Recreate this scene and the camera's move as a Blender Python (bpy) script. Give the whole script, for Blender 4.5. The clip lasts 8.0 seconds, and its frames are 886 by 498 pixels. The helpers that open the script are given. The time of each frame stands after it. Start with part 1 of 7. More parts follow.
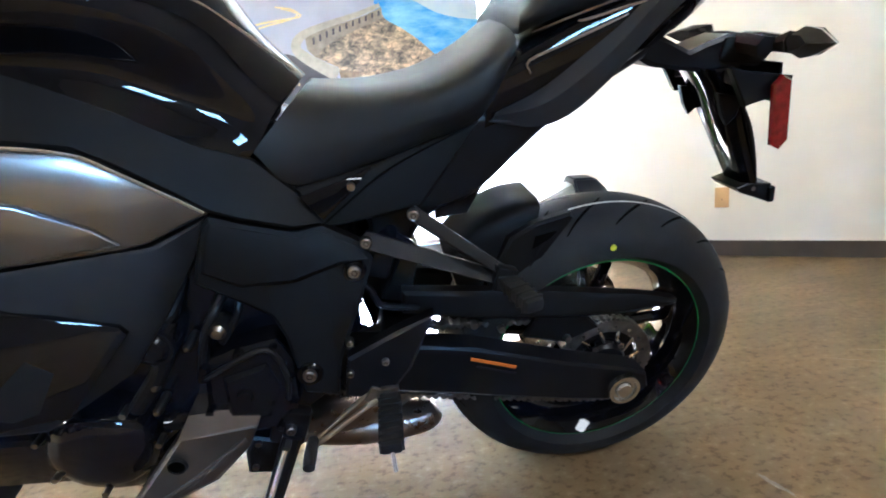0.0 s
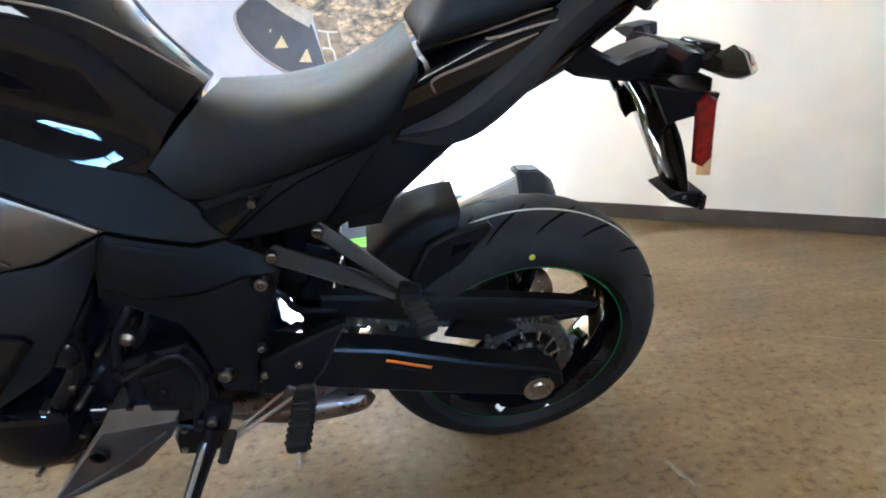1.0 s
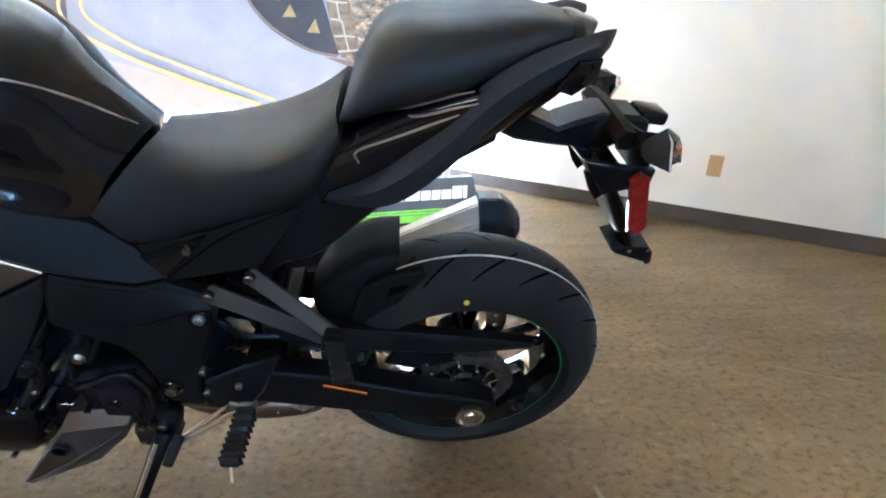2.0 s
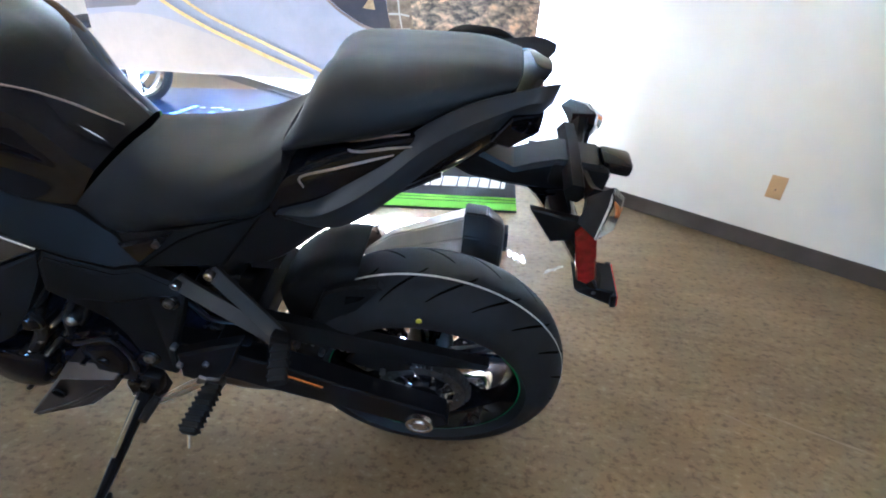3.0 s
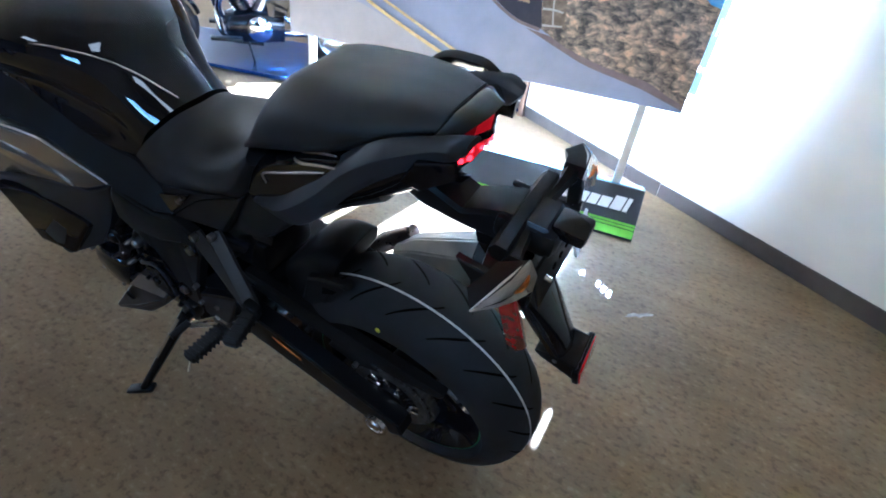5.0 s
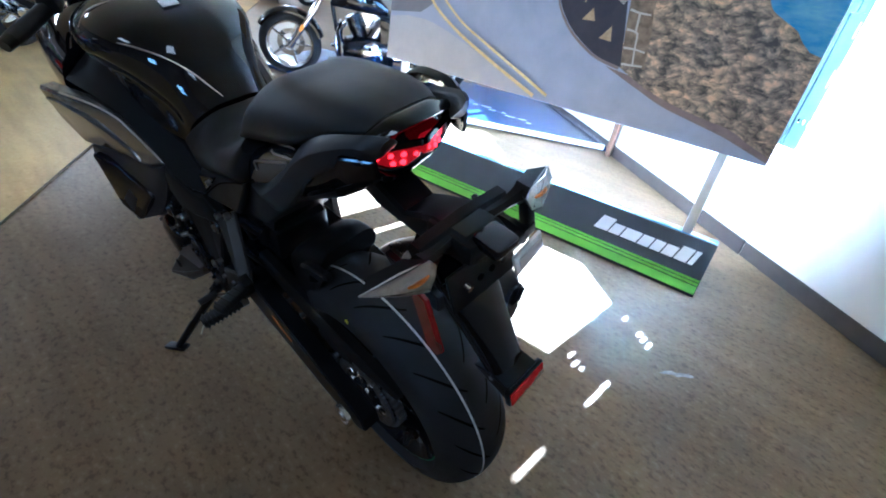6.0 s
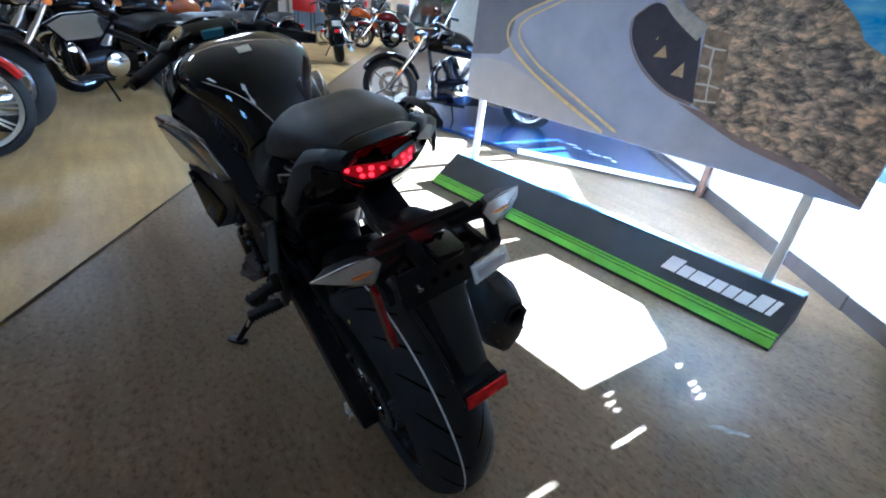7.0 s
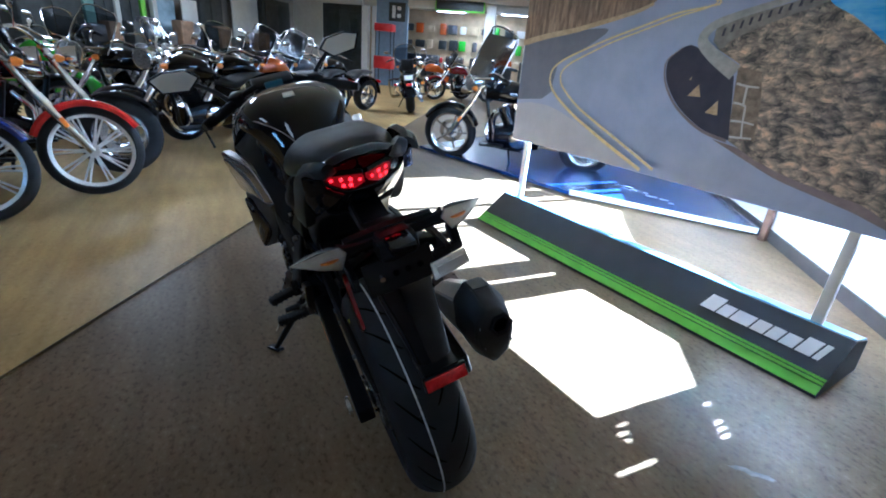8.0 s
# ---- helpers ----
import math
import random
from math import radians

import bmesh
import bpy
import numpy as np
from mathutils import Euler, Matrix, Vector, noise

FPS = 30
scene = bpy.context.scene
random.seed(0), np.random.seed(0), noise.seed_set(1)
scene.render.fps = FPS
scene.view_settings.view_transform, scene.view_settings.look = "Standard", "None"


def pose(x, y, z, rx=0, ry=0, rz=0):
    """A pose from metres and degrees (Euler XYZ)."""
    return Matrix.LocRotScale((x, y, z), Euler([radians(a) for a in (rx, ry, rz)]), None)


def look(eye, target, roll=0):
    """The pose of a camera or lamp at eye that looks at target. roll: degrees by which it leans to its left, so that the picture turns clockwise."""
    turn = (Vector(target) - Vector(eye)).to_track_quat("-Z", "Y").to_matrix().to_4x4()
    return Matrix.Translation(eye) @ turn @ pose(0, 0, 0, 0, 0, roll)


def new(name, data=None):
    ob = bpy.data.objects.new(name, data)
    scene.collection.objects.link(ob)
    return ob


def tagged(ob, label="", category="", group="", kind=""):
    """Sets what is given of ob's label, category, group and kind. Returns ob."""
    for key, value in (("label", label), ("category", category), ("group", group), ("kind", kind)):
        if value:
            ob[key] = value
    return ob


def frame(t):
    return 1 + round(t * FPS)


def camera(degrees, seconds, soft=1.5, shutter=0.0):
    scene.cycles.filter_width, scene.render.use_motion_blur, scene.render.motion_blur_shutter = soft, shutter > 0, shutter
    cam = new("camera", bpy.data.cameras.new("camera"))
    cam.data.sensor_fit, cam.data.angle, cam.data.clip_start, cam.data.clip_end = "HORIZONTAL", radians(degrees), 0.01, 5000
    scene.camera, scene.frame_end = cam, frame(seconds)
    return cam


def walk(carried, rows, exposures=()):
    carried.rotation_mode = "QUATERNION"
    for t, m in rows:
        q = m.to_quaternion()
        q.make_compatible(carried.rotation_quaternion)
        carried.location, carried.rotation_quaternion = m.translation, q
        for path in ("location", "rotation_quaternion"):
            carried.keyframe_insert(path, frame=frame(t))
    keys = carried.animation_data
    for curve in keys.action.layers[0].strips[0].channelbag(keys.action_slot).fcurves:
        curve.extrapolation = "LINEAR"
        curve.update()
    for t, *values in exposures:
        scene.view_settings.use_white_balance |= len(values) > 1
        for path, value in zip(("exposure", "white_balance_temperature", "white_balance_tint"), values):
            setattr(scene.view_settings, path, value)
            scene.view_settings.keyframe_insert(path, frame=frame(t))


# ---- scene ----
cam = camera(87.29, 8.0, soft=1.9)
PATH = [
    (0, (-0.4107, -0.9220, 0.6960), (-0.1500, 1.0265, 0.3280), -5.30),
    (0.5, (-0.3391, -0.9300, 0.7523), (-0.0772, 0.9895, 0.2553), -4.50),
    (1, (-0.2610, -0.9218, 0.7998), (-0.0265, 0.9647, 0.1784), -3.49),
    (1.5, (-0.1974, -0.9162, 0.8824), (0.0210, 0.9367, 0.1618), -1.59),
    (2, (-0.1046, -0.9114, 0.9548), (0.0217, 0.9165, 0.1530), 0.00),
    (2.2, (-0.0513, -0.9075, 0.9857), (0.0253, 0.9122, 0.1593), 0.95),
    (3.5, (0.1355, -0.8516, 1.0770), (-0.1547, 0.8667, 0.0956), 5.40),
    (4, (0.2128, -0.8028, 1.1136), (-0.2578, 0.8437, 0.0804), 6.49),
    (4.5, (0.2843, -0.7688, 1.1306), (-0.3072, 0.8232, 0.0744), 7.34),
    (6, (0.5876, -0.6388, 1.1510), (-0.5102, 0.7083, 0.1609), 10.02),
    (6.5, (0.6925, -0.5755, 1.1686), (-0.5793, 0.6298, 0.2044), 9.42),
    (7, (0.7901, -0.5325, 1.1734), (-0.6376, 0.5340, 0.2656), 7.32),
    (7.5, (0.9172, -0.4782, 1.1795), (-0.6257, 0.4735, 0.3345), 6.03),
    (8, (1.0160, -0.4350, 1.1712), (-0.6371, 0.3949, 0.4106), 4.94),
]
walk(cam, [(t, look(eye, target, roll)) for t, eye, target, roll in PATH], exposures=[(0.0, 6.95, 4800, 10), (3.5, 6.4, 4350, 10), (6.5, 5.4, 4100, 8), (8.0, 5.0, 4150, 8)])
# ==== end of path
# ---- light ----
SUN_ELEV = radians(28.3)
world = bpy.data.worlds.new("daylight")
scene.world = world
world.use_nodes = True
wn = world.node_tree.nodes
sky = wn.new("ShaderNodeTexSky")
sky.sky_type, sky.sun_disc, sky.sun_elevation, sky.sun_rotation = "NISHITA", False, SUN_ELEV, 0.0
wn["Background"].inputs["Strength"].default_value = 0.09
world.node_tree.links.new(sky.outputs["Color"], wn["Background"].inputs["Color"])

sun = new("sun", bpy.data.lights.new("sun", "SUN"))
sun.data.energy, sun.data.angle, sun.data.color = 5.0, radians(0.5), (1.0, 0.96, 0.90)
sun.matrix_world = look((0, 6, 3), (0, 6 - math.cos(SUN_ELEV), 3 - math.sin(SUN_ELEV)))


def area_lamp(name, m, sx, sy, watts, color):
    lamp = new(name, bpy.data.lights.new(name, "AREA"))
    lamp.data.shape, lamp.data.size, lamp.data.size_y, lamp.data.energy, lamp.data.color = "RECTANGLE", sx, sy, watts, color
    lamp.matrix_world = m
    return lamp


# ---- materials ----
def mat(name, color, rough=0.5, metal=0.0, var=0.15, scale=8.0, bump=0.0, bump_scale=200.0, coat=0.0, spec=0.5, second=None):
    m = bpy.data.materials.new(name)
    m.use_nodes = True
    nt = m.node_tree
    n, l = nt.nodes, nt.links
    b = n["Principled BSDF"]
    b.inputs["Metallic"].default_value = metal
    b.inputs["Coat Weight"].default_value = coat
    b.inputs["Coat Roughness"].default_value = 0.03
    b.inputs["Specular IOR Level"].default_value = spec
    tc = n.new("ShaderNodeTexCoord")
    big = n.new("ShaderNodeTexNoise")
    big.inputs["Scale"].default_value, big.inputs["Detail"].default_value = scale, 6.0
    l.new(tc.outputs["Object"], big.inputs["Vector"])
    mix = n.new("ShaderNodeMix")
    mix.data_type = "RGBA"
    dark = [c * (1 - var) for c in color]
    light = list(second) if second else [min(1.0, c * (1 + var)) for c in color]
    mix.inputs[6].default_value, mix.inputs[7].default_value = (*dark, 1), (*light, 1)
    ramp = n.new("ShaderNodeMapRange")
    ramp.inputs[1].default_value, ramp.inputs[2].default_value = 0.35, 0.65
    l.new(big.outputs["Fac"], ramp.inputs[0])
    l.new(ramp.outputs[0], mix.inputs[0])
    l.new(mix.outputs[2], b.inputs["Base Color"])
    rr = n.new("ShaderNodeMapRange")
    rr.inputs[1].default_value, rr.inputs[2].default_value = 0.3, 0.7
    rr.inputs[3].default_value, rr.inputs[4].default_value = max(0.02, rough * 0.96), min(1.0, rough * 1.04)
    fine = n.new("ShaderNodeTexNoise")
    fine.inputs["Scale"].default_value, fine.inputs["Detail"].default_value = scale * 5, 4.0
    l.new(tc.outputs["Object"], fine.inputs["Vector"])
    l.new(fine.outputs["Fac"], rr.inputs[0])
    l.new(rr.outputs[0], b.inputs["Roughness"])
    if bump:
        grain = n.new("ShaderNodeTexNoise")
        grain.inputs["Scale"].default_value, grain.inputs["Detail"].default_value = bump_scale, 3.0
        l.new(tc.outputs["Object"], grain.inputs["Vector"])
        bn = n.new("ShaderNodeBump")
        bn.inputs["Strength"].default_value, bn.inputs["Distance"].default_value = bump, 0.002
        l.new(grain.outputs["Fac"], bn.inputs["Height"])
        l.new(bn.outputs["Normal"], b.inputs["Normal"])
    return m


def glass(name, color=(1, 1, 1), rough=0.02, ior=1.45):
    m = bpy.data.materials.new(name)
    m.use_nodes = True
    nt = m.node_tree
    n, l = nt.nodes, nt.links
    n.remove(n["Principled BSDF"])
    tr, gl, fr, mx = n.new("ShaderNodeBsdfTransparent"), n.new("ShaderNodeBsdfGlossy"), n.new("ShaderNodeFresnel"), n.new("ShaderNodeMixShader")
    tr.inputs["Color"].default_value = (*color, 1)
    gl.inputs["Roughness"].default_value = rough
    fr.inputs["IOR"].default_value = ior
    l.new(fr.outputs[0], mx.inputs[0])
    l.new(tr.outputs[0], mx.inputs[1])
    l.new(gl.outputs[0], mx.inputs[2])
    l.new(mx.outputs[0], n["Material Output"].inputs["Surface"])
    return m


def lit(name, color, strength):
    m = mat(name, color, 0.3, var=0.05)
    b = m.node_tree.nodes["Principled BSDF"]
    b.inputs["Emission Color"].default_value = (*color, 1)
    b.inputs["Emission Strength"].default_value = strength
    return m


def speckled_floor(name, base, dark, pale, rough):
    """Vinyl sheet: fine chips in three tones, larger worn patches, a seam grid too fine to see."""
    m = bpy.data.materials.new(name)
    m.use_nodes = True
    nt = m.node_tree
    n, l = nt.nodes, nt.links
    b = n["Principled BSDF"]
    b.inputs["Specular IOR Level"].default_value = 0.06
    tc = n.new("ShaderNodeTexCoord")
    stretch = n.new("ShaderNodeMapping")
    stretch.inputs["Scale"].default_value = (1.0, 1.35, 1.0)
    l.new(tc.outputs["Object"], stretch.inputs["Vector"])
    chips = n.new("ShaderNodeTexNoise")
    chips.inputs["Scale"].default_value, chips.inputs["Detail"].default_value, chips.inputs["Roughness"].default_value = 38.0, 8.0, 0.62
    l.new(stretch.outputs[0], chips.inputs["Vector"])
    ramp = n.new("ShaderNodeValToRGB")
    e = ramp.color_ramp.elements
    e[0].position, e[0].color = 0.36, (*dark, 1)
    e[1].position, e[1].color = 0.66, (*pale, 1)
    mid = e.new(0.47)
    mid.color = (*base, 1)
    mid = e.new(0.56)
    mid.color = (*base, 1)
    l.new(chips.outputs["Fac"], ramp.inputs[0])
    fleck = n.new("ShaderNodeTexNoise")
    fleck.inputs["Scale"].default_value, fleck.inputs["Detail"].default_value, fleck.inputs["Roughness"].default_value = 17.0, 5.0, 0.8
    l.new(tc.outputs["Object"], fleck.inputs["Vector"])
    fr = n.new("ShaderNodeMapRange")
    fr.inputs[1].default_value, fr.inputs[2].default_value, fr.inputs[3].default_value, fr.inputs[4].default_value = 0.30, 0.40, 0.62, 1.0
    l.new(fleck.outputs["Fac"], fr.inputs[0])
    streak_map = n.new("ShaderNodeMapping")
    streak_map.inputs["Scale"].default_value, streak_map.inputs["Rotation"].default_value = (1.2, 9.0, 1.0), (0, 0, 0.5)
    l.new(tc.outputs["Object"], streak_map.inputs["Vector"])
    streak = n.new("ShaderNodeTexNoise")
    streak.inputs["Scale"].default_value, streak.inputs["Detail"].default_value = 1.5, 5.0
    l.new(streak_map.outputs[0], streak.inputs["Vector"])
    sr = n.new("ShaderNodeMapRange")
    sr.inputs[1].default_value, sr.inputs[2].default_value, sr.inputs[3].default_value, sr.inputs[4].default_value = 0.35, 0.65, 0.90, 1.08
    l.new(streak.outputs["Fac"], sr.inputs[0])
    marks = n.new("ShaderNodeMath")
    marks.operation = "MULTIPLY"
    l.new(fr.outputs[0], marks.inputs[0])
    l.new(sr.outputs[0], marks.inputs[1])
    wear = n.new("ShaderNodeTexNoise")
    wear.inputs["Scale"].default_value, wear.inputs["Detail"].default_value = 1.7, 6.0
    l.new(tc.outputs["Object"], wear.inputs["Vector"])
    wr = n.new("ShaderNodeMapRange")
    wr.inputs[1].default_value, wr.inputs[2].default_value, wr.inputs[3].default_value, wr.inputs[4].default_value = 0.3, 0.7, 0.82, 1.15
    l.new(wear.outputs["Fac"], wr.inputs[0])
    mul = n.new("ShaderNodeMix")
    mul.data_type, mul.blend_type = "RGBA", "MULTIPLY"
    mul.inputs[0].default_value = 1.0
    l.new(ramp.outputs[0], mul.inputs[6])
    worn = n.new("ShaderNodeMath")
    worn.operation = "MULTIPLY"
    l.new(wr.outputs[0], worn.inputs[0])
    l.new(marks.outputs[0], worn.inputs[1])
    l.new(worn.outputs[0], mul.inputs[7])
    l.new(mul.outputs[2], b.inputs["Base Color"])
    rr = n.new("ShaderNodeMapRange")
    rr.inputs[1].default_value, rr.inputs[2].default_value, rr.inputs[3].default_value, rr.inputs[4].default_value = 0.3, 0.7, rough - 0.01, rough + 0.01
    l.new(wear.outputs["Fac"], rr.inputs[0])
    l.new(rr.outputs[0], b.inputs["Roughness"])
    bn = n.new("ShaderNodeBump")
    bn.inputs["Strength"].default_value, bn.inputs["Distance"].default_value = 0.12, 0.002
    l.new(chips.outputs["Fac"], bn.inputs["Height"])
    l.new(bn.outputs["Normal"], b.inputs["Normal"])
    return m


GLOSS_BLACK = mat("gloss_black_paint", (0.003, 0.003, 0.004), 0.04, var=0.2, coat=0.0, spec=0.36)
SATIN = mat("satin_dark_plastic", (0.0080, 0.0075, 0.0074), 0.46, var=0.15, bump=0.05, bump_scale=900, spec=0.10)
SATIN_GREY = mat("satin_graphite_paint", (0.025, 0.0255, 0.028), 0.4, metal=0.6, var=0.1, spec=0.3)
SILVER = mat("graphite_silver_paint", (0.23, 0.225, 0.225), 0.25, metal=0.9, var=0.03, scale=2, coat=0.5)
RAIL = mat("satin_charcoal_rail", (0.020, 0.020, 0.022), 0.42, var=0.12, bump=0.05, bump_scale=900, spec=0.35)
CAN = mat("bright_brushed_can", (0.66, 0.63, 0.58), 0.42, metal=0.55, var=0.12, scale=12)
SEAT = mat("black_seat_vinyl", (0.011, 0.011, 0.012), 0.48, var=0.2, bump=0.3, bump_scale=700, spec=0.3)
RUBBER = mat("tyre_rubber", (0.016, 0.0152, 0.0148), 0.6, var=0.25, bump=0.15, bump_scale=400, spec=0.22)
GROOVE = mat("tyre_groove", (0.002, 0.002, 0.002), 0.9, var=0.1, spec=0.05)
SEAM = mat("brown_seam_strip", (0.15, 0.11, 0.065), 0.6, var=0.15)
BLACK_METAL = mat("black_coated_metal", (0.006, 0.006, 0.007), 0.3, var=0.2, spec=0.2)
CHAIN = mat("oiled_chain_steel", (0.16, 0.155, 0.15), 0.4, metal=0.9, var=0.3, scale=40)
PEG_ARM = mat("black_cast_peg_arm", (0.012, 0.0108, 0.0100), 0.38, var=0.2, spec=0.3)
ENGINE = mat("dark_engine_alloy", (0.005, 0.0055, 0.008), 0.2, var=0.3, scale=20, spec=0.3)
STEEL = mat("polished_steel", (0.62, 0.62, 0.62), 0.2, metal=1.0, var=0.12, scale=30)
CHROME = mat("chrome", (0.78, 0.78, 0.79), 0.07, metal=1.0, var=0.05)
BRUSHED = mat("brushed_steel", (0.55, 0.52, 0.48), 0.3, metal=1.0, var=0.1, scale=25)
PIPE = mat("heat_tinted_pipe", (0.20, 0.155, 0.125), 0.28, metal=0.9, var=0.25, scale=10)
GREEN = mat("lime_green", (0.22, 0.55, 0.03), 0.4, var=0.08)
GREEN_LINE = mat("green_rim_stripe", (0.02, 0.22, 0.05), 0.35, var=0.1)
WHITE_LINE = mat("worn_white_paint", (0.6, 0.58, 0.53), 0.6, var=0.2, scale=60)
WHITE = mat("white_paint", (0.78, 0.78, 0.77), 0.5, var=0.04)
ORANGE = mat("orange_sticker", (0.75, 0.22, 0.02), 0.5, var=0.08)
RED_LENS = mat("red_reflector", (0.50, 0.006, 0.008), 0.12, var=0.3, scale=60, coat=1.0)
RED_DARK = mat("dark_red_reflector", (0.17, 0.003, 0.004), 0.12, var=0.3, scale=60, coat=1.0)
RED_LIT = lit("lit_tail_lens", (0.42, 0.001, 0.003), 0.012)
LED = lit("lit_led", (1.0, 0.005, 0.006), 0.16)
CLEAR_LENS = mat("clear_lens", (0.30, 0.29, 0.28), 0.12, metal=0.4, var=0.6, scale=90, coat=1.0)
AMBER = mat("amber_bulb", (0.8, 0.25, 0.02), 0.3, var=0.1)
PANEL_DARK = mat("stand_dark_panel", (0.035, 0.038, 0.045), 0.45, var=0.1)
WALL = mat("cream_wall_paint", (0.82, 0.79, 0.72), 0.75, var=0.03, scale=3, bump=0.12, bump_scale=120)
BASE = mat("brown_vinyl_baseboard", (0.075, 0.062, 0.052), 0.5, var=0.12)
CEIL = mat("white_ceiling_tile", (0.68, 0.66, 0.62), 0.9, var=0.08)
WALL_DIM = mat("taupe_wall_paint", (0.34, 0.32, 0.29), 0.8, var=0.05, scale=3)
ALMOND = mat("almond_plastic", (0.55, 0.36, 0.17), 0.4, var=0.05)
FLOOR = speckled_floor("brown_speckled_vinyl", (0.182, 0.128, 0.068), (0.116, 0.080, 0.045), (0.226, 0.166, 0.095), 0.36)
FLOOR_PALE = speckled_floor("pale_beige_vinyl", (0.46, 0.32, 0.125), (0.41, 0.28, 0.105), (0.50, 0.36, 0.155), 0.4)
BLUE = mat("glossy_blue_board", (0.014, 0.032, 0.105), 0.25, var=0.25, scale=3)
GUARD = mat("bronze_grey_metal", (0.13, 0.115, 0.105), 0.38, metal=0.85, var=0.1, scale=20)
# EDGE: pale colour that stands in for light caught along body edges
EDGE = mat("painted_edge_highlight", (0.42, 0.36, 0.31), 0.3, metal=0.6, var=0.15, scale=12)
DULL_BOLT = mat("dull_bolt_steel", (0.30, 0.29, 0.28), 0.3, metal=1.0, var=0.15, scale=60)
REFLECTOR = mat("faceted_lamp_reflector", (0.95, 0.94, 0.92), 0.2, metal=0.55, var=0.10, scale=70, bump=1.0, bump_scale=110)
TEAL = mat("teal_grey_blind", (0.05, 0.085, 0.09), 0.5, var=0.1)
WOOD = mat("brown_stained_wood", (0.16, 0.09, 0.05), 0.45, var=0.25, scale=14)
GLASS = glass("window_glass", (0.95, 0.98, 0.97))
SMOKE = glass("smoked_screen", (0.55, 0.57, 0.6), 0.12, 1.18)
CLEAR_COVER = glass("clear_lamp_cover", (0.92, 0.92, 0.9), 0.04)
LIGHT_SMOKE = glass("light_smoked_screen", (0.80, 0.82, 0.84))


# ---- mesh helpers ----
def part(name, bm, material, parent=None, label="", smooth=True, angle=35.0):
    me = bpy.data.meshes.new(name)
    bmesh.ops.recalc_face_normals(bm, faces=bm.faces)
    for f in bm.faces:
        f.smooth = smooth
    if smooth:
        for e in bm.edges:
            if len(e.link_faces) == 2 and e.calc_face_angle(0) > radians(angle):
                e.smooth = False
    bm.to_mesh(me)
    bm.free()
    me.materials.append(material)
    ob = new(name, me)
    if parent:
        ob.parent = parent
    if label:
        ob["label"] = label
    return ob


def block(sx, sy, sz, m=Matrix(), bevel=0.0, bm=None):
    bm = bm or bmesh.new()
    made = bmesh.ops.create_cube(bm, size=1.0, matrix=m @ Matrix.Diagonal((sx, sy, sz, 1)))
    if bevel:
        edges = {e for v in made["verts"] for e in v.link_edges}
        bmesh.ops.bevel(bm, geom=list(edges), offset=bevel, segments=2, affect="EDGES", profile=0.5)
    return bm


def span(a, b):
    """The pose of a rod from a to b, its z along it, its origin at the middle."""
    a, b = Vector(a), Vector(b)
    return Matrix.Translation((a + b) / 2) @ (b - a).to_track_quat("Z", "Y").to_matrix().to_4x4()


def rod(a, b, r, r2=None, seg=16, bm=None):
    bm = bm or bmesh.new()
    length = (Vector(b) - Vector(a)).length
    bmesh.ops.create_cone(bm, cap_ends=True, segments=seg, radius1=r, radius2=r if r2 is None else r2, depth=length, matrix=span(a, b))
    return bm


def bar(a, b, w, t, bevel=0.003, bm=None):
    """A flat bar from a to b."""
    return block(w, t, (Vector(b) - Vector(a)).length, span(a, b), bevel, bm)


def spline(pts, n):
    """n steps a span of a smooth line through pts (numpy rows)."""
    p = np.array(pts, float)
    p = np.vstack([2 * p[0] - p[1], p, 2 * p[-1] - p[-2]])
    out = []
    for i in range(1, len(p) - 2):
        for k in range(n):
            t = k / n
            a, b, c, d = p[i - 1], p[i], p[i + 1], p[i + 2]
            out.append(0.5 * (2 * b + (c - a) * t + (2 * a - 5 * b + 4 * c - d) * t * t + (3 * b - a - 3 * c + d) * t ** 3))
    out.append(p[-2])
    return np.array(out)


def tube(pts, r, seg=10, n=5, bm=None, closed=False, flat=1.0):
    """A swept tube along a smooth line; r a number or one per point; flat squashes it."""
    bm = bm or bmesh.new()
    pts = np.array(pts, float)
    rr = np.full(len(pts), r, float) if np.isscalar(r) else np.array(r, float)
    line = spline(np.column_stack([pts, rr]), n) if len(pts) > 2 else np.column_stack([pts, rr])
    rings = []
    up = Vector((0.13, 0.31, 0.94))
    for i, q in enumerate(line):
        a, b = line[max(i - 1, 0)][:3], line[min(i + 1, len(line) - 1)][:3]
        d = Vector(b - a).normalized()
        x = d.cross(up).normalized()
        y = d.cross(x).normalized()
        rings.append([bm.verts.new(Vector(q[:3]) + float(q[3]) * (math.cos(t) * x * flat + math.sin(t) * y)) for t in np.linspace(0, 2 * math.pi, seg, endpoint=False).tolist()])
    for r0, r1 in zip(rings, rings[1:]):
        for k in range(seg):
            bm.faces.new((r0[k], r0[(k + 1) % seg], r1[(k + 1) % seg], r1[k]))
    bm.faces.new(rings[0])
    bm.faces.new(list(reversed(rings[-1])))
    return bm


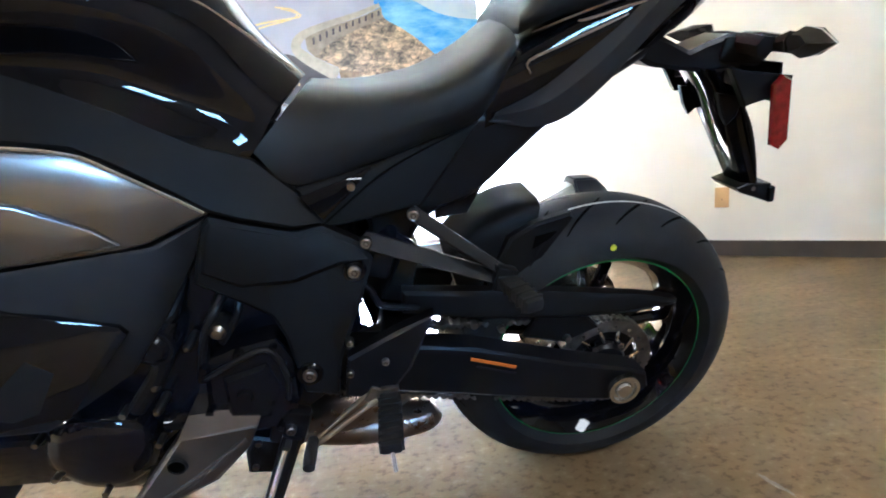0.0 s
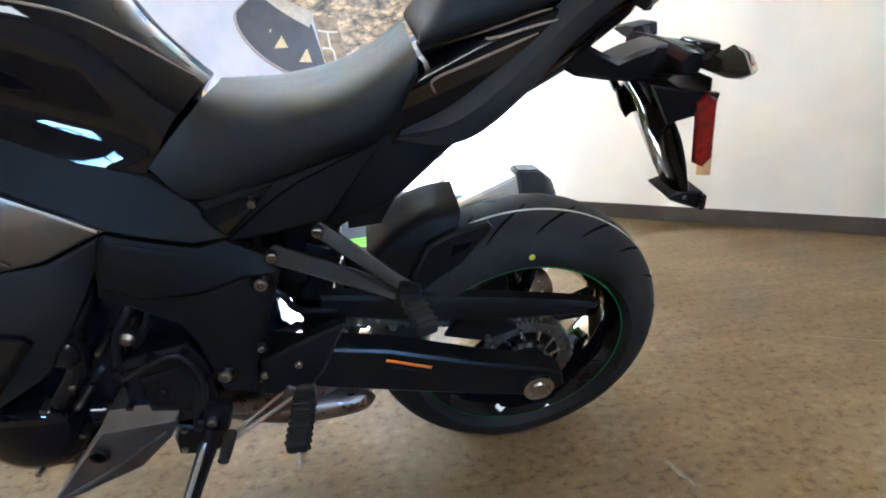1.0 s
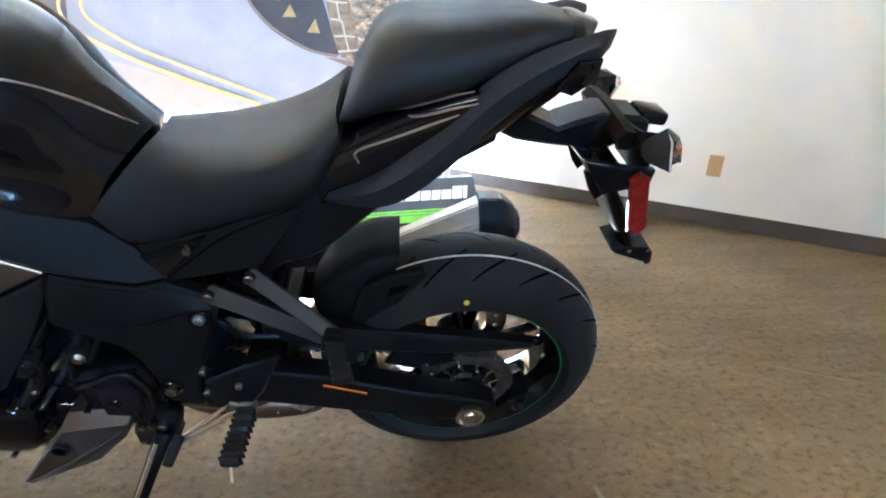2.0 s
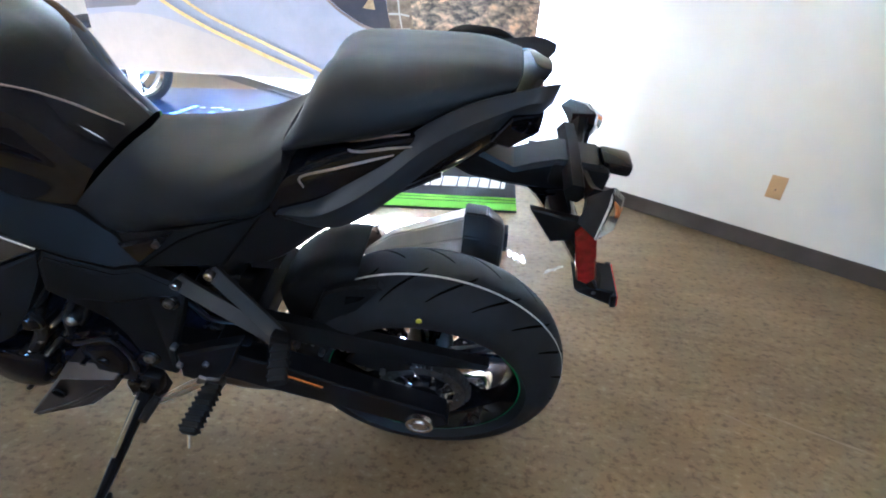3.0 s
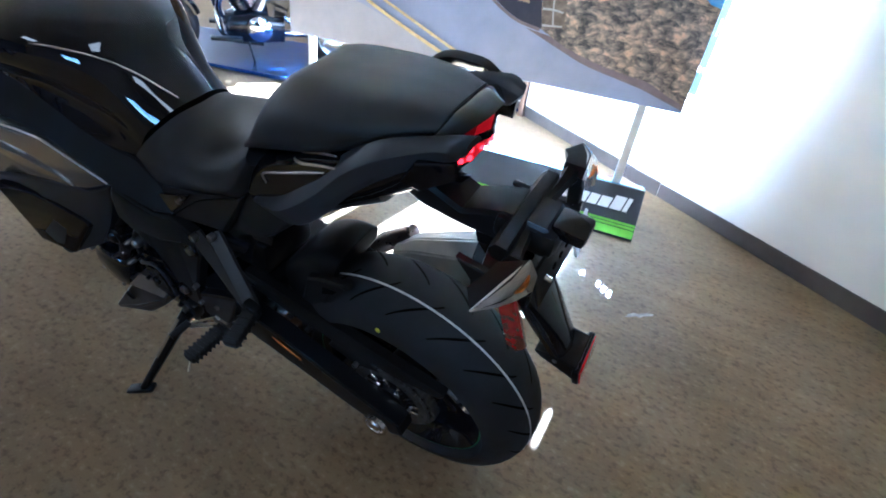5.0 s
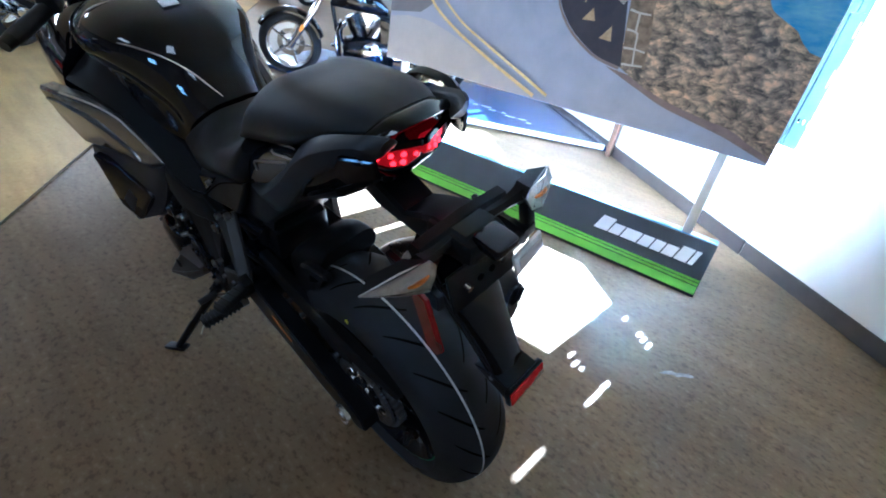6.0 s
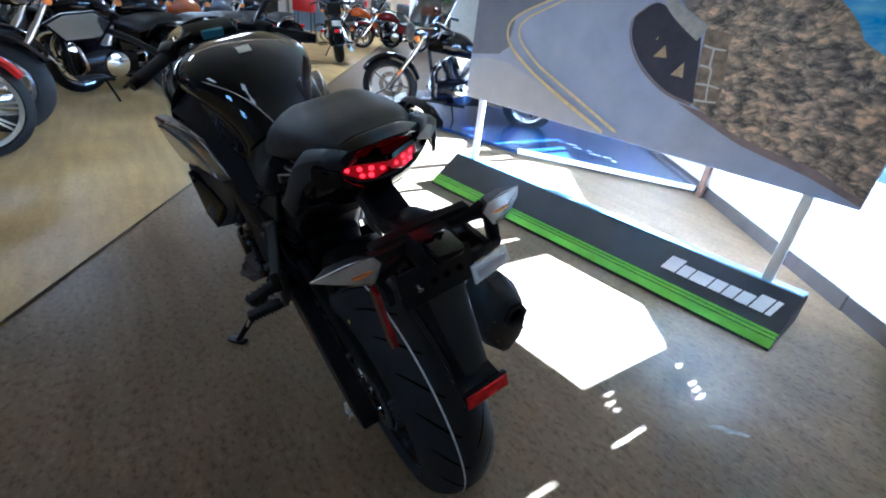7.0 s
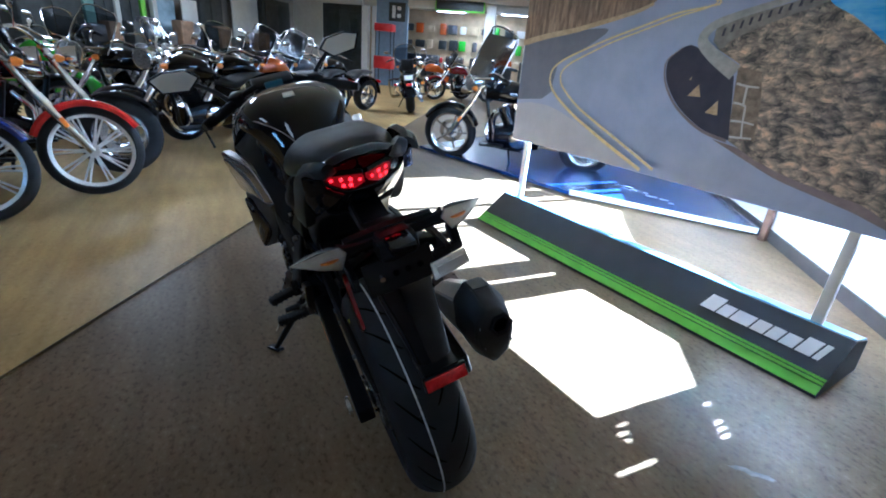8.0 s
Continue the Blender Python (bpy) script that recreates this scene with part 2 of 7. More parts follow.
def lathe(profile, seg=64, bm=None, closed=False, caps=True):
    """A profile of (lateral, radius) turned about the y axis."""
    bm = bm or bmesh.new()
    rings = []
    for v, r in profile:
        rings.append([bm.verts.new((r * math.cos(a), v, r * math.sin(a))) for a in np.linspace(0, 2 * math.pi, seg, endpoint=False).tolist()])
    pairs = list(zip(rings, rings[1:])) + ([(rings[-1], rings[0])] if closed else [])
    for r0, r1 in pairs:
        for k in range(seg):
            bm.faces.new((r0[k], r0[(k + 1) % seg], r1[(k + 1) % seg], r1[k]))
    if caps and not closed:
        for ring in (rings[0], rings[-1]):
            if (ring[0].co.xz - ring[seg // 2].co.xz).length > 1e-4:
                bm.faces.new(ring)
    return bm


def loft(sections, nu=5, nv=4, mirror=True, caps=True, bm=None, ring=False):
    """A smooth skin through half sections (centre line first), mirrored over y = 0."""
    bm = bm or bmesh.new()
    rows = [spline(s, nv) for s in sections]
    grid = np.array(rows)
    cols = [spline(grid[:, j], nu) for j in range(grid.shape[1])]
    grid = np.array(cols).transpose(1, 0, 2)
    if mirror:
        other = grid[:, ::-1].copy()
        other[:, :, 1] *= -1
        grid = np.concatenate([grid, other[:, 1 if abs(grid[0, -1, 1]) < 1e-6 else 0:]], axis=1)
    verts = [[bm.verts.new(p) for p in row] for row in grid]
    m = len(verts[0])
    for r0, r1 in zip(verts, verts[1:]):
        for k in range(m if mirror or ring else m - 1):
            quad = (r0[k], r0[(k + 1) % m], r1[(k + 1) % m], r1[k])
            bm.faces.new(quad)
    if caps and (mirror or ring):
        bm.faces.new(verts[0])
        bm.faces.new(list(reversed(verts[-1])))
    bmesh.ops.remove_doubles(bm, verts=bm.verts, dist=1e-5)
    return bm


def panel(outline, thick=0.012, edge=0.006, side=-1, bm=None):
    """A body panel: an outline of (u, v, w) seen from one side, a rounded rim, and its thickness inwards."""
    bm = bm or bmesh.new()
    p = np.array(outline, float)
    c = p.mean(0)
    n = len(p)
    inner = []
    for i in range(n):
        a, b, d = p[i - 1], p[i], p[(i + 1) % n]
        t1, t2 = (b - a)[[0, 2]], (d - b)[[0, 2]]
        t = t1 / (np.linalg.norm(t1) + 1e-9) + t2 / (np.linalg.norm(t2) + 1e-9)
        nrm = np.array([-t[1], t[0]]) / (np.linalg.norm(t) + 1e-9)
        if nrm @ (c[[0, 2]] - b[[0, 2]]) < 0 and area_sign(p) < 0 or area_sign(p) < 0:
            nrm = -nrm
        q = b.copy()
        q[0] += nrm[0] * edge
        q[2] += nrm[1] * edge
        q[1] += side * edge * 0.7
        inner.append(q)
    back = p.copy()
    back[:, 1] -= side * thick
    rings = [[bm.verts.new(x) for x in r] for r in (inner, p, back)]
    for r0, r1 in zip(rings, rings[1:]):
        for k in range(n):
            bm.faces.new((r0[k], r0[(k + 1) % n], r1[(k + 1) % n], r1[k]))
    top = bm.faces.new(rings[0])
    bot = bm.faces.new(list(reversed(rings[2])))
    bmesh.ops.triangulate(bm, faces=[top, bot], ngon_method="BEAUTY")
    return bm


def area_sign(p):
    x, y = p[:, 0], p[:, 2]
    return np.sum(x * np.roll(y, -1) - np.roll(x, -1) * y)


def both(outline):
    return [(u, -v, w) for u, v, w in outline]


def thing(name, label, category, m=Matrix(), group="", kind=""):
    ob = new(name)
    ob.empty_display_size = 0.1
    ob.matrix_world = m
    return tagged(ob, label, category, group, kind)

# ---- room ----
W0 = (0.322, 2.495)
ROOM = pose(W0[0], W0[1], 0, 0, 0, -37.85)  # x along the window wall, y outwards, z up
H = 3.0


def slab(name, x0, x1, y0, y1, z0, z1, material, parent=None, bevel=0.0, m=ROOM):
    ob = part(name, block(x1 - x0, y1 - y0, z1 - z0, pose((x0 + x1) / 2, (y0 + y1) / 2, (z0 + z1) / 2), bevel), material, parent, smooth=False)
    if not parent:
        ob.matrix_world = m
        ob["kind"] = "structure"
    return ob


def floor_piece(name, corners, z, material, label):
    bm = bmesh.new()
    bm.faces.new([bm.verts.new((x, y, z)) for x, y in corners])
    low = bmesh.ops.extrude_face_region(bm, geom=bm.faces[:])
    for v in low["geom"]:
        if isinstance(v, bmesh.types.BMVert):
            v.co.z -= 0.03
    return tagged(part(name, bm, material, smooth=False), label, "floor", kind="structure")


floor_piece("floor", [(-24, -14), (10, -14), (10, 14), (-24, 14)], -0.004, FLOOR_PALE, "pale beige vinyl showroom floor")
floor_piece("floor_brown", [(3.74, -4.07), (7.0, -2.2), (-1.2, 3.9), (-14.0, 14.5), (-16.0, 8.31)], 0.0, FLOOR, "brown speckled vinyl floor round the display")
tagged(part("trim", bar((3.74, -4.07, 0.002), (-16.0, 8.31, 0.002), 0.004, 0.016, 0.001), SEAM), "brown seam strip between two floors", "floor trim", kind="structure")

STAIN = mat("tan_floor_stain", (0.185, 0.120, 0.055), 0.4, var=0.35, scale=9)
SCUFF = mat("pale_floor_scuff", (0.22, 0.185, 0.14), 0.5, var=0.4, scale=30)


def floor_mark(cx, cy, length, width, turn, material, label, seed):
    """A thin worn mark with an uneven outline."""
    r = random.Random(seed)
    bm = bmesh.new()
    n = 22
    ring = []
    for k in range(n):
        a = 2 * math.pi * k / n
        q = r.uniform(0.6, 1.15)
        ring.append(bm.verts.new((length / 2 * math.cos(a) * q, width / 2 * math.sin(a) * r.uniform(0.4, 1.2), 0.0012)))
    bm.faces.new(ring)
    ob = tagged(part("floor_mark", bm, material, smooth=False), label, "stain", kind="structure")
    ob.matrix_world = pose(cx, cy, 0, 0, 0, turn)


floor_mark(1.14, 0.20, 0.34, 0.012, -24, STAIN, "thin tan scratch stain on the floor", 1)
floor_mark(0.95, 0.20, 0.20, 0.008, -30, STAIN, "thin tan scratch stain on the floor", 2)
floor_mark(0.315, -0.195, 0.085, 0.014, -76, SCUFF, "pale scratch on the brown floor", 3)
floor_mark(0.464, 1.044, 0.15, 0.030, 44, SCUFF, "pale scuff on the brown floor", 4)

wall = tagged(new("wall_north"), "cream painted wall with a low wide window", "wall", kind="structure")
wall.matrix_world = ROOM
slab("wall_right", 0.0, 6.0, 0.0, 0.16, 0, H, WALL, wall)
slab("wall_low", -7.0, 0.0, 0.0, 0.16, 0, 0.57, WALL, wall)
slab("wall_head", -7.0, 0.0, 0.0, 0.16, 2.35, H, WALL, wall)
slab("wall_left", -20.0, -7.0, 0.0, 0.16, 0, H, WALL, wall)
window = tagged(new("window_1"), "wide sunlit window with white frame", "window", kind="structure")
window.matrix_world = ROOM
slab("window_sill", -7.0, 0.0, -0.03, 0.17, 0.57, 0.60, WHITE, window, 0.004)
for x, w in ((-6.97, 0.03), (-5.2, 0.03), (-3.5, 0.03), (-1.92, 0.11), (-1.62, 0.11)):
    slab("window_mullion", x - w, x + w, 0.09, 0.15, 0.60, 2.35, WHITE, window, 0.003)
slab("window_rail", -7.0, -0.36, 0.085, 0.105, 0.60, 0.829, WHITE, window, 0.003)
for x0, x1 in ((-6.94, -5.23), (-5.17, -3.53), (-3.47, -2.03), (-1.81, -1.73), (-1.51, -0.02)):
    pane = slab("pane", x0, x1, 0.118, 0.122, 0.60, 2.35, GLASS, window)
    pane.visible_shadow = False
base = tagged(new("baseboard"), "dark brown vinyl baseboard", "baseboard", kind="structure")
base.matrix_world = ROOM
slab("baseboard_right", 0.012, 6.0, -0.006, 0.0, 0.0, 0.092, BASE, base, 0.002)
slab("baseboard_left", -7.0, 0.008, -0.014, 0.0, 0.0, 0.096, BASE, base, 0.002)
east = tagged(new("wall_east"), "taupe end wall with a shop window", "wall", kind="structure")
east.matrix_world = ROOM
EAST = (-6.9, -5.5, 1.35, 2.1)  # the shop window: from, to, sill, head
slab("wall_low", 6.0, 6.16, EAST[0], EAST[1], 0, EAST[2], WALL_DIM, east)
slab("wall_head", 6.0, 6.16, EAST[0], EAST[1], EAST[3], H, WALL_DIM, east)
slab("wall_pier", 6.0, 6.16, -12.0, EAST[0], 0, H, WALL_DIM, east)
slab("wall_pier", 6.0, 6.16, EAST[1], 0.16, 0, H, WALL_DIM, east)
shop = tagged(new("window_2"), "shop window in the end wall", "window", kind="structure")
shop.matrix_world = ROOM
slab("pane", 6.08, 6.084, EAST[0], EAST[1], EAST[2], EAST[3], GLASS, shop).visible_shadow = False
for y in (EAST[0] + 0.03, -6.2, EAST[1] - 0.03):
    slab("window_mullion", 6.05, 6.078, y - 0.03, y + 0.03, EAST[2], EAST[3], WHITE, shop, 0.003)
slab("wall_south", -20.0, 6.16, -12.16, -12.0, 0, H, WALL_DIM)["label"] = "taupe painted back wall"
slab("wall_west", -20.16, -20.0, -12.0, 0.16, 0, H, WALL_DIM)["label"] = "taupe painted far wall"
slab("ceiling", -20.16, 6.16, -12.16, 0.16, H, H + 0.1, CEIL)["label"] = "white tiled ceiling"

outlet = tagged(new("wall_outlet"), "almond plastic duplex outlet cover on the wall", "outlet")
outlet.matrix_world = ROOM @ pose(1.587, 0, 0.345)
part("cover_plate", block(0.072, 0.006, 0.117, pose(0, -0.003, 0), 0.0025), ALMOND, outlet)
part("screw", rod((0, -0.008, -0.012), (0, -0.003, -0.012), 0.0035, seg=10), BASE, outlet, "dark screw head")

# unseen panels added over part of the window to shape the sun patches
shade = thing("roller_blind", "unseen grey panels added at the window to shape the sun patches", "blind", ROOM @ pose(0, 0.07, 0))
SHADE = mat("grey_blocker_panel", (0.45, 0.46, 0.47), 0.8, var=0.05)
for x0, x1, z1 in ((-3.90, -3.62, 1.45), (-4.70, -3.97, 1.48), (-7.0, -4.70, 2.35), (-3.62, -2.2, 0.77)):
    part("panel", block(x1 - x0, 0.004, z1 - 0.605, pose((x0 + x1) / 2, 0, (z1 + 0.605) / 2)), SHADE, shade, smooth=False)
part("pelmet", block(7.0, 0.03, 0.05, pose(-3.5, 0, 2.33), 0.006), SHADE, shade)

# stacked blind at the right jamb of the window
blind = thing("window_blind", "teal grey pleated blind stacked at the window jamb", "blind", ROOM @ pose(0, 0.05, 0))
for k in range(10):
    x = -0.336 + 0.0354 * k
    z0 = 0.64 if k == 5 else 1.32
    part("pleat", block(0.0353, 0.024, 2.35 - z0, pose(x, 0.006 * (k % 2), (2.35 + z0) / 2), 0.004), TEAL, blind)


def slit_sheet(x0, x1, z0, z1, slits):
    """A thin sheet with narrow upright slits (x, z0, z1) that let bars of sun through."""
    xs = sorted({x0, x1, *[s[0] - 0.007 for s in slits], *[s[0] + 0.007 for s in slits]})
    zs = sorted({z0, z1, *[s[1] for s in slits], *[s[2] for s in slits]})
    bm = bmesh.new()
    for xa, xb in zip(xs, xs[1:]):
        for za, zb in zip(zs, zs[1:]):
            xm, zm = (xa + xb) / 2, (za + zb) / 2
            if not any(abs(xm - s[0]) < 0.007 and s[1] < zm < s[2] for s in slits):
                bm.faces.new([bm.verts.new((x, 0.004, z)) for x, z in ((xa, za), (xb, za), (xb, zb), (xa, zb))])
    bmesh.ops.remove_doubles(bm, verts=bm.verts, dist=1e-5)
    ex = bmesh.ops.extrude_face_region(bm, geom=bm.faces[:])
    for v in ex["geom"]:
        if isinstance(v, bmesh.types.BMVert):
            v.co.y += 0.002
    return bm


# sheets added to the blind; slits placed to cast the sun dashes on the floor
part("pleat", slit_sheet(-0.354, -0.177, 0.64, 1.32, [(-0.277, 1.022, 1.044), (-0.230, 1.024, 1.048), (-0.190, 1.020, 1.040), (-0.290, 0.790, 0.806), (-0.234, 0.786, 0.808)]), TEAL, blind, "thin added sheet with slits that cast sun dashes", smooth=False)
part("pleat", slit_sheet(-0.141, 0.0, 0.64, 1.32, [(-0.123, 0.776, 0.798), (-0.088, 0.774, 0.798), (-0.050, 0.772, 0.798), (-0.066, 0.972, 1.061), (-0.066, 1.208, 1.284)]), TEAL, blind, "thin added sheet with slits that cast sun dashes", smooth=False)
part("bottom_rail", block(0.354, 0.04, 0.03, pose(-0.177, 0.0, 0.621), 0.006), ALMOND, blind, "beige bottom rail")

# ---- poster stand ----
STAND = pose(0.299, 1.919, 0, 0, 0, 7.52)  # x along the poster (its right end at 0), y behind it
stand = thing("poster_stand", "dark wedge base with lime green stripes and white posts", "display stand", STAND)


def wedge(profile, x0, x1):
    bm = bmesh.new()
    a = [bm.verts.new((x0, y, z)) for y, z in profile]
    b = [bm.verts.new((x1, y, z)) for y, z in profile]
    for k in range(len(a)):
        bm.faces.new((a[k], a[k - 1], b[k - 1], b[k]))
    bm.faces.new(a)
    bm.faces.new(list(reversed(b)))
    return bm


def on_slope(s, lift=0.0):
    """A place (y, z) on the sloping front, s metres up from its lower edge."""
    y0, z0, y1, z1 = -0.235, 0.010, 0.0, 0.205
    d = math.hypot(y1 - y0, z1 - z0)
    return y0 + (y1 - y0) * s / d - lift * (z1 - z0) / d, z0 + (z1 - z0) * s / d + lift * (y1 - y0) / d


part("base", wedge([(-0.235, 0), (-0.235, 0.010), (0.0, 0.205), (0.17, 0.165), (0.20, 0.0)], -2.37, -0.022), PANEL_DARK, stand, smooth=False)
# the cap's blue is the sky's reflection put into its colour
part("top_cap", wedge([(0.004, 0.206), (0.006, 0.211), (0.165, 0.174), (0.165, 0.168)], -2.365, -0.026), mat("sky_reflection_gloss_cap", (0.28, 0.55, 0.85), 0.2, var=0.05), stand, "glossy top strip with the sky's reflection painted in", smooth=False)
for s0, s1 in ((0.002, 0.048), (0.053, 0.068), (0.073, 0.086)):
    (ya, za), (yb, zb), (yc, zc), (yd, zd) = on_slope(s0, 0.001), on_slope(s1, 0.001), on_slope(s1, 0.004), on_slope(s0, 0.004)
    part("stripe", wedge([(ya, za), (yb, zb), (yc, zc), (yd, zd)], -2.368, -0.024), GREEN, stand, "lime green stripe", smooth=False)
for x in (-2.22, -0.185):
    part("post", block(0.045, 0.03, 0.60, pose(x, 0.040, 0.195 + 0.30), 0.004), WHITE, stand, "white painted post")
# plain shapes in place of the maker's name
x = -0.615
for w, h in ((0.074, 0.088), (0.058, 0.066), (0.086, 0.066), (0.058, 0.066), (0.052, 0.066), (0.058, 0.066), (0.06, 0.088), (0.024, 0.088)):
    s0, skew = 0.150, 0.02
    bm = bmesh.new()
    rows = []
    for lift in (0.001, 0.003):
        (ya, za), (yb, zb) = on_slope(s0, lift), on_slope(s0 + h, lift)
        rows.append([bm.verts.new(p) for p in ((x, ya, za), (x + w, ya, za), (x + w + skew * h / 0.09, yb, zb), (x + skew * h / 0.09, yb, zb))])
    for k in range(4):
        bm.faces.new((rows[0][k], rows[0][k - 1], rows[1][k - 1], rows[1][k]))
    bm.faces.new(rows[0])
    bm.faces.new(rows[1])
    part("letter_bar", bm, WHITE, stand, "white plain bar", smooth=False)
    x += w + 0.008

# ---- the sport touring motorcycle ----
P_TAG = mat("grey_tag_paper", (0.50, 0.50, 0.51), 0.5, var=0.1)
BIKE = pose(0, 0.098, 0.0035, 16.5)  # x to its rear, y to its right side, z up; it leans on its side stand
bike = thing("sport_motorcycle", "gloss black sport touring motorcycle leaning on its side stand", "motorcycle", BIKE)


def mirrored(name, pts, material, label="", fn=None, **kw):
    """A panel on the left and its twin on the right."""
    part(name, panel(pts, **kw), material, bike, label)
    part(name, panel(both(pts), side=1, **kw), material, bike, label)


tank = part("fuel_tank", loft([
    [(-0.495, 0, 0.872), (-0.50, -0.05, 0.868), (-0.515, -0.09, 0.852), (-0.535, -0.115, 0.83), (-0.555, -0.128, 0.80), (-0.574, -0.135, 0.778)],
    [(-0.55, 0, 0.935), (-0.555, -0.06, 0.93), (-0.565, -0.105, 0.905), (-0.585, -0.128, 0.875), (-0.605, -0.128, 0.84), (-0.635, -0.158, 0.800)],
    [(-0.60, 0, 1.012), (-0.605, -0.08, 1.002), (-0.615, -0.135, 0.965), (-0.635, -0.155, 0.92), (-0.66, -0.142, 0.875), (-0.69, -0.170, 0.838)],
    [(-0.68, 0, 1.05), (-0.68, -0.10, 1.04), (-0.69, -0.17, 1.005), (-0.70, -0.19, 0.955), (-0.72, -0.158, 0.91), (-0.745, -0.172, 0.872)],
    [(-0.80, 0, 1.065), (-0.80, -0.12, 1.055), (-0.80, -0.195, 1.015), (-0.80, -0.212, 0.965), (-0.81, -0.178, 0.925), (-0.82, -0.178, 0.900)],
    [(-0.93, 0, 1.06), (-0.93, -0.11, 1.05), (-0.93, -0.185, 1.01), (-0.93, -0.20, 0.965), (-0.93, -0.175, 0.93), (-0.93, -0.18, 0.90)],
    [(-1.0, 0, 1.03), (-1.0, -0.09, 1.02), (-1.0, -0.15, 0.99), (-1.0, -0.17, 0.95), (-1.0, -0.165, 0.925), (-1.0, -0.17, 0.90)],
], nu=6, nv=5), GLOSS_BLACK, bike, "gloss black fuel tank")
part("sticker", block(0.034, 0.05, 0.002, pose(-0.675, -0.012, 1.0525, 0, 20, 0)), WHITE, bike, "white sticker on the tank")

# thin pale tubes: reflected light on the tank edges, painted as lines
part("crease_line", tube([(-0.506, -0.029, 0.882), (-0.528, -0.044, 0.902), (-0.552, -0.062, 0.926), (-0.577, -0.087, 0.949), (-0.601, -0.114, 0.970), (-0.626, -0.136, 0.982), (-0.660, -0.159, 0.992), (-0.732, -0.194, 0.997)], [0.0012, 0.0022, 0.0024, 0.0022, 0.0020, 0.0020, 0.0018, 0.0012], seg=6, n=4), EDGE, tank, "painted highlight along the tank flank crease")
part("crease_line", tube([(-0.801, -0.199, 1.011), (-0.812, -0.180, 1.028), (-0.803, -0.154, 1.044), (-0.782, -0.118, 1.053), (-0.772, -0.072, 1.060), (-0.757, -0.018, 1.061), (-0.735, 0.051, 1.057), (-0.718, 0.125, 1.042), (-0.690, 0.147, 1.023)], [0.0010, 0.0022, 0.0024, 0.0022, 0.0022, 0.0022, 0.0022, 0.0024, 0.0012], seg=6, n=4), EDGE, tank, "painted highlight along the tank shoulder crease")
part("rider_seat", loft([
    [(-0.487, 0, 0.864), (-0.492, -0.05, 0.861), (-0.505, -0.088, 0.848), (-0.53, -0.118, 0.823), (-0.553, -0.132, 0.80), (-0.567, -0.137, 0.785)],
    [(-0.46, 0, 0.860), (-0.465, -0.065, 0.857), (-0.475, -0.105, 0.84), (-0.495, -0.13, 0.80), (-0.51, -0.138, 0.765), (-0.522, -0.137, 0.735)],
    [(-0.40, 0, 0.857), (-0.40, -0.09, 0.853), (-0.40, -0.132, 0.835), (-0.405, -0.147, 0.80), (-0.405, -0.145, 0.775), (-0.407, -0.135, 0.757)],
    [(-0.32, 0, 0.868), (-0.32, -0.11, 0.863), (-0.32, -0.15, 0.845), (-0.32, -0.16, 0.815), (-0.325, -0.15, 0.795), (-0.33, -0.138, 0.780)],
    [(-0.25, 0, 0.90), (-0.25, -0.11, 0.893), (-0.25, -0.15, 0.87), (-0.25, -0.158, 0.84), (-0.252, -0.15, 0.82), (-0.252, -0.138, 0.806)],
    [(-0.205, 0, 0.935), (-0.205, -0.10, 0.925), (-0.20, -0.135, 0.91), (-0.20, -0.142, 0.90), (-0.2, -0.14, 0.89), (-0.2, -0.132, 0.882)],
], nu=6, nv=5), SEAT, bike, "black vinyl rider seat")
part("passenger_seat", loft([
    [(-0.182, 0, 0.955), (-0.185, -0.07, 0.95), (-0.19, -0.115, 0.94), (-0.194, -0.134, 0.932), (-0.196, -0.139, 0.922), (-0.19, -0.12, 0.912)],
    [(-0.13, 0, 1.026), (-0.135, -0.08, 1.02), (-0.14, -0.125, 0.995), (-0.143, -0.145, 0.965), (-0.145, -0.145, 0.942), (-0.14, -0.13, 0.930)],
    [(-0.04, 0, 1.036), (-0.04, -0.085, 1.03), (-0.04, -0.125, 1.01), (-0.04, -0.14, 0.985), (-0.04, -0.138, 0.965), (-0.04, -0.12, 0.952)],
    [(0.06, 0, 1.04), (0.06, -0.07, 1.035), (0.06, -0.10, 1.022), (0.06, -0.112, 1.008), (0.06, -0.11, 0.999), (0.06, -0.1, 0.992)],
    [(0.118, 0, 1.03), (0.118, -0.05, 1.027), (0.115, -0.075, 1.020), (0.112, -0.085, 1.013), (0.11, -0.083, 1.008), (0.108, -0.07, 1.003)],
], nu=6, nv=5), SEAT, bike, "black vinyl raised passenger seat")
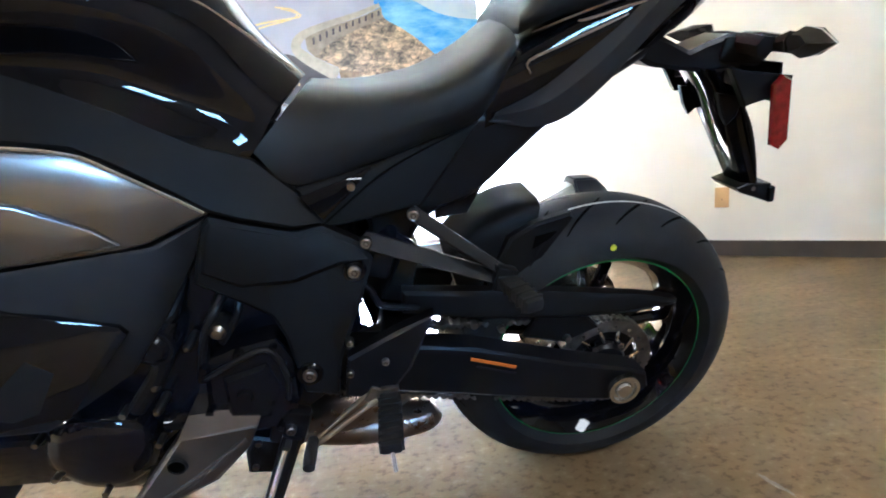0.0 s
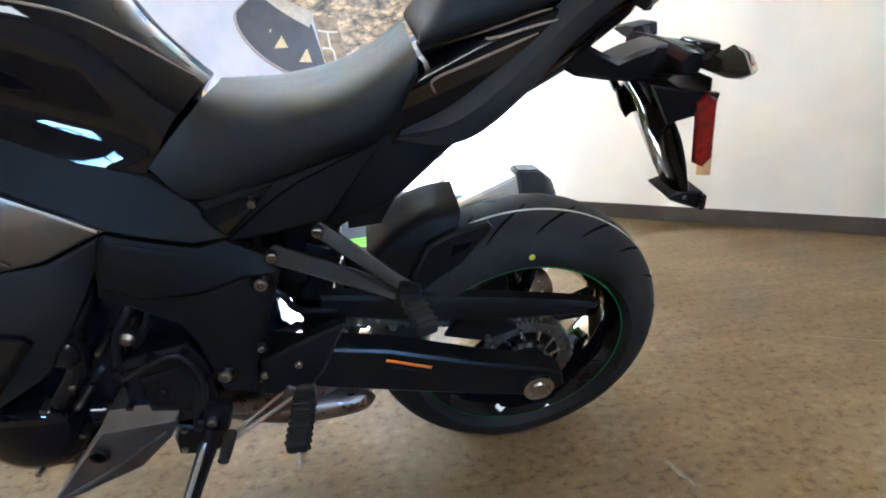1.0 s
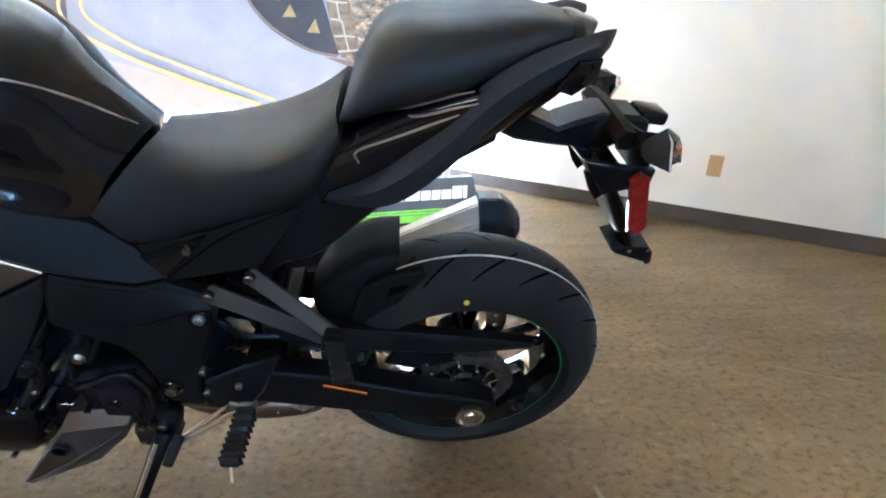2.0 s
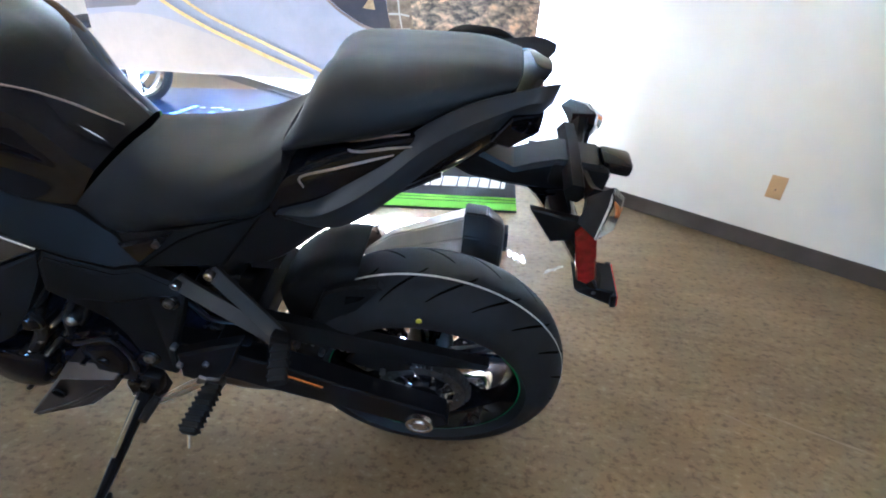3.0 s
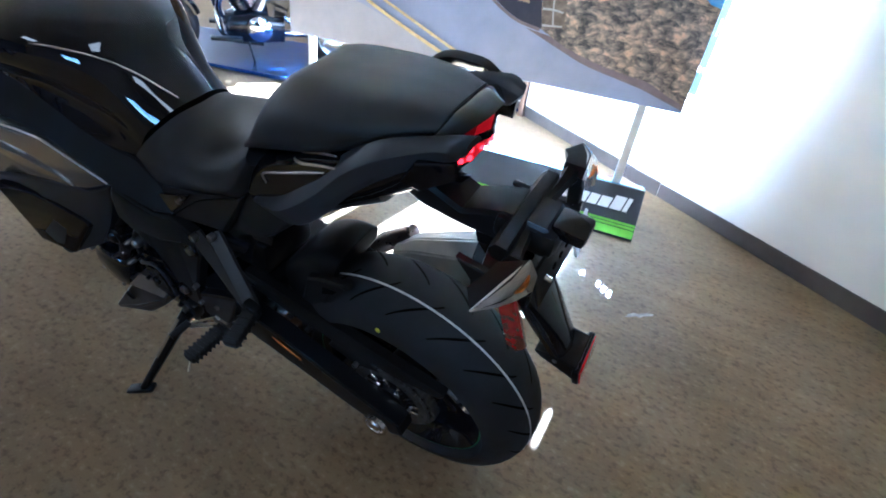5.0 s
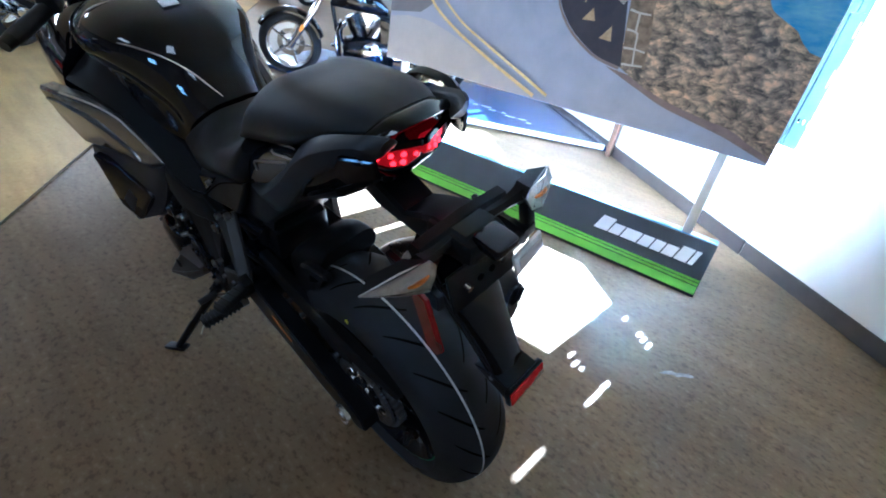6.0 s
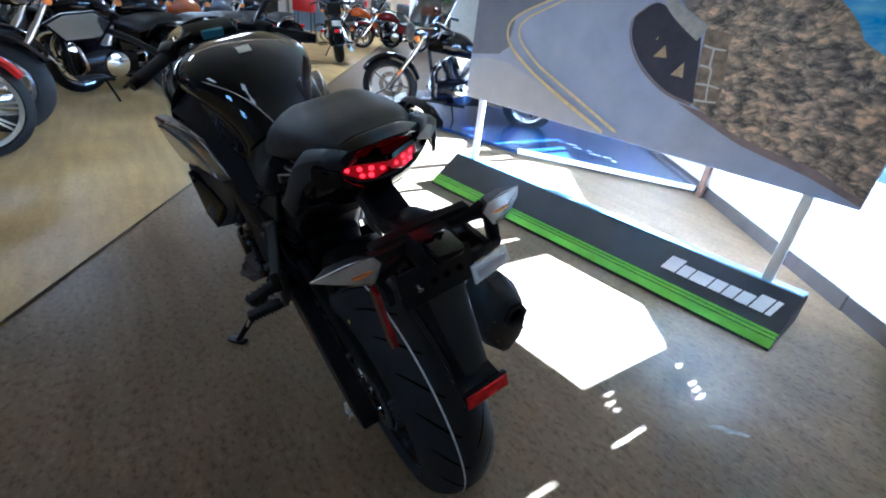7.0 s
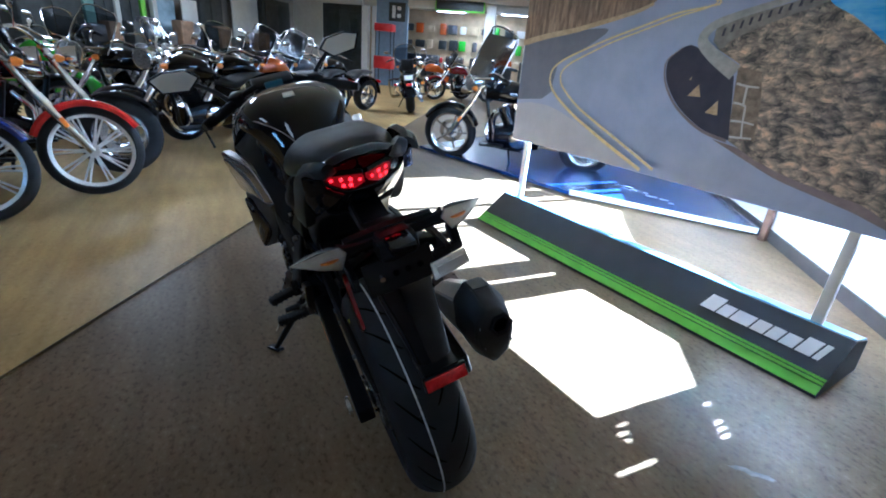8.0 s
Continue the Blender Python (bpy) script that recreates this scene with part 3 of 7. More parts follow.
part("tail_cowl", loft([
    [(-0.23, 0, 0.88), (-0.23, -0.08, 0.878), (-0.23, -0.122, 0.87), (-0.235, -0.133, 0.845), (-0.24, -0.128, 0.80), (-0.245, -0.10, 0.75), (-0.245, 0, 0.74)],
    [(-0.10, 0, 0.935), (-0.10, -0.08, 0.935), (-0.10, -0.125, 0.93), (-0.10, -0.135, 0.895), (-0.105, -0.128, 0.845), (-0.11, -0.09, 0.805), (-0.11, 0, 0.80)],
    [(0.0, 0, 0.965), (0.0, -0.09, 0.965), (0.0, -0.130, 0.96), (0.0, -0.138, 0.935), (0.0, -0.13, 0.90), (0.0, -0.085, 0.865), (0.0, 0, 0.86)],
    [(0.08, 0, 0.985), (0.08, -0.08, 0.987), (0.08, -0.12, 0.985), (0.08, -0.127, 0.97), (0.08, -0.115, 0.945), (0.08, -0.07, 0.91), (0.08, 0, 0.90)],
    [(0.122, 0, 1.030), (0.122, -0.05, 1.027), (0.120, -0.096, 1.012), (0.118, -0.114, 0.995), (0.118, -0.105, 0.968), (0.125, -0.06, 0.945), (0.128, 0, 0.94)],
    [(0.160, 0, 1.024), (0.158, -0.03, 1.022), (0.146, -0.060, 1.014), (0.136, -0.085, 1.004), (0.116, -0.085, 0.985), (0.116, -0.05, 0.962), (0.120, 0, 0.962)],
], nu=6, nv=4), GLOSS_BLACK, bike, "gloss black tail cowl")
TOP = [(-0.225, -0.128, 0.812), (-0.161, -0.130, 0.840), (-0.10, -0.128, 0.885), (-0.05, -0.126, 0.925), (0.0, -0.125, 0.970), (0.06, -0.122, 1.004), (0.125, -0.112, 1.022), (0.148, -0.104, 1.026), (0.168, -0.090, 1.024)]
LOW = [(-0.235, -0.130, 0.798), (-0.167, -0.135, 0.787), (-0.115, -0.140, 0.803), (-0.055, -0.140, 0.850), (0.0, -0.138, 0.905), (0.05, -0.132, 0.945), (0.12, -0.118, 0.985), (0.140, -0.108, 0.985), (0.152, -0.094, 0.994)]
for s in (-1, 1):
    rows = []
    for (u0, v0, w0), (u1, v1, w1) in zip(TOP, LOW):
        h = abs(w0 - w1)
        rows.append([(u0, -s * (v0 + 0.012), w0 - 0.008), (u0, -s * v0, w0), ((u0 + u1) / 2, -s * (v0 - 0.3 * h - 0.004), w0 * 0.62 + w1 * 0.38), ((u0 + u1) / 2, -s * (v1 - 0.10 * h), w0 * 0.25 + w1 * 0.75), (u1, -s * v1, w1), (u1, -s * (v1 + 0.025), w1 + 0.006)])
    part("grab_rail", loft(rows, nu=5, nv=2, mirror=False, ring=True), RAIL, bike, "satin black tail wing and grab rail")

# side panels
mirrored("tank_side_cover", [(-0.98, -0.185, 0.915), (-0.88, -0.180, 0.912), (-0.808, -0.176, 0.905), (-0.707, -0.171, 0.853), (-0.636, -0.160, 0.806), (-0.570, -0.142, 0.776), (-0.524, -0.142, 0.728),
                             (-0.486, -0.155, 0.680), (-0.527, -0.172, 0.682), (-0.593, -0.182, 0.706), (-0.626, -0.186, 0.722), (-0.707, -0.198, 0.790), (-0.747, -0.205, 0.818), (-0.83, -0.222, 0.838), (-0.98, -0.25, 0.862)], SATIN, "satin charcoal side cover")
mirrored("seat_side_cover", [(-0.521, -0.138, 0.730), (-0.407, -0.140, 0.754), (-0.253, -0.136, 0.802), (-0.345, -0.142, 0.684), (-0.484, -0.153, 0.672)], SATIN, "satin black seat side cover")
mirrored("fairing_cowl", [(-0.626, -0.182, 0.721), (-0.707, -0.205, 0.789), (-0.747, -0.216, 0.817), (-0.83, -0.242, 0.836), (-0.94, -0.28, 0.846), (-1.045, -0.305, 0.848),
                          (-1.03, -0.295, 0.76), (-0.985, -0.277, 0.690), (-0.85, -0.242, 0.698), (-0.73, -0.214, 0.694), (-0.70, -0.206, 0.697)], SILVER, "graphite silver fairing panel", thick=0.03, edge=0.01)
mirrored("cowl_lower_facet", [(-1.020, -0.3105, 0.822), (-0.960, -0.2960, 0.822), (-0.870, -0.2700, 0.800), (-0.800, -0.2480, 0.768), (-0.745, -0.2290, 0.728), (-0.725, -0.2210, 0.703), (-0.85, -0.2480, 0.704), (-0.980, -0.2800, 0.697), (-1.010, -0.2950, 0.760)], SILVER, "blue grey lower facet of the cowl", thick=0.012, edge=0.0025)
# pale tube as the painted highlight on the cowl's upper edge
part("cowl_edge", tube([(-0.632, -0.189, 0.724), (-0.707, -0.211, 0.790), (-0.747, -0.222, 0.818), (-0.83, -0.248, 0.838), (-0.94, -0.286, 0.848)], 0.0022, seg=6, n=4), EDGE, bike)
mirrored("lower_fairing", [(-0.636, -0.19, 0.714), (-0.70, -0.205, 0.690), (-0.85, -0.238, 0.691), (-0.985, -0.27, 0.683), (-1.06, -0.27, 0.62), (-1.02, -0.26, 0.48), (-0.86, -0.27, 0.478), (-0.765, -0.225, 0.518), (-0.713, -0.205, 0.583), (-0.655, -0.192, 0.668)], SATIN_GREY, "dark satin lower fairing", thick=0.03)
mirrored("fairing_insert", [(-0.97, -0.282, 0.662), (-0.868, -0.256, 0.652), (-0.757, -0.232, 0.596), (-0.75, -0.232, 0.583), (-0.831, -0.268, 0.492), (-0.96, -0.278, 0.488)], GLOSS_BLACK, "gloss black vent insert", thick=0.02)
mirrored("frame_cover", [(-0.63, -0.184, 0.716), (-0.593, -0.182, 0.701), (-0.527, -0.174, 0.677), (-0.490, -0.165, 0.680), (-0.438, -0.160, 0.645), (-0.424, -0.165, 0.621), (-0.449, -0.175, 0.559), (-0.492, -0.185, 0.462), (-0.505, -0.188, 0.397),
                         (-0.555, -0.188, 0.412), (-0.567, -0.188, 0.519), (-0.579, -0.19, 0.56), (-0.619, -0.19, 0.59), (-0.668, -0.19, 0.625), (-0.648, -0.186, 0.70)], SATIN, "satin black frame cover", thick=0.02)

part("frame_cover_crown", panel([(-0.628, -0.1885, 0.708), (-0.593, -0.1875, 0.695), (-0.527, -0.1795, 0.671), (-0.492, -0.1705, 0.674), (-0.445, -0.1655, 0.641), (-0.432, -0.1690, 0.622), (-0.470, -0.1760, 0.622), (-0.540, -0.1860, 0.606), (-0.610, -0.1930, 0.612), (-0.655, -0.1930, 0.640), (-0.645, -0.1890, 0.694)], thick=0.008, edge=0.007), SATIN, bike)

# subframe and undertail
part("undertail", loft([
    [(-0.42, 0, 0.80), (-0.42, -0.08, 0.80), (-0.42, -0.11, 0.78), (-0.42, -0.115, 0.70), (-0.42, -0.11, 0.60), (-0.42, -0.08, 0.50), (-0.42, 0, 0.48)],
    [(-0.34, 0, 0.81), (-0.34, -0.09, 0.81), (-0.34, -0.122, 0.80), (-0.34, -0.124, 0.74), (-0.33, -0.12, 0.67), (-0.33, -0.08, 0.655), (-0.33, 0, 0.655)],
    [(-0.24, 0, 0.82), (-0.24, -0.09, 0.82), (-0.24, -0.122, 0.81), (-0.24, -0.124, 0.77), (-0.255, -0.118, 0.695), (-0.255, -0.08, 0.69), (-0.255, 0, 0.69)],
    [(-0.10, 0, 0.86), (-0.10, -0.09, 0.86), (-0.10, -0.115, 0.85), (-0.10, -0.118, 0.83), (-0.12, -0.11, 0.80), (-0.12, -0.08, 0.795), (-0.12, 0, 0.79)],
    [(0.02, 0, 0.92), (0.02, -0.08, 0.92), (0.02, -0.1, 0.915), (0.02, -0.1, 0.89), (0.02, -0.09, 0.87), (0.02, -0.06, 0.865), (0.02, 0, 0.86)],
], nu=4, nv=3), BLACK_METAL, bike, "black undertail")
part("engine_block", loft([
    [(-1.02, 0, 0.86), (-1.02, -0.10, 0.86), (-1.02, -0.15, 0.80), (-1.02, -0.16, 0.55), (-1.02, -0.13, 0.30), (-1.02, 0, 0.26)],
    [(-0.85, 0, 0.88), (-0.85, -0.11, 0.88), (-0.85, -0.155, 0.80), (-0.85, -0.16, 0.55), (-0.85, -0.14, 0.26), (-0.85, 0, 0.22)],
    [(-0.65, 0, 0.84), (-0.65, -0.11, 0.82), (-0.65, -0.145, 0.74), (-0.65, -0.15, 0.52), (-0.65, -0.14, 0.30), (-0.65, 0, 0.25)],
    [(-0.52, 0, 0.78), (-0.52, -0.10, 0.76), (-0.52, -0.13, 0.70), (-0.52, -0.13, 0.52), (-0.52, -0.12, 0.36), (-0.52, 0, 0.32)],
    [(-0.46, 0, 0.72), (-0.46, -0.08, 0.70), (-0.46, -0.10, 0.66), (-0.46, -0.10, 0.54), (-0.46, -0.09, 0.42), (-0.46, 0, 0.40)],
], nu=3, nv=3), ENGINE, bike, "dark cast engine block")

# rear wheel
R = 0.315
wheel = new("rear_wheel")
wheel.parent = bike
wheel.location = (-0.004, -0.020, R + 0.006)
prof = []
for a in np.linspace(-math.pi / 2, math.pi / 2, 25):
    prof.append((0.095 * math.sin(a), 0.232 + 0.084 * math.cos(a) ** 0.9))
prof = [(-0.068, 0.214), (-0.083, 0.222)] + prof + [(0.083, 0.222), (0.068, 0.214)]
part("tyre", lathe(prof, 96, closed=True), RUBBER, wheel, "black radial road tyre")


def tyre_at(v):
    c = math.sqrt(max(0.0, 1 - (v / 0.095) ** 2))
    return 0.232 + 0.084 * c ** 0.9


part("chalk_line", lathe([(-0.031, tyre_at(-0.031) + 0.0008), (-0.027, tyre_at(-0.027) + 0.0008)], 96, caps=False), WHITE_LINE, wheel, "thin white line round the tread")
for k in range(20):
    for s in (-1, 1):
        bm = bmesh.new()
        a0 = 2 * math.pi * (k + (0.5 if s > 0 else 0)) / 20
        left, right = [], []
        for j in range(9):
            f = j / 8
            v = s * (0.012 + 0.062 * f)
            a = a0 + 0.30 * f ** 1.2
            w = 0.0040 * (math.sin(math.pi * (0.1 + 0.8 * f))) + 0.0006
            r = tyre_at(v) + 0.0006
            for da, row in ((-w / r, left), (w / r, right)):
                row.append(bm.verts.new((r * math.cos(a + da), v, r * math.sin(a + da))))
        for j in range(8):
            bm.faces.new((left[j], left[j + 1], right[j + 1], right[j]))
        part("tread_groove", bm, GROOVE, wheel)
part("rim", lathe([(-0.078, 0.216), (-0.076, 0.224), (-0.066, 0.224), (-0.062, 0.208), (-0.04, 0.196), (0.04, 0.196), (0.062, 0.208), (0.066, 0.224), (0.076, 0.224), (0.078, 0.216), (0.055, 0.200), (0.03, 0.188), (-0.03, 0.188), (-0.055, 0.200)], 80, closed=True), GLOSS_BLACK, wheel, "gloss black alloy rim")
part("rim_stripe", lathe([(-0.0788, 0.2165), (-0.0778, 0.2205)], 80, caps=False), GREEN_LINE, wheel, "thin green rim stripe")
for k in range(5):
    a = 2 * math.pi * k / 5 + 0.25
    for d in (-0.16, 0.16):
        p0 = Vector((0.045 * math.cos(a), 0, 0.045 * math.sin(a)))
        p1 = Vector((0.195 * math.cos(a + d), 0, 0.195 * math.sin(a + d)))
        part("spoke", tube([p0, p0.lerp(p1, 0.5), p1], [0.02, 0.014, 0.013], seg=8, flat=0.8), GLOSS_BLACK, wheel)
part("hub", lathe([(-0.09, 0.028), (-0.09, 0.05), (-0.05, 0.058), (0.06, 0.055), (0.07, 0.03)], 40), BLACK_METAL, wheel)


def ring_with_holes(r0, r1, v0, v1, holes, hole_r, hole_at, teeth=0, seg=8):
    """A flat disc with round holes; teeth round its edge if wanted."""
    bm = bmesh.new()
    n = holes * seg
    out = []
    for v in (v0, v1):
        rim = [bm.verts.new(((r1 + (0.004 if teeth and k % 2 else 0)) * math.cos(a), v, (r1 + (0.004 if teeth and k % 2 else 0)) * math.sin(a))) for k, a in enumerate(np.linspace(0, 2 * math.pi, max(n, 2 * teeth), endpoint=False))]
        inn = [bm.verts.new((r0 * math.cos(a), v, r0 * math.sin(a))) for a in np.linspace(0, 2 * math.pi, n, endpoint=False)]
        hs = []
        for h in range(holes):
            ca = 2 * math.pi * (h + 0.5) / holes
            cx, cz = hole_at * math.cos(ca), hole_at * math.sin(ca)
            hs.append([bm.verts.new((cx + hole_r * math.cos(t), v, cz + hole_r * math.sin(t))) for t in np.linspace(0, 2 * math.pi, 10, endpoint=False)])
        loops = [rim, inn] + hs
        edges = []
        for loop in loops:
            for k in range(len(loop)):
                edges.append(bm.edges.new((loop[k - 1], loop[k])))
        bmesh.ops.triangle_fill(bm, use_beauty=True, use_dissolve=False, edges=edges)
        out.append(loops)
    for la, lb in zip(*out):
        for k in range(len(la)):
            bm.faces.new((la[k - 1], la[k], lb[k], lb[k - 1]))
    return bm


part("sprocket", ring_with_holes(0.074, 0.097, -0.100, -0.094, 16, 0.004, 0.084, teeth=42), CHAIN, wheel, "dark steel rear sprocket")
part("sprocket_carrier", lathe([(-0.108, 0.022), (-0.108, 0.040), (-0.100, 0.046), (-0.088, 0.046), (-0.086, 0.072), (-0.082, 0.072)], 36), BLACK_METAL, wheel)
for k in range(12):
    a, b = 2 * math.pi * k / 12, 2 * math.pi * (k + 0.35) / 12
    part("carrier_spoke", bar((0.043 * math.cos(a), -0.100, 0.043 * math.sin(a)), (0.077 * math.cos(b), -0.097, 0.077 * math.sin(b)), 0.0065, 0.007, 0.0015), STEEL, wheel, "bright carrier spoke")
for k in range(6):
    a = 2 * math.pi * k / 6
    part("sprocket_bolt", rod((0.052 * math.cos(a), -0.112, 0.052 * math.sin(a)), (0.052 * math.cos(a), -0.098, 0.052 * math.sin(a)), 0.0075, seg=6), CHROME, wheel, "bright bolt")
part("brake_disc", ring_with_holes(0.075, 0.125, 0.082, 0.087, 18, 0.005, 0.10), STEEL, wheel, "drilled steel brake disc")

# swing arm, chain, guards
part("swing_arm", panel([(-0.50, -0.165, 0.475), (-0.363, -0.166, 0.452), (-0.273, -0.166, 0.432), (-0.107, -0.166, 0.372), (0.02, -0.166, 0.335), (0.055, -0.166, 0.318), (0.062, -0.166, 0.285), (0.035, -0.166, 0.265), (-0.02, -0.166, 0.268), (-0.10, -0.166, 0.285), (-0.36, -0.166, 0.352), (-0.50, -0.165, 0.39)], thick=0.04, edge=0.005), BLACK_METAL, bike, "black aluminium swing arm")
part("swing_arm", panel(both([(-0.50, -0.145, 0.475), (-0.273, -0.155, 0.432), (-0.107, -0.155, 0.372), (0.055, -0.155, 0.338), (0.06, -0.155, 0.28), (-0.10, -0.155, 0.285), (-0.50, -0.145, 0.39)]), thick=0.04, side=1), BLACK_METAL, bike)
part("swing_arm_bridge", block(0.07, 0.29, 0.09, pose(-0.40, 0, 0.42, 0, 15, 0), 0.01), BLACK_METAL, bike)
part("axle_nut", lathe([(-0.190, 0.008), (-0.190, 0.013), (-0.186, 0.016), (-0.183, 0.017), (-0.183, 0.022), (-0.188, 0.024), (-0.188, 0.030), (-0.178, 0.031)], 32), STEEL, bike, "steel axle nut and ring").location = (0.002, 0, 0.303)
part("label_strip", block(0.086, 0.001, 0.006, pose(-0.243, -0.1735, 0.400, 0, 21.5, 0)), ORANGE, bike, "orange warning strip")
part("label_text", block(0.075, 0.001, 0.004, pose(-0.238, -0.1735, 0.384, 0, 21.5, 0)), SATIN_GREY, bike, "faint plain text bar")
for u, w in ((-0.265, 0.448), (-0.215, 0.432), (-0.087, 0.389)):
    part("guard_bolt", rod((u, -0.128, w), (u, -0.115, w), 0.0065, seg=12), DULL_BOLT, bike, "bright bolt head")
part("chain_guard", panel([(-0.385, -0.118, 0.532), (-0.249, -0.118, 0.512), (-0.092, -0.118, 0.488), (0.06, -0.115, 0.458), (0.136, -0.11, 0.436), (0.13, -0.112, 0.425), (0.02, -0.118, 0.425), (-0.09, -0.12, 0.435), (-0.24, -0.12, 0.455), (-0.388, -0.118, 0.489)], thick=0.022, edge=0.008), SATIN, bike, "black plastic chain guard")
part("chain_guard_lower", panel([(-0.14, -0.113, 0.45), (-0.05, -0.113, 0.432), (-0.02, -0.113, 0.40), (-0.09, -0.113, 0.375), (-0.17, -0.113, 0.40)], thick=0.008), SATIN, bike)


def chain(name, pts, n):
    """Links along a line of (u, w), as one strip of real links."""
    line = spline([(u, 0, w) for u, w in pts], 24)
    d = np.r_[0, np.cumsum(np.linalg.norm(np.diff(line, axis=0), axis=1))]
    holder = new(name)
    holder.parent = bike
    holder["label"] = "steel drive chain"
    link = None
    for k in range(n):
        s0, s1 = d[-1] * k / n, d[-1] * (k + 1) / n
        a = np.array([np.interp(s0, d, line[:, j]) for j in range(3)])
        b = np.array([np.interp(s1, d, line[:, j]) for j in range(3)])
        m = Matrix.Translation(((a[0] + b[0]) / 2, -0.097 - 0.003 * (k % 2), (a[2] + b[2]) / 2)) @ Euler((0, -math.atan2(b[2] - a[2], b[0] - a[0]), 0)).to_matrix().to_4x4()
        if link is None:
            bm = block(0.0175, 0.017, 0.008, bevel=0.002)
            for e in (-0.0065, 0.0065):
                rod((e, -0.010, 0), (e, 0.010, 0), 0.0055, seg=8, bm=bm)
            link = part("link", bm, CHAIN, holder)
            link.matrix_local = m
        else:
            o = new("link", link.data)
            o.parent = holder
            o.matrix_local = m


chain("drive_chain", [(-0.55, 0.345), (-0.40, 0.305), (-0.2, 0.255), (0.0, 0.212), (0.06, 0.232), (0.098, 0.29), (0.097, 0.33), (0.06, 0.39), (0.0, 0.41), (-0.2, 0.44), (-0.55, 0.47)], 92)

part("rear_hugger", loft([
    [(-0.30, 0, 0.560), (-0.30, -0.055, 0.558), (-0.295, -0.078, 0.545), (-0.285, -0.084, 0.50), (-0.275, -0.084, 0.46)],
    [(-0.245, 0, 0.612), (-0.245, -0.055, 0.610), (-0.24, -0.080, 0.595), (-0.225, -0.086, 0.545), (-0.215, -0.086, 0.49)],
    [(-0.185, 0, 0.642), (-0.185, -0.052, 0.640), (-0.183, -0.078, 0.624), (-0.185, -0.086, 0.58), (-0.190, -0.086, 0.53)],
    [(-0.130, 0, 0.648), (-0.130, -0.050, 0.646), (-0.132, -0.072, 0.634), (-0.145, -0.084, 0.60), (-0.160, -0.086, 0.565)],
], nu=5, nv=3), SATIN, bike, "satin black rear hugger")
part("hugger_side", panel([(-0.265, -0.092, 0.455), (-0.225, -0.097, 0.53), (-0.195, -0.100, 0.598), (-0.150, -0.102, 0.622), (-0.088, -0.102, 0.634), (-0.080, -0.102, 0.622), (-0.112, -0.102, 0.612), (-0.140, -0.102, 0.570), (-0.160, -0.100, 0.520), (-0.205, -0.095, 0.455)], thick=0.014, edge=0.006), SATIN, bike, "angular hugger side plate")
part("hugger_slot", panel([(-0.150, -0.1065, 0.598), (-0.112, -0.1065, 0.604), (-0.125, -0.1065, 0.590), (-0.155, -0.1065, 0.575)], thick=0.003, edge=0.001), GROOVE, bike)

# pegs and brackets
def socket_bolt(u, v, w, r, parent=None):
    """A round socket head bolt seen from the left, with a dark hexagonal recess."""
    head = part("bolt", lathe([(-0.006, 0.45 * r), (-0.007, 0.75 * r), (-0.005, r), (0.006, 1.02 * r)], 20), DULL_BOLT, parent or bike, "bright bolt head")
    head.location = (u, v, w)
    part("recess", lathe([(-0.0045, 0.0), (-0.0065, 0.5 * r)], 6, caps=False), GROOVE, head)
    return head


for u, v, w, r in ((-0.454, -0.176, 0.607, 0.0095), (-0.543, -0.193, 0.447, 0.0105), (-0.432, -0.166, 0.647, 0.0085), (-0.360, -0.166, 0.682, 0.0085), (-0.443, -0.144, 0.735, 0.0045), (-0.475, -0.192, 0.497, 0.006), (-0.425, -0.192, 0.452, 0.006), (-0.482, -0.194, 0.440, 0.006)):
    socket_bolt(u, v, w, r)
for r, (u, v, w) in ((0.018, (-0.454, -0.172, 0.607)), (0.021, (-0.543, -0.189, 0.447))):
    part("bolt_recess", lathe([(-0.003, r * 0.72), (-0.0045, r * 0.9), (-0.002, r), (0.006, r * 1.03)], 28), GLOSS_BLACK, bike).location = (u, v, w)


def strap(name, p, q, w0, w1, thick, material, label="", side=-1):
    """A flat bracket arm from p to q that lies along the side of the bike."""
    p, q = np.array(p), np.array(q)
    d = (q - p)[[0, 2]] / np.linalg.norm((q - p)[[0, 2]])
    n = np.array([-d[1], 0, d[0]])
    n = np.array([n[0], 0, n[2]])
    tilt = np.array([0, side * 0.009, 0])  # the lower edge stands out, so that the face looks up
    a = [p + n * w0 / 2 - tilt, p - np.array([d[0], 0, d[1]]) * w0 * 0.45, p - n * w0 / 2 + tilt, q - n * w1 / 2 + tilt, q + n * w1 / 2 - tilt]
    return part(name, panel([tuple(x) for x in a], thick=thick, edge=0.003, side=side), material, bike, label)


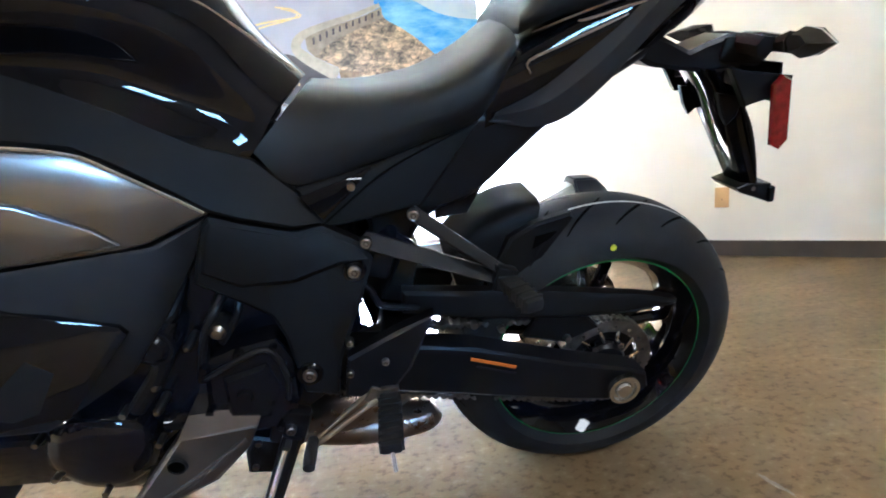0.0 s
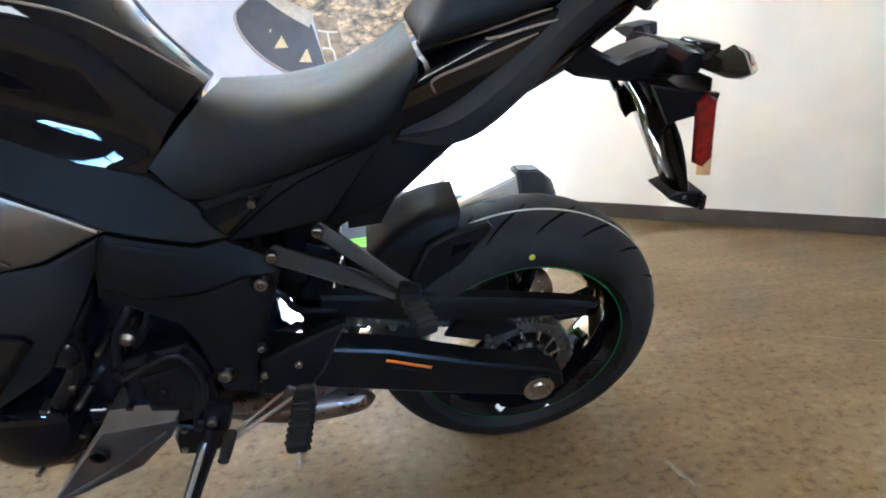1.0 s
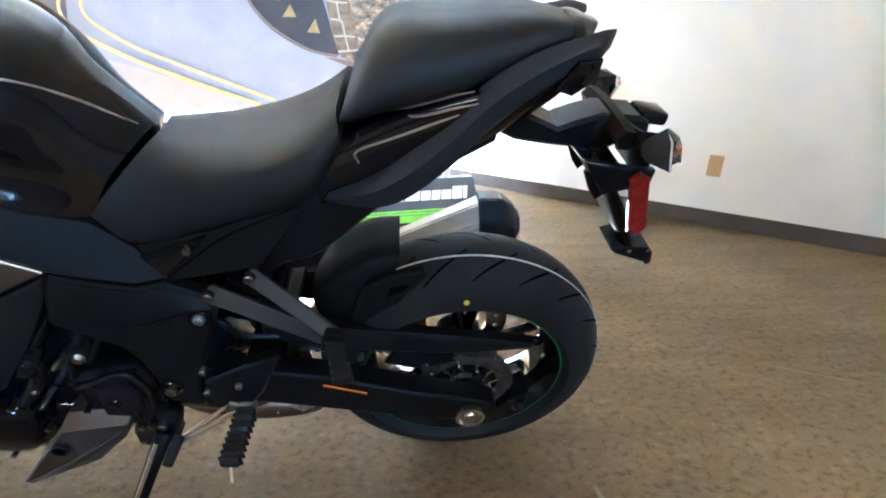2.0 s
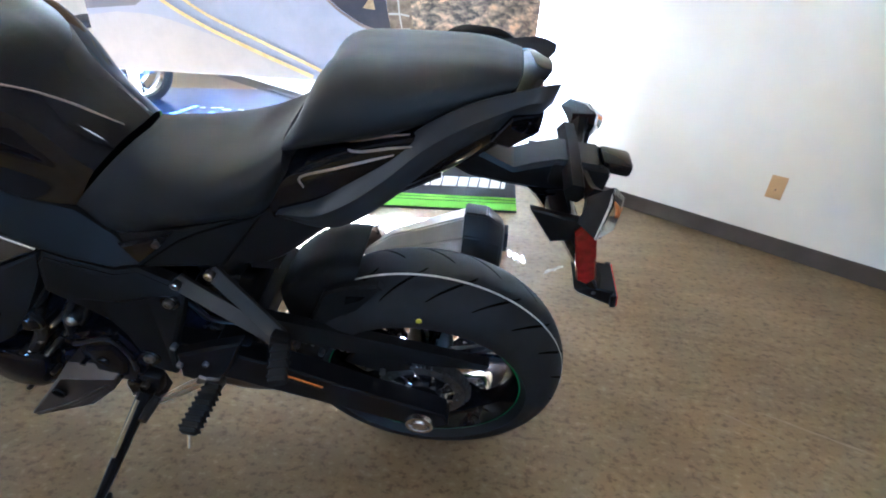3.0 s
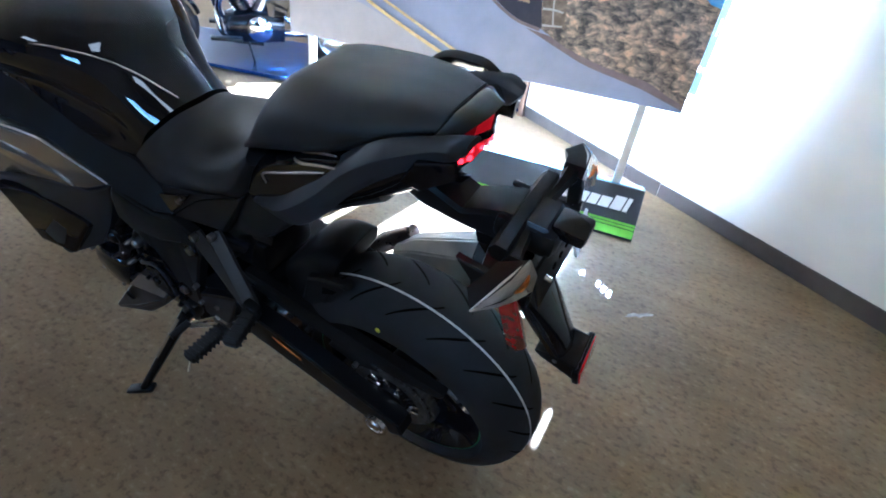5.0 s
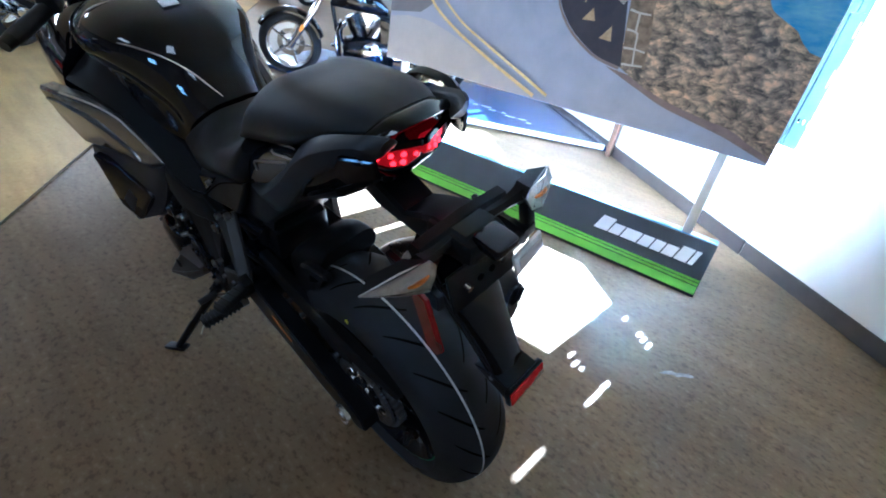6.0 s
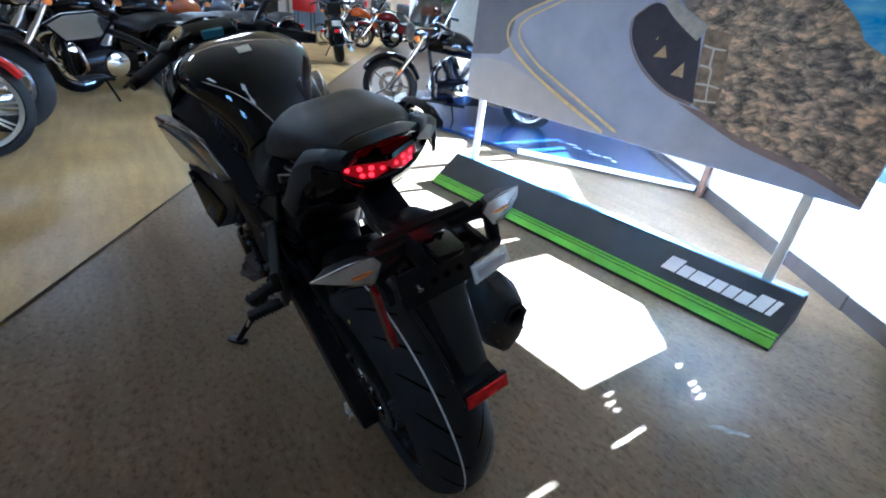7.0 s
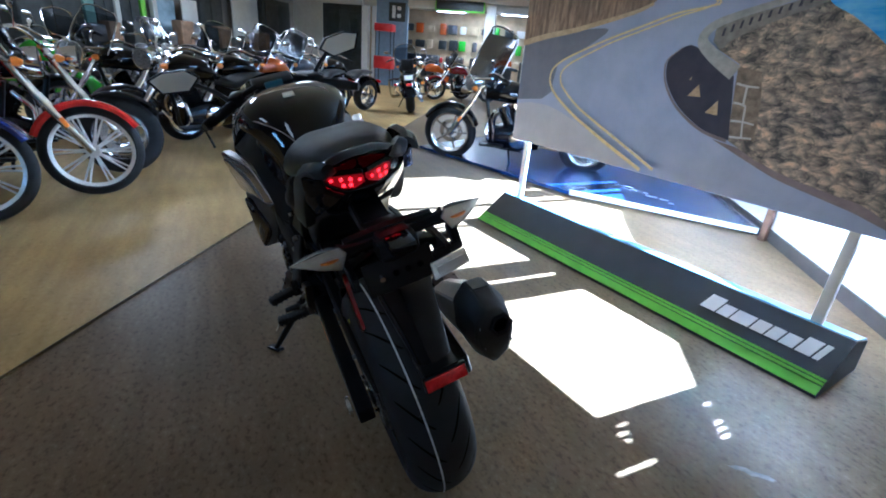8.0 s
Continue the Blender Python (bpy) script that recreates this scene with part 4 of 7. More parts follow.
for s in (-1, 1):
    strap("peg_bracket", (-0.432, s * 0.160, 0.647), (-0.237, s * 0.212, 0.583), 0.022, 0.015, 0.006, PEG_ARM, "black passenger peg bracket", s)
    strap("peg_bracket", (-0.360, s * 0.160, 0.682), (-0.233, s * 0.212, 0.592), 0.018, 0.013, 0.006, PEG_ARM, "", s)
    ppeg = part("passenger_peg", bar((-0.238, s * 0.205, 0.584), (-0.215, s * 0.290, 0.578), 0.030, 0.021, 0.006), RUBBER, bike, "rubber passenger foot peg")
    for k in range(5):
        part("rib", bar((-0.2345 + 0.0041 * k, s * (0.2180 + 0.0151 * k), 0.5831 - 0.001 * k), (-0.2333 + 0.0041 * k, s * (0.2222 + 0.0151 * k), 0.5828 - 0.001 * k), 0.032, 0.0235, 0.001), RUBBER, ppeg)
    part("peg_joint", block(0.034, 0.022, 0.04, pose(-0.238, s * 0.212, 0.585, 0, 18, 0), 0.006), SATIN, bike)
part("foot_bracket", panel([(-0.341, -0.182, 0.520), (-0.404, -0.185, 0.500), (-0.483, -0.188, 0.465), (-0.495, -0.19, 0.394), (-0.43, -0.19, 0.375), (-0.385, -0.19, 0.43)], thick=0.02), BLACK_METAL, bike, "black heel guard plate")
peg = part("rider_peg", bar((-0.425, -0.195, 0.385), (-0.430, -0.302, 0.378), 0.034, 0.022, 0.006), RUBBER, bike, "ribbed rubber foot peg")
for k in range(8):
    part("rib", block(0.037, 0.0045, 0.0255, pose(-0.4257 - 0.0005 * k, -0.212 - 0.0115 * k, 0.3838 - 0.0007 * k), 0.001), RUBBER, peg)
part("peg_feeler", rod((-0.429, -0.298, 0.372), (-0.427, -0.315, 0.350), 0.0042, seg=10), CHROME, bike, "bright peg feeler bolt")
part("peg_hinge", block(0.03, 0.022, 0.032, pose(-0.424, -0.190, 0.388), 0.004), DULL_BOLT, bike, "grey peg hinge")
part("shift_rod", rod((-0.452, -0.190, 0.398), (-0.548, -0.218, 0.340), 0.0032, seg=10), BRUSHED, bike, "bright shift linkage")
part("shift_lever", rod((-0.446, -0.198, 0.384), (-0.548, -0.222, 0.332), 0.0045, seg=10), BRUSHED, bike, "polished shift lever")
part("shift_joint", block(0.022, 0.014, 0.030, pose(-0.450, -0.193, 0.391, 0, 30, 0), 0.004), DULL_BOLT, bike)
part("shift_pedal", tube([(-0.553, -0.22, 0.342), (-0.555, -0.245, 0.340), (-0.556, -0.272, 0.338)], [0.009, 0.010, 0.009], seg=12), RUBBER, bike, "rubber shift pedal")
part("side_stand", tube([(-0.589, -0.200, 0.335), (-0.628, -0.256, 0.256), (-0.668, -0.312, 0.172), (-0.706, -0.362, 0.096)], [0.017, 0.014, 0.012, 0.010], seg=10), BLACK_METAL, bike, "black side stand")
part("stand_foot", block(0.070, 0.032, 0.012, pose(-0.712, -0.366, 0.094, -14, 0, 35), 0.004), BLACK_METAL, bike, "stand foot")
part("stand_bracket", block(0.06, 0.03, 0.07, pose(-0.592, -0.180, 0.345, 0, 20, 0), 0.01), BLACK_METAL, bike)
socket_bolt(-0.588, -0.200, 0.350, 0.008)
part("stand_spring", tube([(-0.598, -0.222, 0.330), (-0.634, -0.272, 0.256), (-0.655, -0.300, 0.212)], 0.005, seg=8), STEEL, bike, "steel stand spring")

# exhaust
part("muffler_chamber", tube([(-0.66, -0.02, 0.215), (-0.62, -0.03, 0.195), (-0.50, -0.035, 0.175), (-0.40, -0.03, 0.165), (-0.345, -0.025, 0.165), (-0.332, -0.02, 0.168)], [0.024, 0.034, 0.040, 0.038, 0.032, 0.010], seg=18, n=6), PIPE, bike, "heat tinted muffler chamber")
part("exhaust_pipe", tube([(-0.75, 0.0, 0.24), (-0.60, -0.02, 0.23), (-0.48, -0.03, 0.25), (-0.36, 0.02, 0.26)], [0.05, 0.055, 0.06, 0.05], seg=16), PIPE, bike, "heat tinted exhaust chamber")
part("link_pipe", tube([(-0.38, 0.05, 0.27), (-0.32, 0.14, 0.33), (-0.25, 0.20, 0.40), (-0.16, 0.235, 0.45)], 0.028, seg=14), PIPE, bike)


CAP = [(0.195, 0.595), (0.245, 0.588), (0.278, 0.540), (0.290, 0.465), (0.266, 0.392), (0.205, 0.356), (0.173, 0.395), (0.150, 0.470), (0.156, 0.555)]


def can(rings):
    """An angular silencer body through rings of (u, centre v, centre w, size)."""
    bm = bmesh.new()
    loops = [[bm.verts.new((u, cv + k * (v - 0.220), cw + k * (w - 0.475))) for v, w in CAP] for u, cv, cw, k in rings]
    n = len(CAP)
    for r0, r1 in zip(loops, loops[1:]):
        for k in range(n):
            bm.faces.new((r0[k], r0[(k + 1) % n], r1[(k + 1) % n], r1[k]))
    bm.faces.new(loops[0])
    bm.faces.new(list(reversed(loops[-1])))
    bmesh.ops.recalc_face_normals(bm, faces=bm.faces)
    bmesh.ops.bevel(bm, geom=bm.edges[:], offset=0.004, segments=2, affect="EDGES")
    return bm


END_CAP = mat("grey_black_cap", (0.014, 0.014, 0.015), 0.45, var=0.15)
part("silencer", can([(-0.20, 0.205, 0.395, 0.40), (-0.13, 0.212, 0.420, 0.66), (0.065, 0.220, 0.474, 0.94)]), CAN, bike, "brushed steel silencer")
part("silencer_cap", can([(0.050, 0.220, 0.475, 1.0), (0.104, 0.220, 0.472, 1.0), (0.142, 0.222, 0.462, 0.80), (0.150, 0.224, 0.462, 0.62)]), END_CAP, bike, "black angular silencer end cap")
outlet_rim = part("silencer_outlet", lathe([(0.0, 0.034), (0.010, 0.034), (0.010, 0.026), (-0.02, 0.024)], 6), SATIN_GREY, bike, "six sided silencer outlet")
outlet_rim.matrix_local = pose(0.150, 0.236, 0.492, 0, 0, -90)
for a, b in ((0.188, 0.432), (0.262, 0.425), (0.182, 0.500)):
    part("cap_screw", rod((0.136, a, b), (0.148, a, b), 0.005, seg=8), DULL_BOLT, bike)

# tail light, plate bracket, indicators
def lens_face(outline, depth, dome=0.005, inset=0.8, back=1.0):
    """A lens or housing that faces the rear: an outline of (u, v, w), domed towards +u, with its depth towards -u."""
    bm = bmesh.new()
    p = np.array(outline, float)
    c = p.mean(0)
    front, rear = c + (p - c) * inset, c + (p - c) * back
    front[:, 0] += dome
    rear[:, 0] -= depth
    rings = [[bm.verts.new(x) for x in r] for r in (front, p, rear)]
    for r0, r1 in zip(rings, rings[1:]):
        for k in range(len(p)):
            bm.faces.new((r0[k - 1], r0[k], r1[k], r1[k - 1]))
    bm.faces.new(rings[0])
    bm.faces.new(list(reversed(rings[2])))
    return bm


for s in (-1, 1):
    lens = part("tail_lens", lens_face([(0.119 if s < 0 else 0.126, s * (0.076 if s < 0 else 0.062), 0.976 if s < 0 else 0.971), (0.132, s * 0.050, 0.979 if s < 0 else 0.974), (0.143, s * 0.021, 0.974), (0.148, s * 0.004, 0.969), (0.144, s * 0.004, 0.955), (0.137, s * 0.026, 0.946), (0.129, s * 0.048, 0.949), (0.121 if s < 0 else 0.127, s * (0.072 if s < 0 else 0.058), 0.964 if s < 0 else 0.962)], 0.02, 0.002, 0.9), RED_LIT, bike, "lit red tail light")
    for v, w, r in ((0.013, 0.963, 0.0040), (0.030, 0.967, 0.0055), (0.032, 0.955, 0.0050), (0.048, 0.969, 0.0055), (0.046, 0.956, 0.0045), (0.067, 0.970, 0.0045))[: 6 if s < 0 else 5]:
        part("led", lathe([(-0.003, 0.001), (-0.002, 0.7 * r), (0.003, r)], 10), LED, lens, "lit red diode").matrix_local = pose(0.150 - 0.40 * max(0, v - 0.004), s * v, w, 0, 0, 90)
    part("clear_wing", lens_face([(0.112, s * 0.100, 0.992), (0.124, s * 0.078, 0.984), (0.127, s * 0.063, 0.972), (0.129, s * 0.058, 0.958), (0.124, s * 0.070, 0.956), (0.112, s * 0.096, 0.976)] if s > 0 else [(0.134, s * 0.110, 0.984), (0.140, s * 0.090, 0.975), (0.147, s * 0.070, 0.955), (0.152, s * 0.052, 0.945), (0.143, s * 0.066, 0.938), (0.132, s * 0.094, 0.958)], 0.012, 0.002, 0.9), CLEAR_LENS if s > 0 else GLOSS_BLACK, bike, "clear lens wing" if s > 0 else "")
    part("tail_trim", panel([(0.116, s * 0.100, 0.993), (0.136, s * 0.064, 0.990), (0.154, s * 0.004, 0.984), (0.154, s * 0.004, 0.975), (0.137, s * 0.062, 0.981), (0.118, s * 0.096, 0.984)], thick=0.012, edge=0.001, side=s), GLOSS_BLACK, bike)
for s in (-1, 1):
    part("tail_fin", panel([(0.110, s * 0.119, 0.990), (0.150, s * 0.094, 0.986), (0.148, s * 0.090, 0.958), (0.110, s * 0.114, 0.945), (0.085, s * 0.120, 0.955)], thick=0.008, edge=0.003, side=s), GLOSS_BLACK, bike)
part("plate_lamp", block(0.05, 0.052, 0.022, pose(0.282, 0.0, 0.858, 0, 8, 0), 0.007), GLOSS_BLACK, bike, "glossy plate lamp")
for s in (-1, 1):
    ind = part("indicator", tube([(0.225, s * 0.02, 0.852), (0.232, s * 0.055, 0.853), (0.236, s * 0.088, 0.856), (0.240, s * 0.112, 0.860)], [0.013, 0.011, 0.012, 0.018], seg=6, n=2, flat=0.85), SATIN, bike, "black indicator stalk")
    face = [(0.262, s * 0.098, 0.866), (0.263, s * 0.108, 0.881), (0.257, s * 0.150, 0.880), (0.231, s * 0.203, 0.863), (0.252, s * 0.160, 0.845), (0.261, s * 0.116, 0.836)]
    part("housing", lens_face([(u - 0.002, v, w) for u, v, w in face], 0.032, 0.0, 0.98, 0.5), SATIN, ind)
    part("indicator_lens", lens_face([(0.2635 - 0.4 * max(0, abs(v) - 0.12), v, 0.862 + 0.99 * (w - 0.862)) for u, v, w in face], 0.002, 0.016, 0.62), CLEAR_COVER, ind, "clear faceted indicator lens")
    part("reflector", lens_face([(0.2635 - 0.4 * max(0, abs(v) - 0.12), v, 0.862 + 0.97 * (w - 0.862)) for u, v, w in face], 0.003, 0.0005, 0.9), REFLECTOR, ind, "silvered reflector")
    part("indicator_bulb", tube([(0.266, s * 0.116, 0.862), (0.2675, s * 0.128, 0.862), (0.266, s * 0.142, 0.862), (0.262, s * 0.150, 0.862)], [0.0015, 0.0032, 0.0032, 0.0015], seg=8, n=3), AMBER, ind, "amber bulb behind the lens")
tag = part("tag_holder", lens_face([(0.280, 0.050, 0.797), (0.274, 0.130, 0.801), (0.279, 0.135, 0.769), (0.290, 0.049, 0.766)], 0.004, 0.001, 0.95), REFLECTOR, bike, "clear plastic tag")
part("tag_insert", lens_face([(0.2850, 0.060, 0.789), (0.2805, 0.122, 0.792), (0.2825, 0.125, 0.777), (0.2895, 0.060, 0.774)], 0.001, 0.0005, 0.98), P_TAG, tag, "grey insert")
part("tag_stub", block(0.022, 0.020, 0.06, pose(0.250, 0.122, 0.822, 8, 0, 0), 0.005), BLACK_METAL, bike, "black bracket stub")
part("tag_bracket", bar((0.262, 0.060, 0.800), (0.258, 0.128, 0.805), 0.014, 0.020), BLACK_METAL, bike)

# front end
part("front_fairing", loft([
    [(-1.0, 0, 0.96), (-1.0, -0.12, 0.95), (-1.0, -0.22, 0.92), (-1.0, -0.26, 0.84), (-1.0, -0.25, 0.70), (-1.0, -0.15, 0.5)],
    [(-1.2, 0, 1.0), (-1.2, -0.12, 0.99), (-1.2, -0.21, 0.95), (-1.2, -0.25, 0.86), (-1.2, -0.22, 0.72), (-1.2, -0.12, 0.58)],
    [(-1.45, 0, 0.98), (-1.45, -0.11, 0.97), (-1.45, -0.19, 0.94), (-1.45, -0.21, 0.88), (-1.45, -0.18, 0.80), (-1.45, -0.10, 0.72)],
    [(-1.66, 0, 0.90), (-1.66, -0.04, 0.895), (-1.66, -0.07, 0.885), (-1.66, -0.075, 0.86), (-1.66, -0.06, 0.83), (-1.66, -0.03, 0.81)],
], nu=4, nv=3, caps=True), GLOSS_BLACK, bike, "gloss black front fairing")
part("dash_hood", block(0.10, 0.22, 0.03, pose(-1.24, 0, 1.045, 0, 20, 0), 0.012), BLACK_METAL, bike)
part("dash_display", block(0.012, 0.10, 0.036, pose(-1.19, 0, 1.040, 0, 40, 0), 0.004), lit("lit_dash", (0.05, 0.12, 0.13), 0.004), bike, "lit digital dash")
part("windscreen", loft([
    [(-1.62, 0, 0.95), (-1.6, -0.08, 0.95), (-1.55, -0.15, 0.95)],
    [(-1.51, 0, 1.03), (-1.49, -0.08, 1.02), (-1.45, -0.16, 1.00)],
    [(-1.43, 0, 1.075), (-1.415, -0.08, 1.065), (-1.38, -0.15, 1.04)],
], nu=4, nv=4, caps=False), LIGHT_SMOKE, bike, "smoked windscreen")
MIRROR = mat("mirror_glass", (0.85, 0.86, 0.86), 0.03, metal=1.0, var=0.02)


def mirror_outline(s, y, k=1.0):
    """A long six-cornered mirror, its outer end lower; seen along y."""
    return [(k * x * s, y, k * z) for x, z in ((-0.105, 0.005), (-0.06, 0.045), (0.04, 0.052), (0.105, 0.03), (0.07, -0.035), (-0.05, -0.045))][:: int(s)]


for s in (-1, 1):
    part("handlebar", tube([(-1.13, s * 0.10, 1.05), (-1.12, s * 0.16, 1.03), (-1.10, s * 0.21, 1.005)], 0.013), BLACK_METAL, bike)
    part("grip", tube([(-1.10, s * 0.205, 1.005), (-1.07, s * 0.255, 0.985), (-1.035, s * 0.310, 0.965)], [0.019, 0.020, 0.020], seg=14), RUBBER, bike, "black rubber grip")
    part("bar_weight", rod((-1.035, s * 0.310, 0.965), (-1.020, s * 0.333, 0.956), 0.019, 0.016), BLACK_METAL, bike)
    part("lever", tube([(-1.14, s * 0.20, 1.0), (-1.13, s * 0.27, 0.975), (-1.085, s * 0.355, 0.945)], 0.006), BLACK_METAL, bike, "black control lever")
    part("switch_box", block(0.06, 0.05, 0.05, pose(-1.115, s * 0.185, 1.02, 0, 20, s * 30), 0.012), BLACK_METAL, bike, "black switch housing")
    part("mirror_stalk", tube([(-1.40, s * 0.18, 0.95), (-1.44, s * 0.26, 1.03), (-1.48, s * 0.34, 1.08)], [0.014, 0.010, 0.012]), BLACK_METAL, bike)
    mir = part("mirror", panel(mirror_outline(s, 0.0), thick=0.05, edge=0.01, side=1), BLACK_METAL, bike, "black mirror housing")
    mir.matrix_local = pose(-1.50, s * 0.41, 1.10, 0, 0, 90 - s * 4.5)
    part("mirror_glass", panel(mirror_outline(s, 0.0, 0.88), thick=0.004, edge=0.001, side=-1), MIRROR, mir, "mirror glass").location = (0, -0.0525, 0)
    part("fork_leg", rod((-1.12, s * 0.11, 0.95), (-1.42, s * 0.11, 0.30), 0.026), BLACK_METAL, bike)
front = new("front_wheel")
front.parent = bike
front.location = (-1.44, 0, 0.30)
fp = [(0.06 * math.sin(a), 0.228 + 0.072 * math.cos(a)) for a in np.linspace(-math.pi / 2, math.pi / 2, 17)]
part("tyre", lathe([(-0.045, 0.214)] + fp + [(0.045, 0.214)], 64, closed=True), RUBBER, front)
part("rim", lathe([(-0.05, 0.216), (-0.045, 0.226), (-0.03, 0.205), (0.03, 0.205), (0.045, 0.226), (0.05, 0.216), (0.03, 0.195), (-0.03, 0.195)], 48, closed=True), GLOSS_BLACK, front)
for k in range(5):
    a = 2 * math.pi * k / 5
    part("spoke", rod((0.02 * math.cos(a), 0, 0.02 * math.sin(a)), (0.2 * math.cos(a), 0, 0.2 * math.sin(a)), 0.014, seg=8), GLOSS_BLACK, front)

# engine details seen behind the covers
gen = part("generator_cover", panel([(-0.690, -0.188, 0.495), (-0.640, -0.190, 0.512), (-0.582, -0.190, 0.520), (-0.564, -0.190, 0.480), (-0.568, -0.190, 0.405), (-0.60, -0.190, 0.352), (-0.665, -0.190, 0.350), (-0.705, -0.188, 0.40)], thick=0.06, edge=0.012), ENGINE, bike, "dark engine side cover")
part("cover_boss", panel([(-0.665, -0.200, 0.470), (-0.60, -0.200, 0.485), (-0.588, -0.200, 0.44), (-0.612, -0.200, 0.385), (-0.672, -0.200, 0.392)], thick=0.02, edge=0.008), ENGINE, gen)
for u, w in ((-0.688, 0.490), (-0.636, 0.508), (-0.586, 0.510), (-0.572, 0.452), (-0.574, 0.402), (-0.602, 0.360), (-0.66, 0.358), (-0.698, 0.41)):
    part("cover_bolt", rod((u, -0.205, w), (u, -0.185, w), 0.006, seg=6), ENGINE, gen)
part("cover_rib", tube([(-0.690, -0.196, 0.470), (-0.655, -0.204, 0.492), (-0.605, -0.204, 0.512), (-0.584, -0.203, 0.500), (-0.574, -0.202, 0.455), (-0.580, -0.202, 0.415)], 0.0045, seg=8, n=4), SATIN_GREY, gen)
part("boss_cap", lathe([(-0.212, 0.0), (-0.210, 0.010), (-0.204, 0.013)], 20), ENGINE, gen, "dark inspection cap").location = (-0.64, 0, 0.435)
pump = part("water_pump", lathe([(-0.215, 0.0), (-0.213, 0.016), (-0.203, 0.025), (-0.185, 0.029), (-0.15, 0.030)], 28), ENGINE, bike, "round water pump cap")
pump.location = (-0.742, 0, 0.540)
part("pump_ring", lathe([(-0.206, 0.0235), (-0.206, 0.0275), (-0.198, 0.0295)], 28, caps=False), BLACK_METAL, pump)
for u, w, r in ((-0.655, 0.548, 0.012), (-0.712, 0.374, 0.016), (-0.760, 0.470, 0.007), (-0.770, 0.425, 0.007), (-0.785, 0.505, 0.006), (-0.70, 0.53, 0.006)):
    part("engine_bolt", lathe([(-0.205, 0.0), (-0.204, 0.6 * r), (-0.198, r), (-0.16, r)], 14), DULL_BOLT, bike, "bright engine bolt").location = (u, 0, w)
for pts, r in (([(-0.70, -0.15, 0.62), (-0.72, -0.185, 0.57), (-0.745, -0.19, 0.50), (-0.80, -0.19, 0.43)], 0.013), ([(-0.64, -0.15, 0.60), (-0.66, -0.18, 0.57), (-0.68, -0.185, 0.53), (-0.70, -0.185, 0.46)], 0.008), ([(-0.62, -0.15, 0.60), (-0.63, -0.178, 0.56), (-0.66, -0.18, 0.52)], 0.006)):
    part("hose", tube(pts, r, seg=10), BLACK_METAL, bike, "black rubber hose")
part("oil_pan", loft([
    [(-1.05, 0, 0.40), (-1.05, -0.10, 0.40), (-1.05, -0.13, 0.34), (-1.05, -0.10, 0.285), (-1.05, 0, 0.275)],
    [(-0.90, 0, 0.40), (-0.90, -0.15, 0.40), (-0.90, -0.185, 0.33), (-0.90, -0.15, 0.235), (-0.90, 0, 0.21)],
    [(-0.76, 0, 0.40), (-0.76, -0.15, 0.39), (-0.76, -0.18, 0.33), (-0.76, -0.13, 0.24), (-0.76, 0, 0.20)],
    [(-0.66, 0, 0.36), (-0.66, -0.12, 0.35), (-0.66, -0.14, 0.30), (-0.66, -0.10, 0.25), (-0.66, 0, 0.24)],
], nu=4, nv=3), GLOSS_BLACK, bike, "black lower engine cover")
clutch = part("round_engine_cover", lathe([(-0.222, 0.0), (-0.220, 0.045), (-0.212, 0.066), (-0.200, 0.076), (-0.16, 0.080)], 40), GLOSS_BLACK, bike, "round black engine cover")
clutch.location = (-0.862, 0, 0.372)
for k in range(7):
    a = 2 * math.pi * k / 7
    part("cover_bolt", rod((0.083 * math.cos(a), -0.213, 0.083 * math.sin(a)), (0.083 * math.cos(a), -0.19, 0.083 * math.sin(a)), 0.005, seg=8), DULL_BOLT, clutch)
mirrored("belly_guard", [(-0.738, -0.226, 0.396), (-0.630, -0.210, 0.383), (-0.650, -0.214, 0.345), (-0.70, -0.237, 0.31), (-0.80, -0.257, 0.285), (-0.832, -0.260, 0.288)], GUARD, "grey metal chin guard", thick=0.03)
part("guard_crease", panel([(-0.820, -0.2640, 0.292), (-0.735, -0.2485, 0.326), (-0.652, -0.2190, 0.366), (-0.650, -0.2190, 0.357), (-0.735, -0.2500, 0.317), (-0.812, -0.2650, 0.288)], thick=0.006, edge=0.002), GUARD, bike)
part("guard_lip", panel([(-0.728, -0.205, 0.414), (-0.618, -0.190, 0.402), (-0.632, -0.217, 0.386), (-0.738, -0.234, 0.396)], thick=0.05, edge=0.002), GUARD, bike, "bright brushed upper lip")
part("guard_hole", lathe([(-0.2465, 0.0), (-0.2465, 0.012)], 18), GROOVE, bike, "dark hole").location = (-0.745, 0.0, 0.358)
part("guard_hole_rim", lathe([(-0.2475, 0.011), (-0.2485, 0.013), (-0.2445, 0.015)], 18, caps=False), SATIN, bike).location = (-0.745, 0.0, 0.358)
# plain dark filler block, added to close bright gaps behind the frame cover
part("linkage", block(0.10, 0.16, 0.11, pose(-0.405, 0, 0.545, 0, 15, 0), 0.015), BLACK_METAL, bike)
part("shock_body", tube([(-0.46, -0.02, 0.66), (-0.44, -0.02, 0.52), (-0.42, -0.02, 0.42)], 0.026, seg=14), ENGINE, bike, "rear shock absorber")
part("brake_hose", tube([(-0.50, -0.12, 0.60), (-0.44, -0.14, 0.56), (-0.42, -0.135, 0.52), (-0.36, -0.12, 0.50)], 0.006), BLACK_METAL, bike)
part("cross_brace", block(0.05, 0.24, 0.05, pose(-0.42, 0, 0.585, 0, 20, 0), 0.01), BLACK_METAL, bike)
part("shock_reservoir", rod((-0.40, -0.13, 0.64), (-0.37, -0.10, 0.60), 0.018), ENGINE, bike)
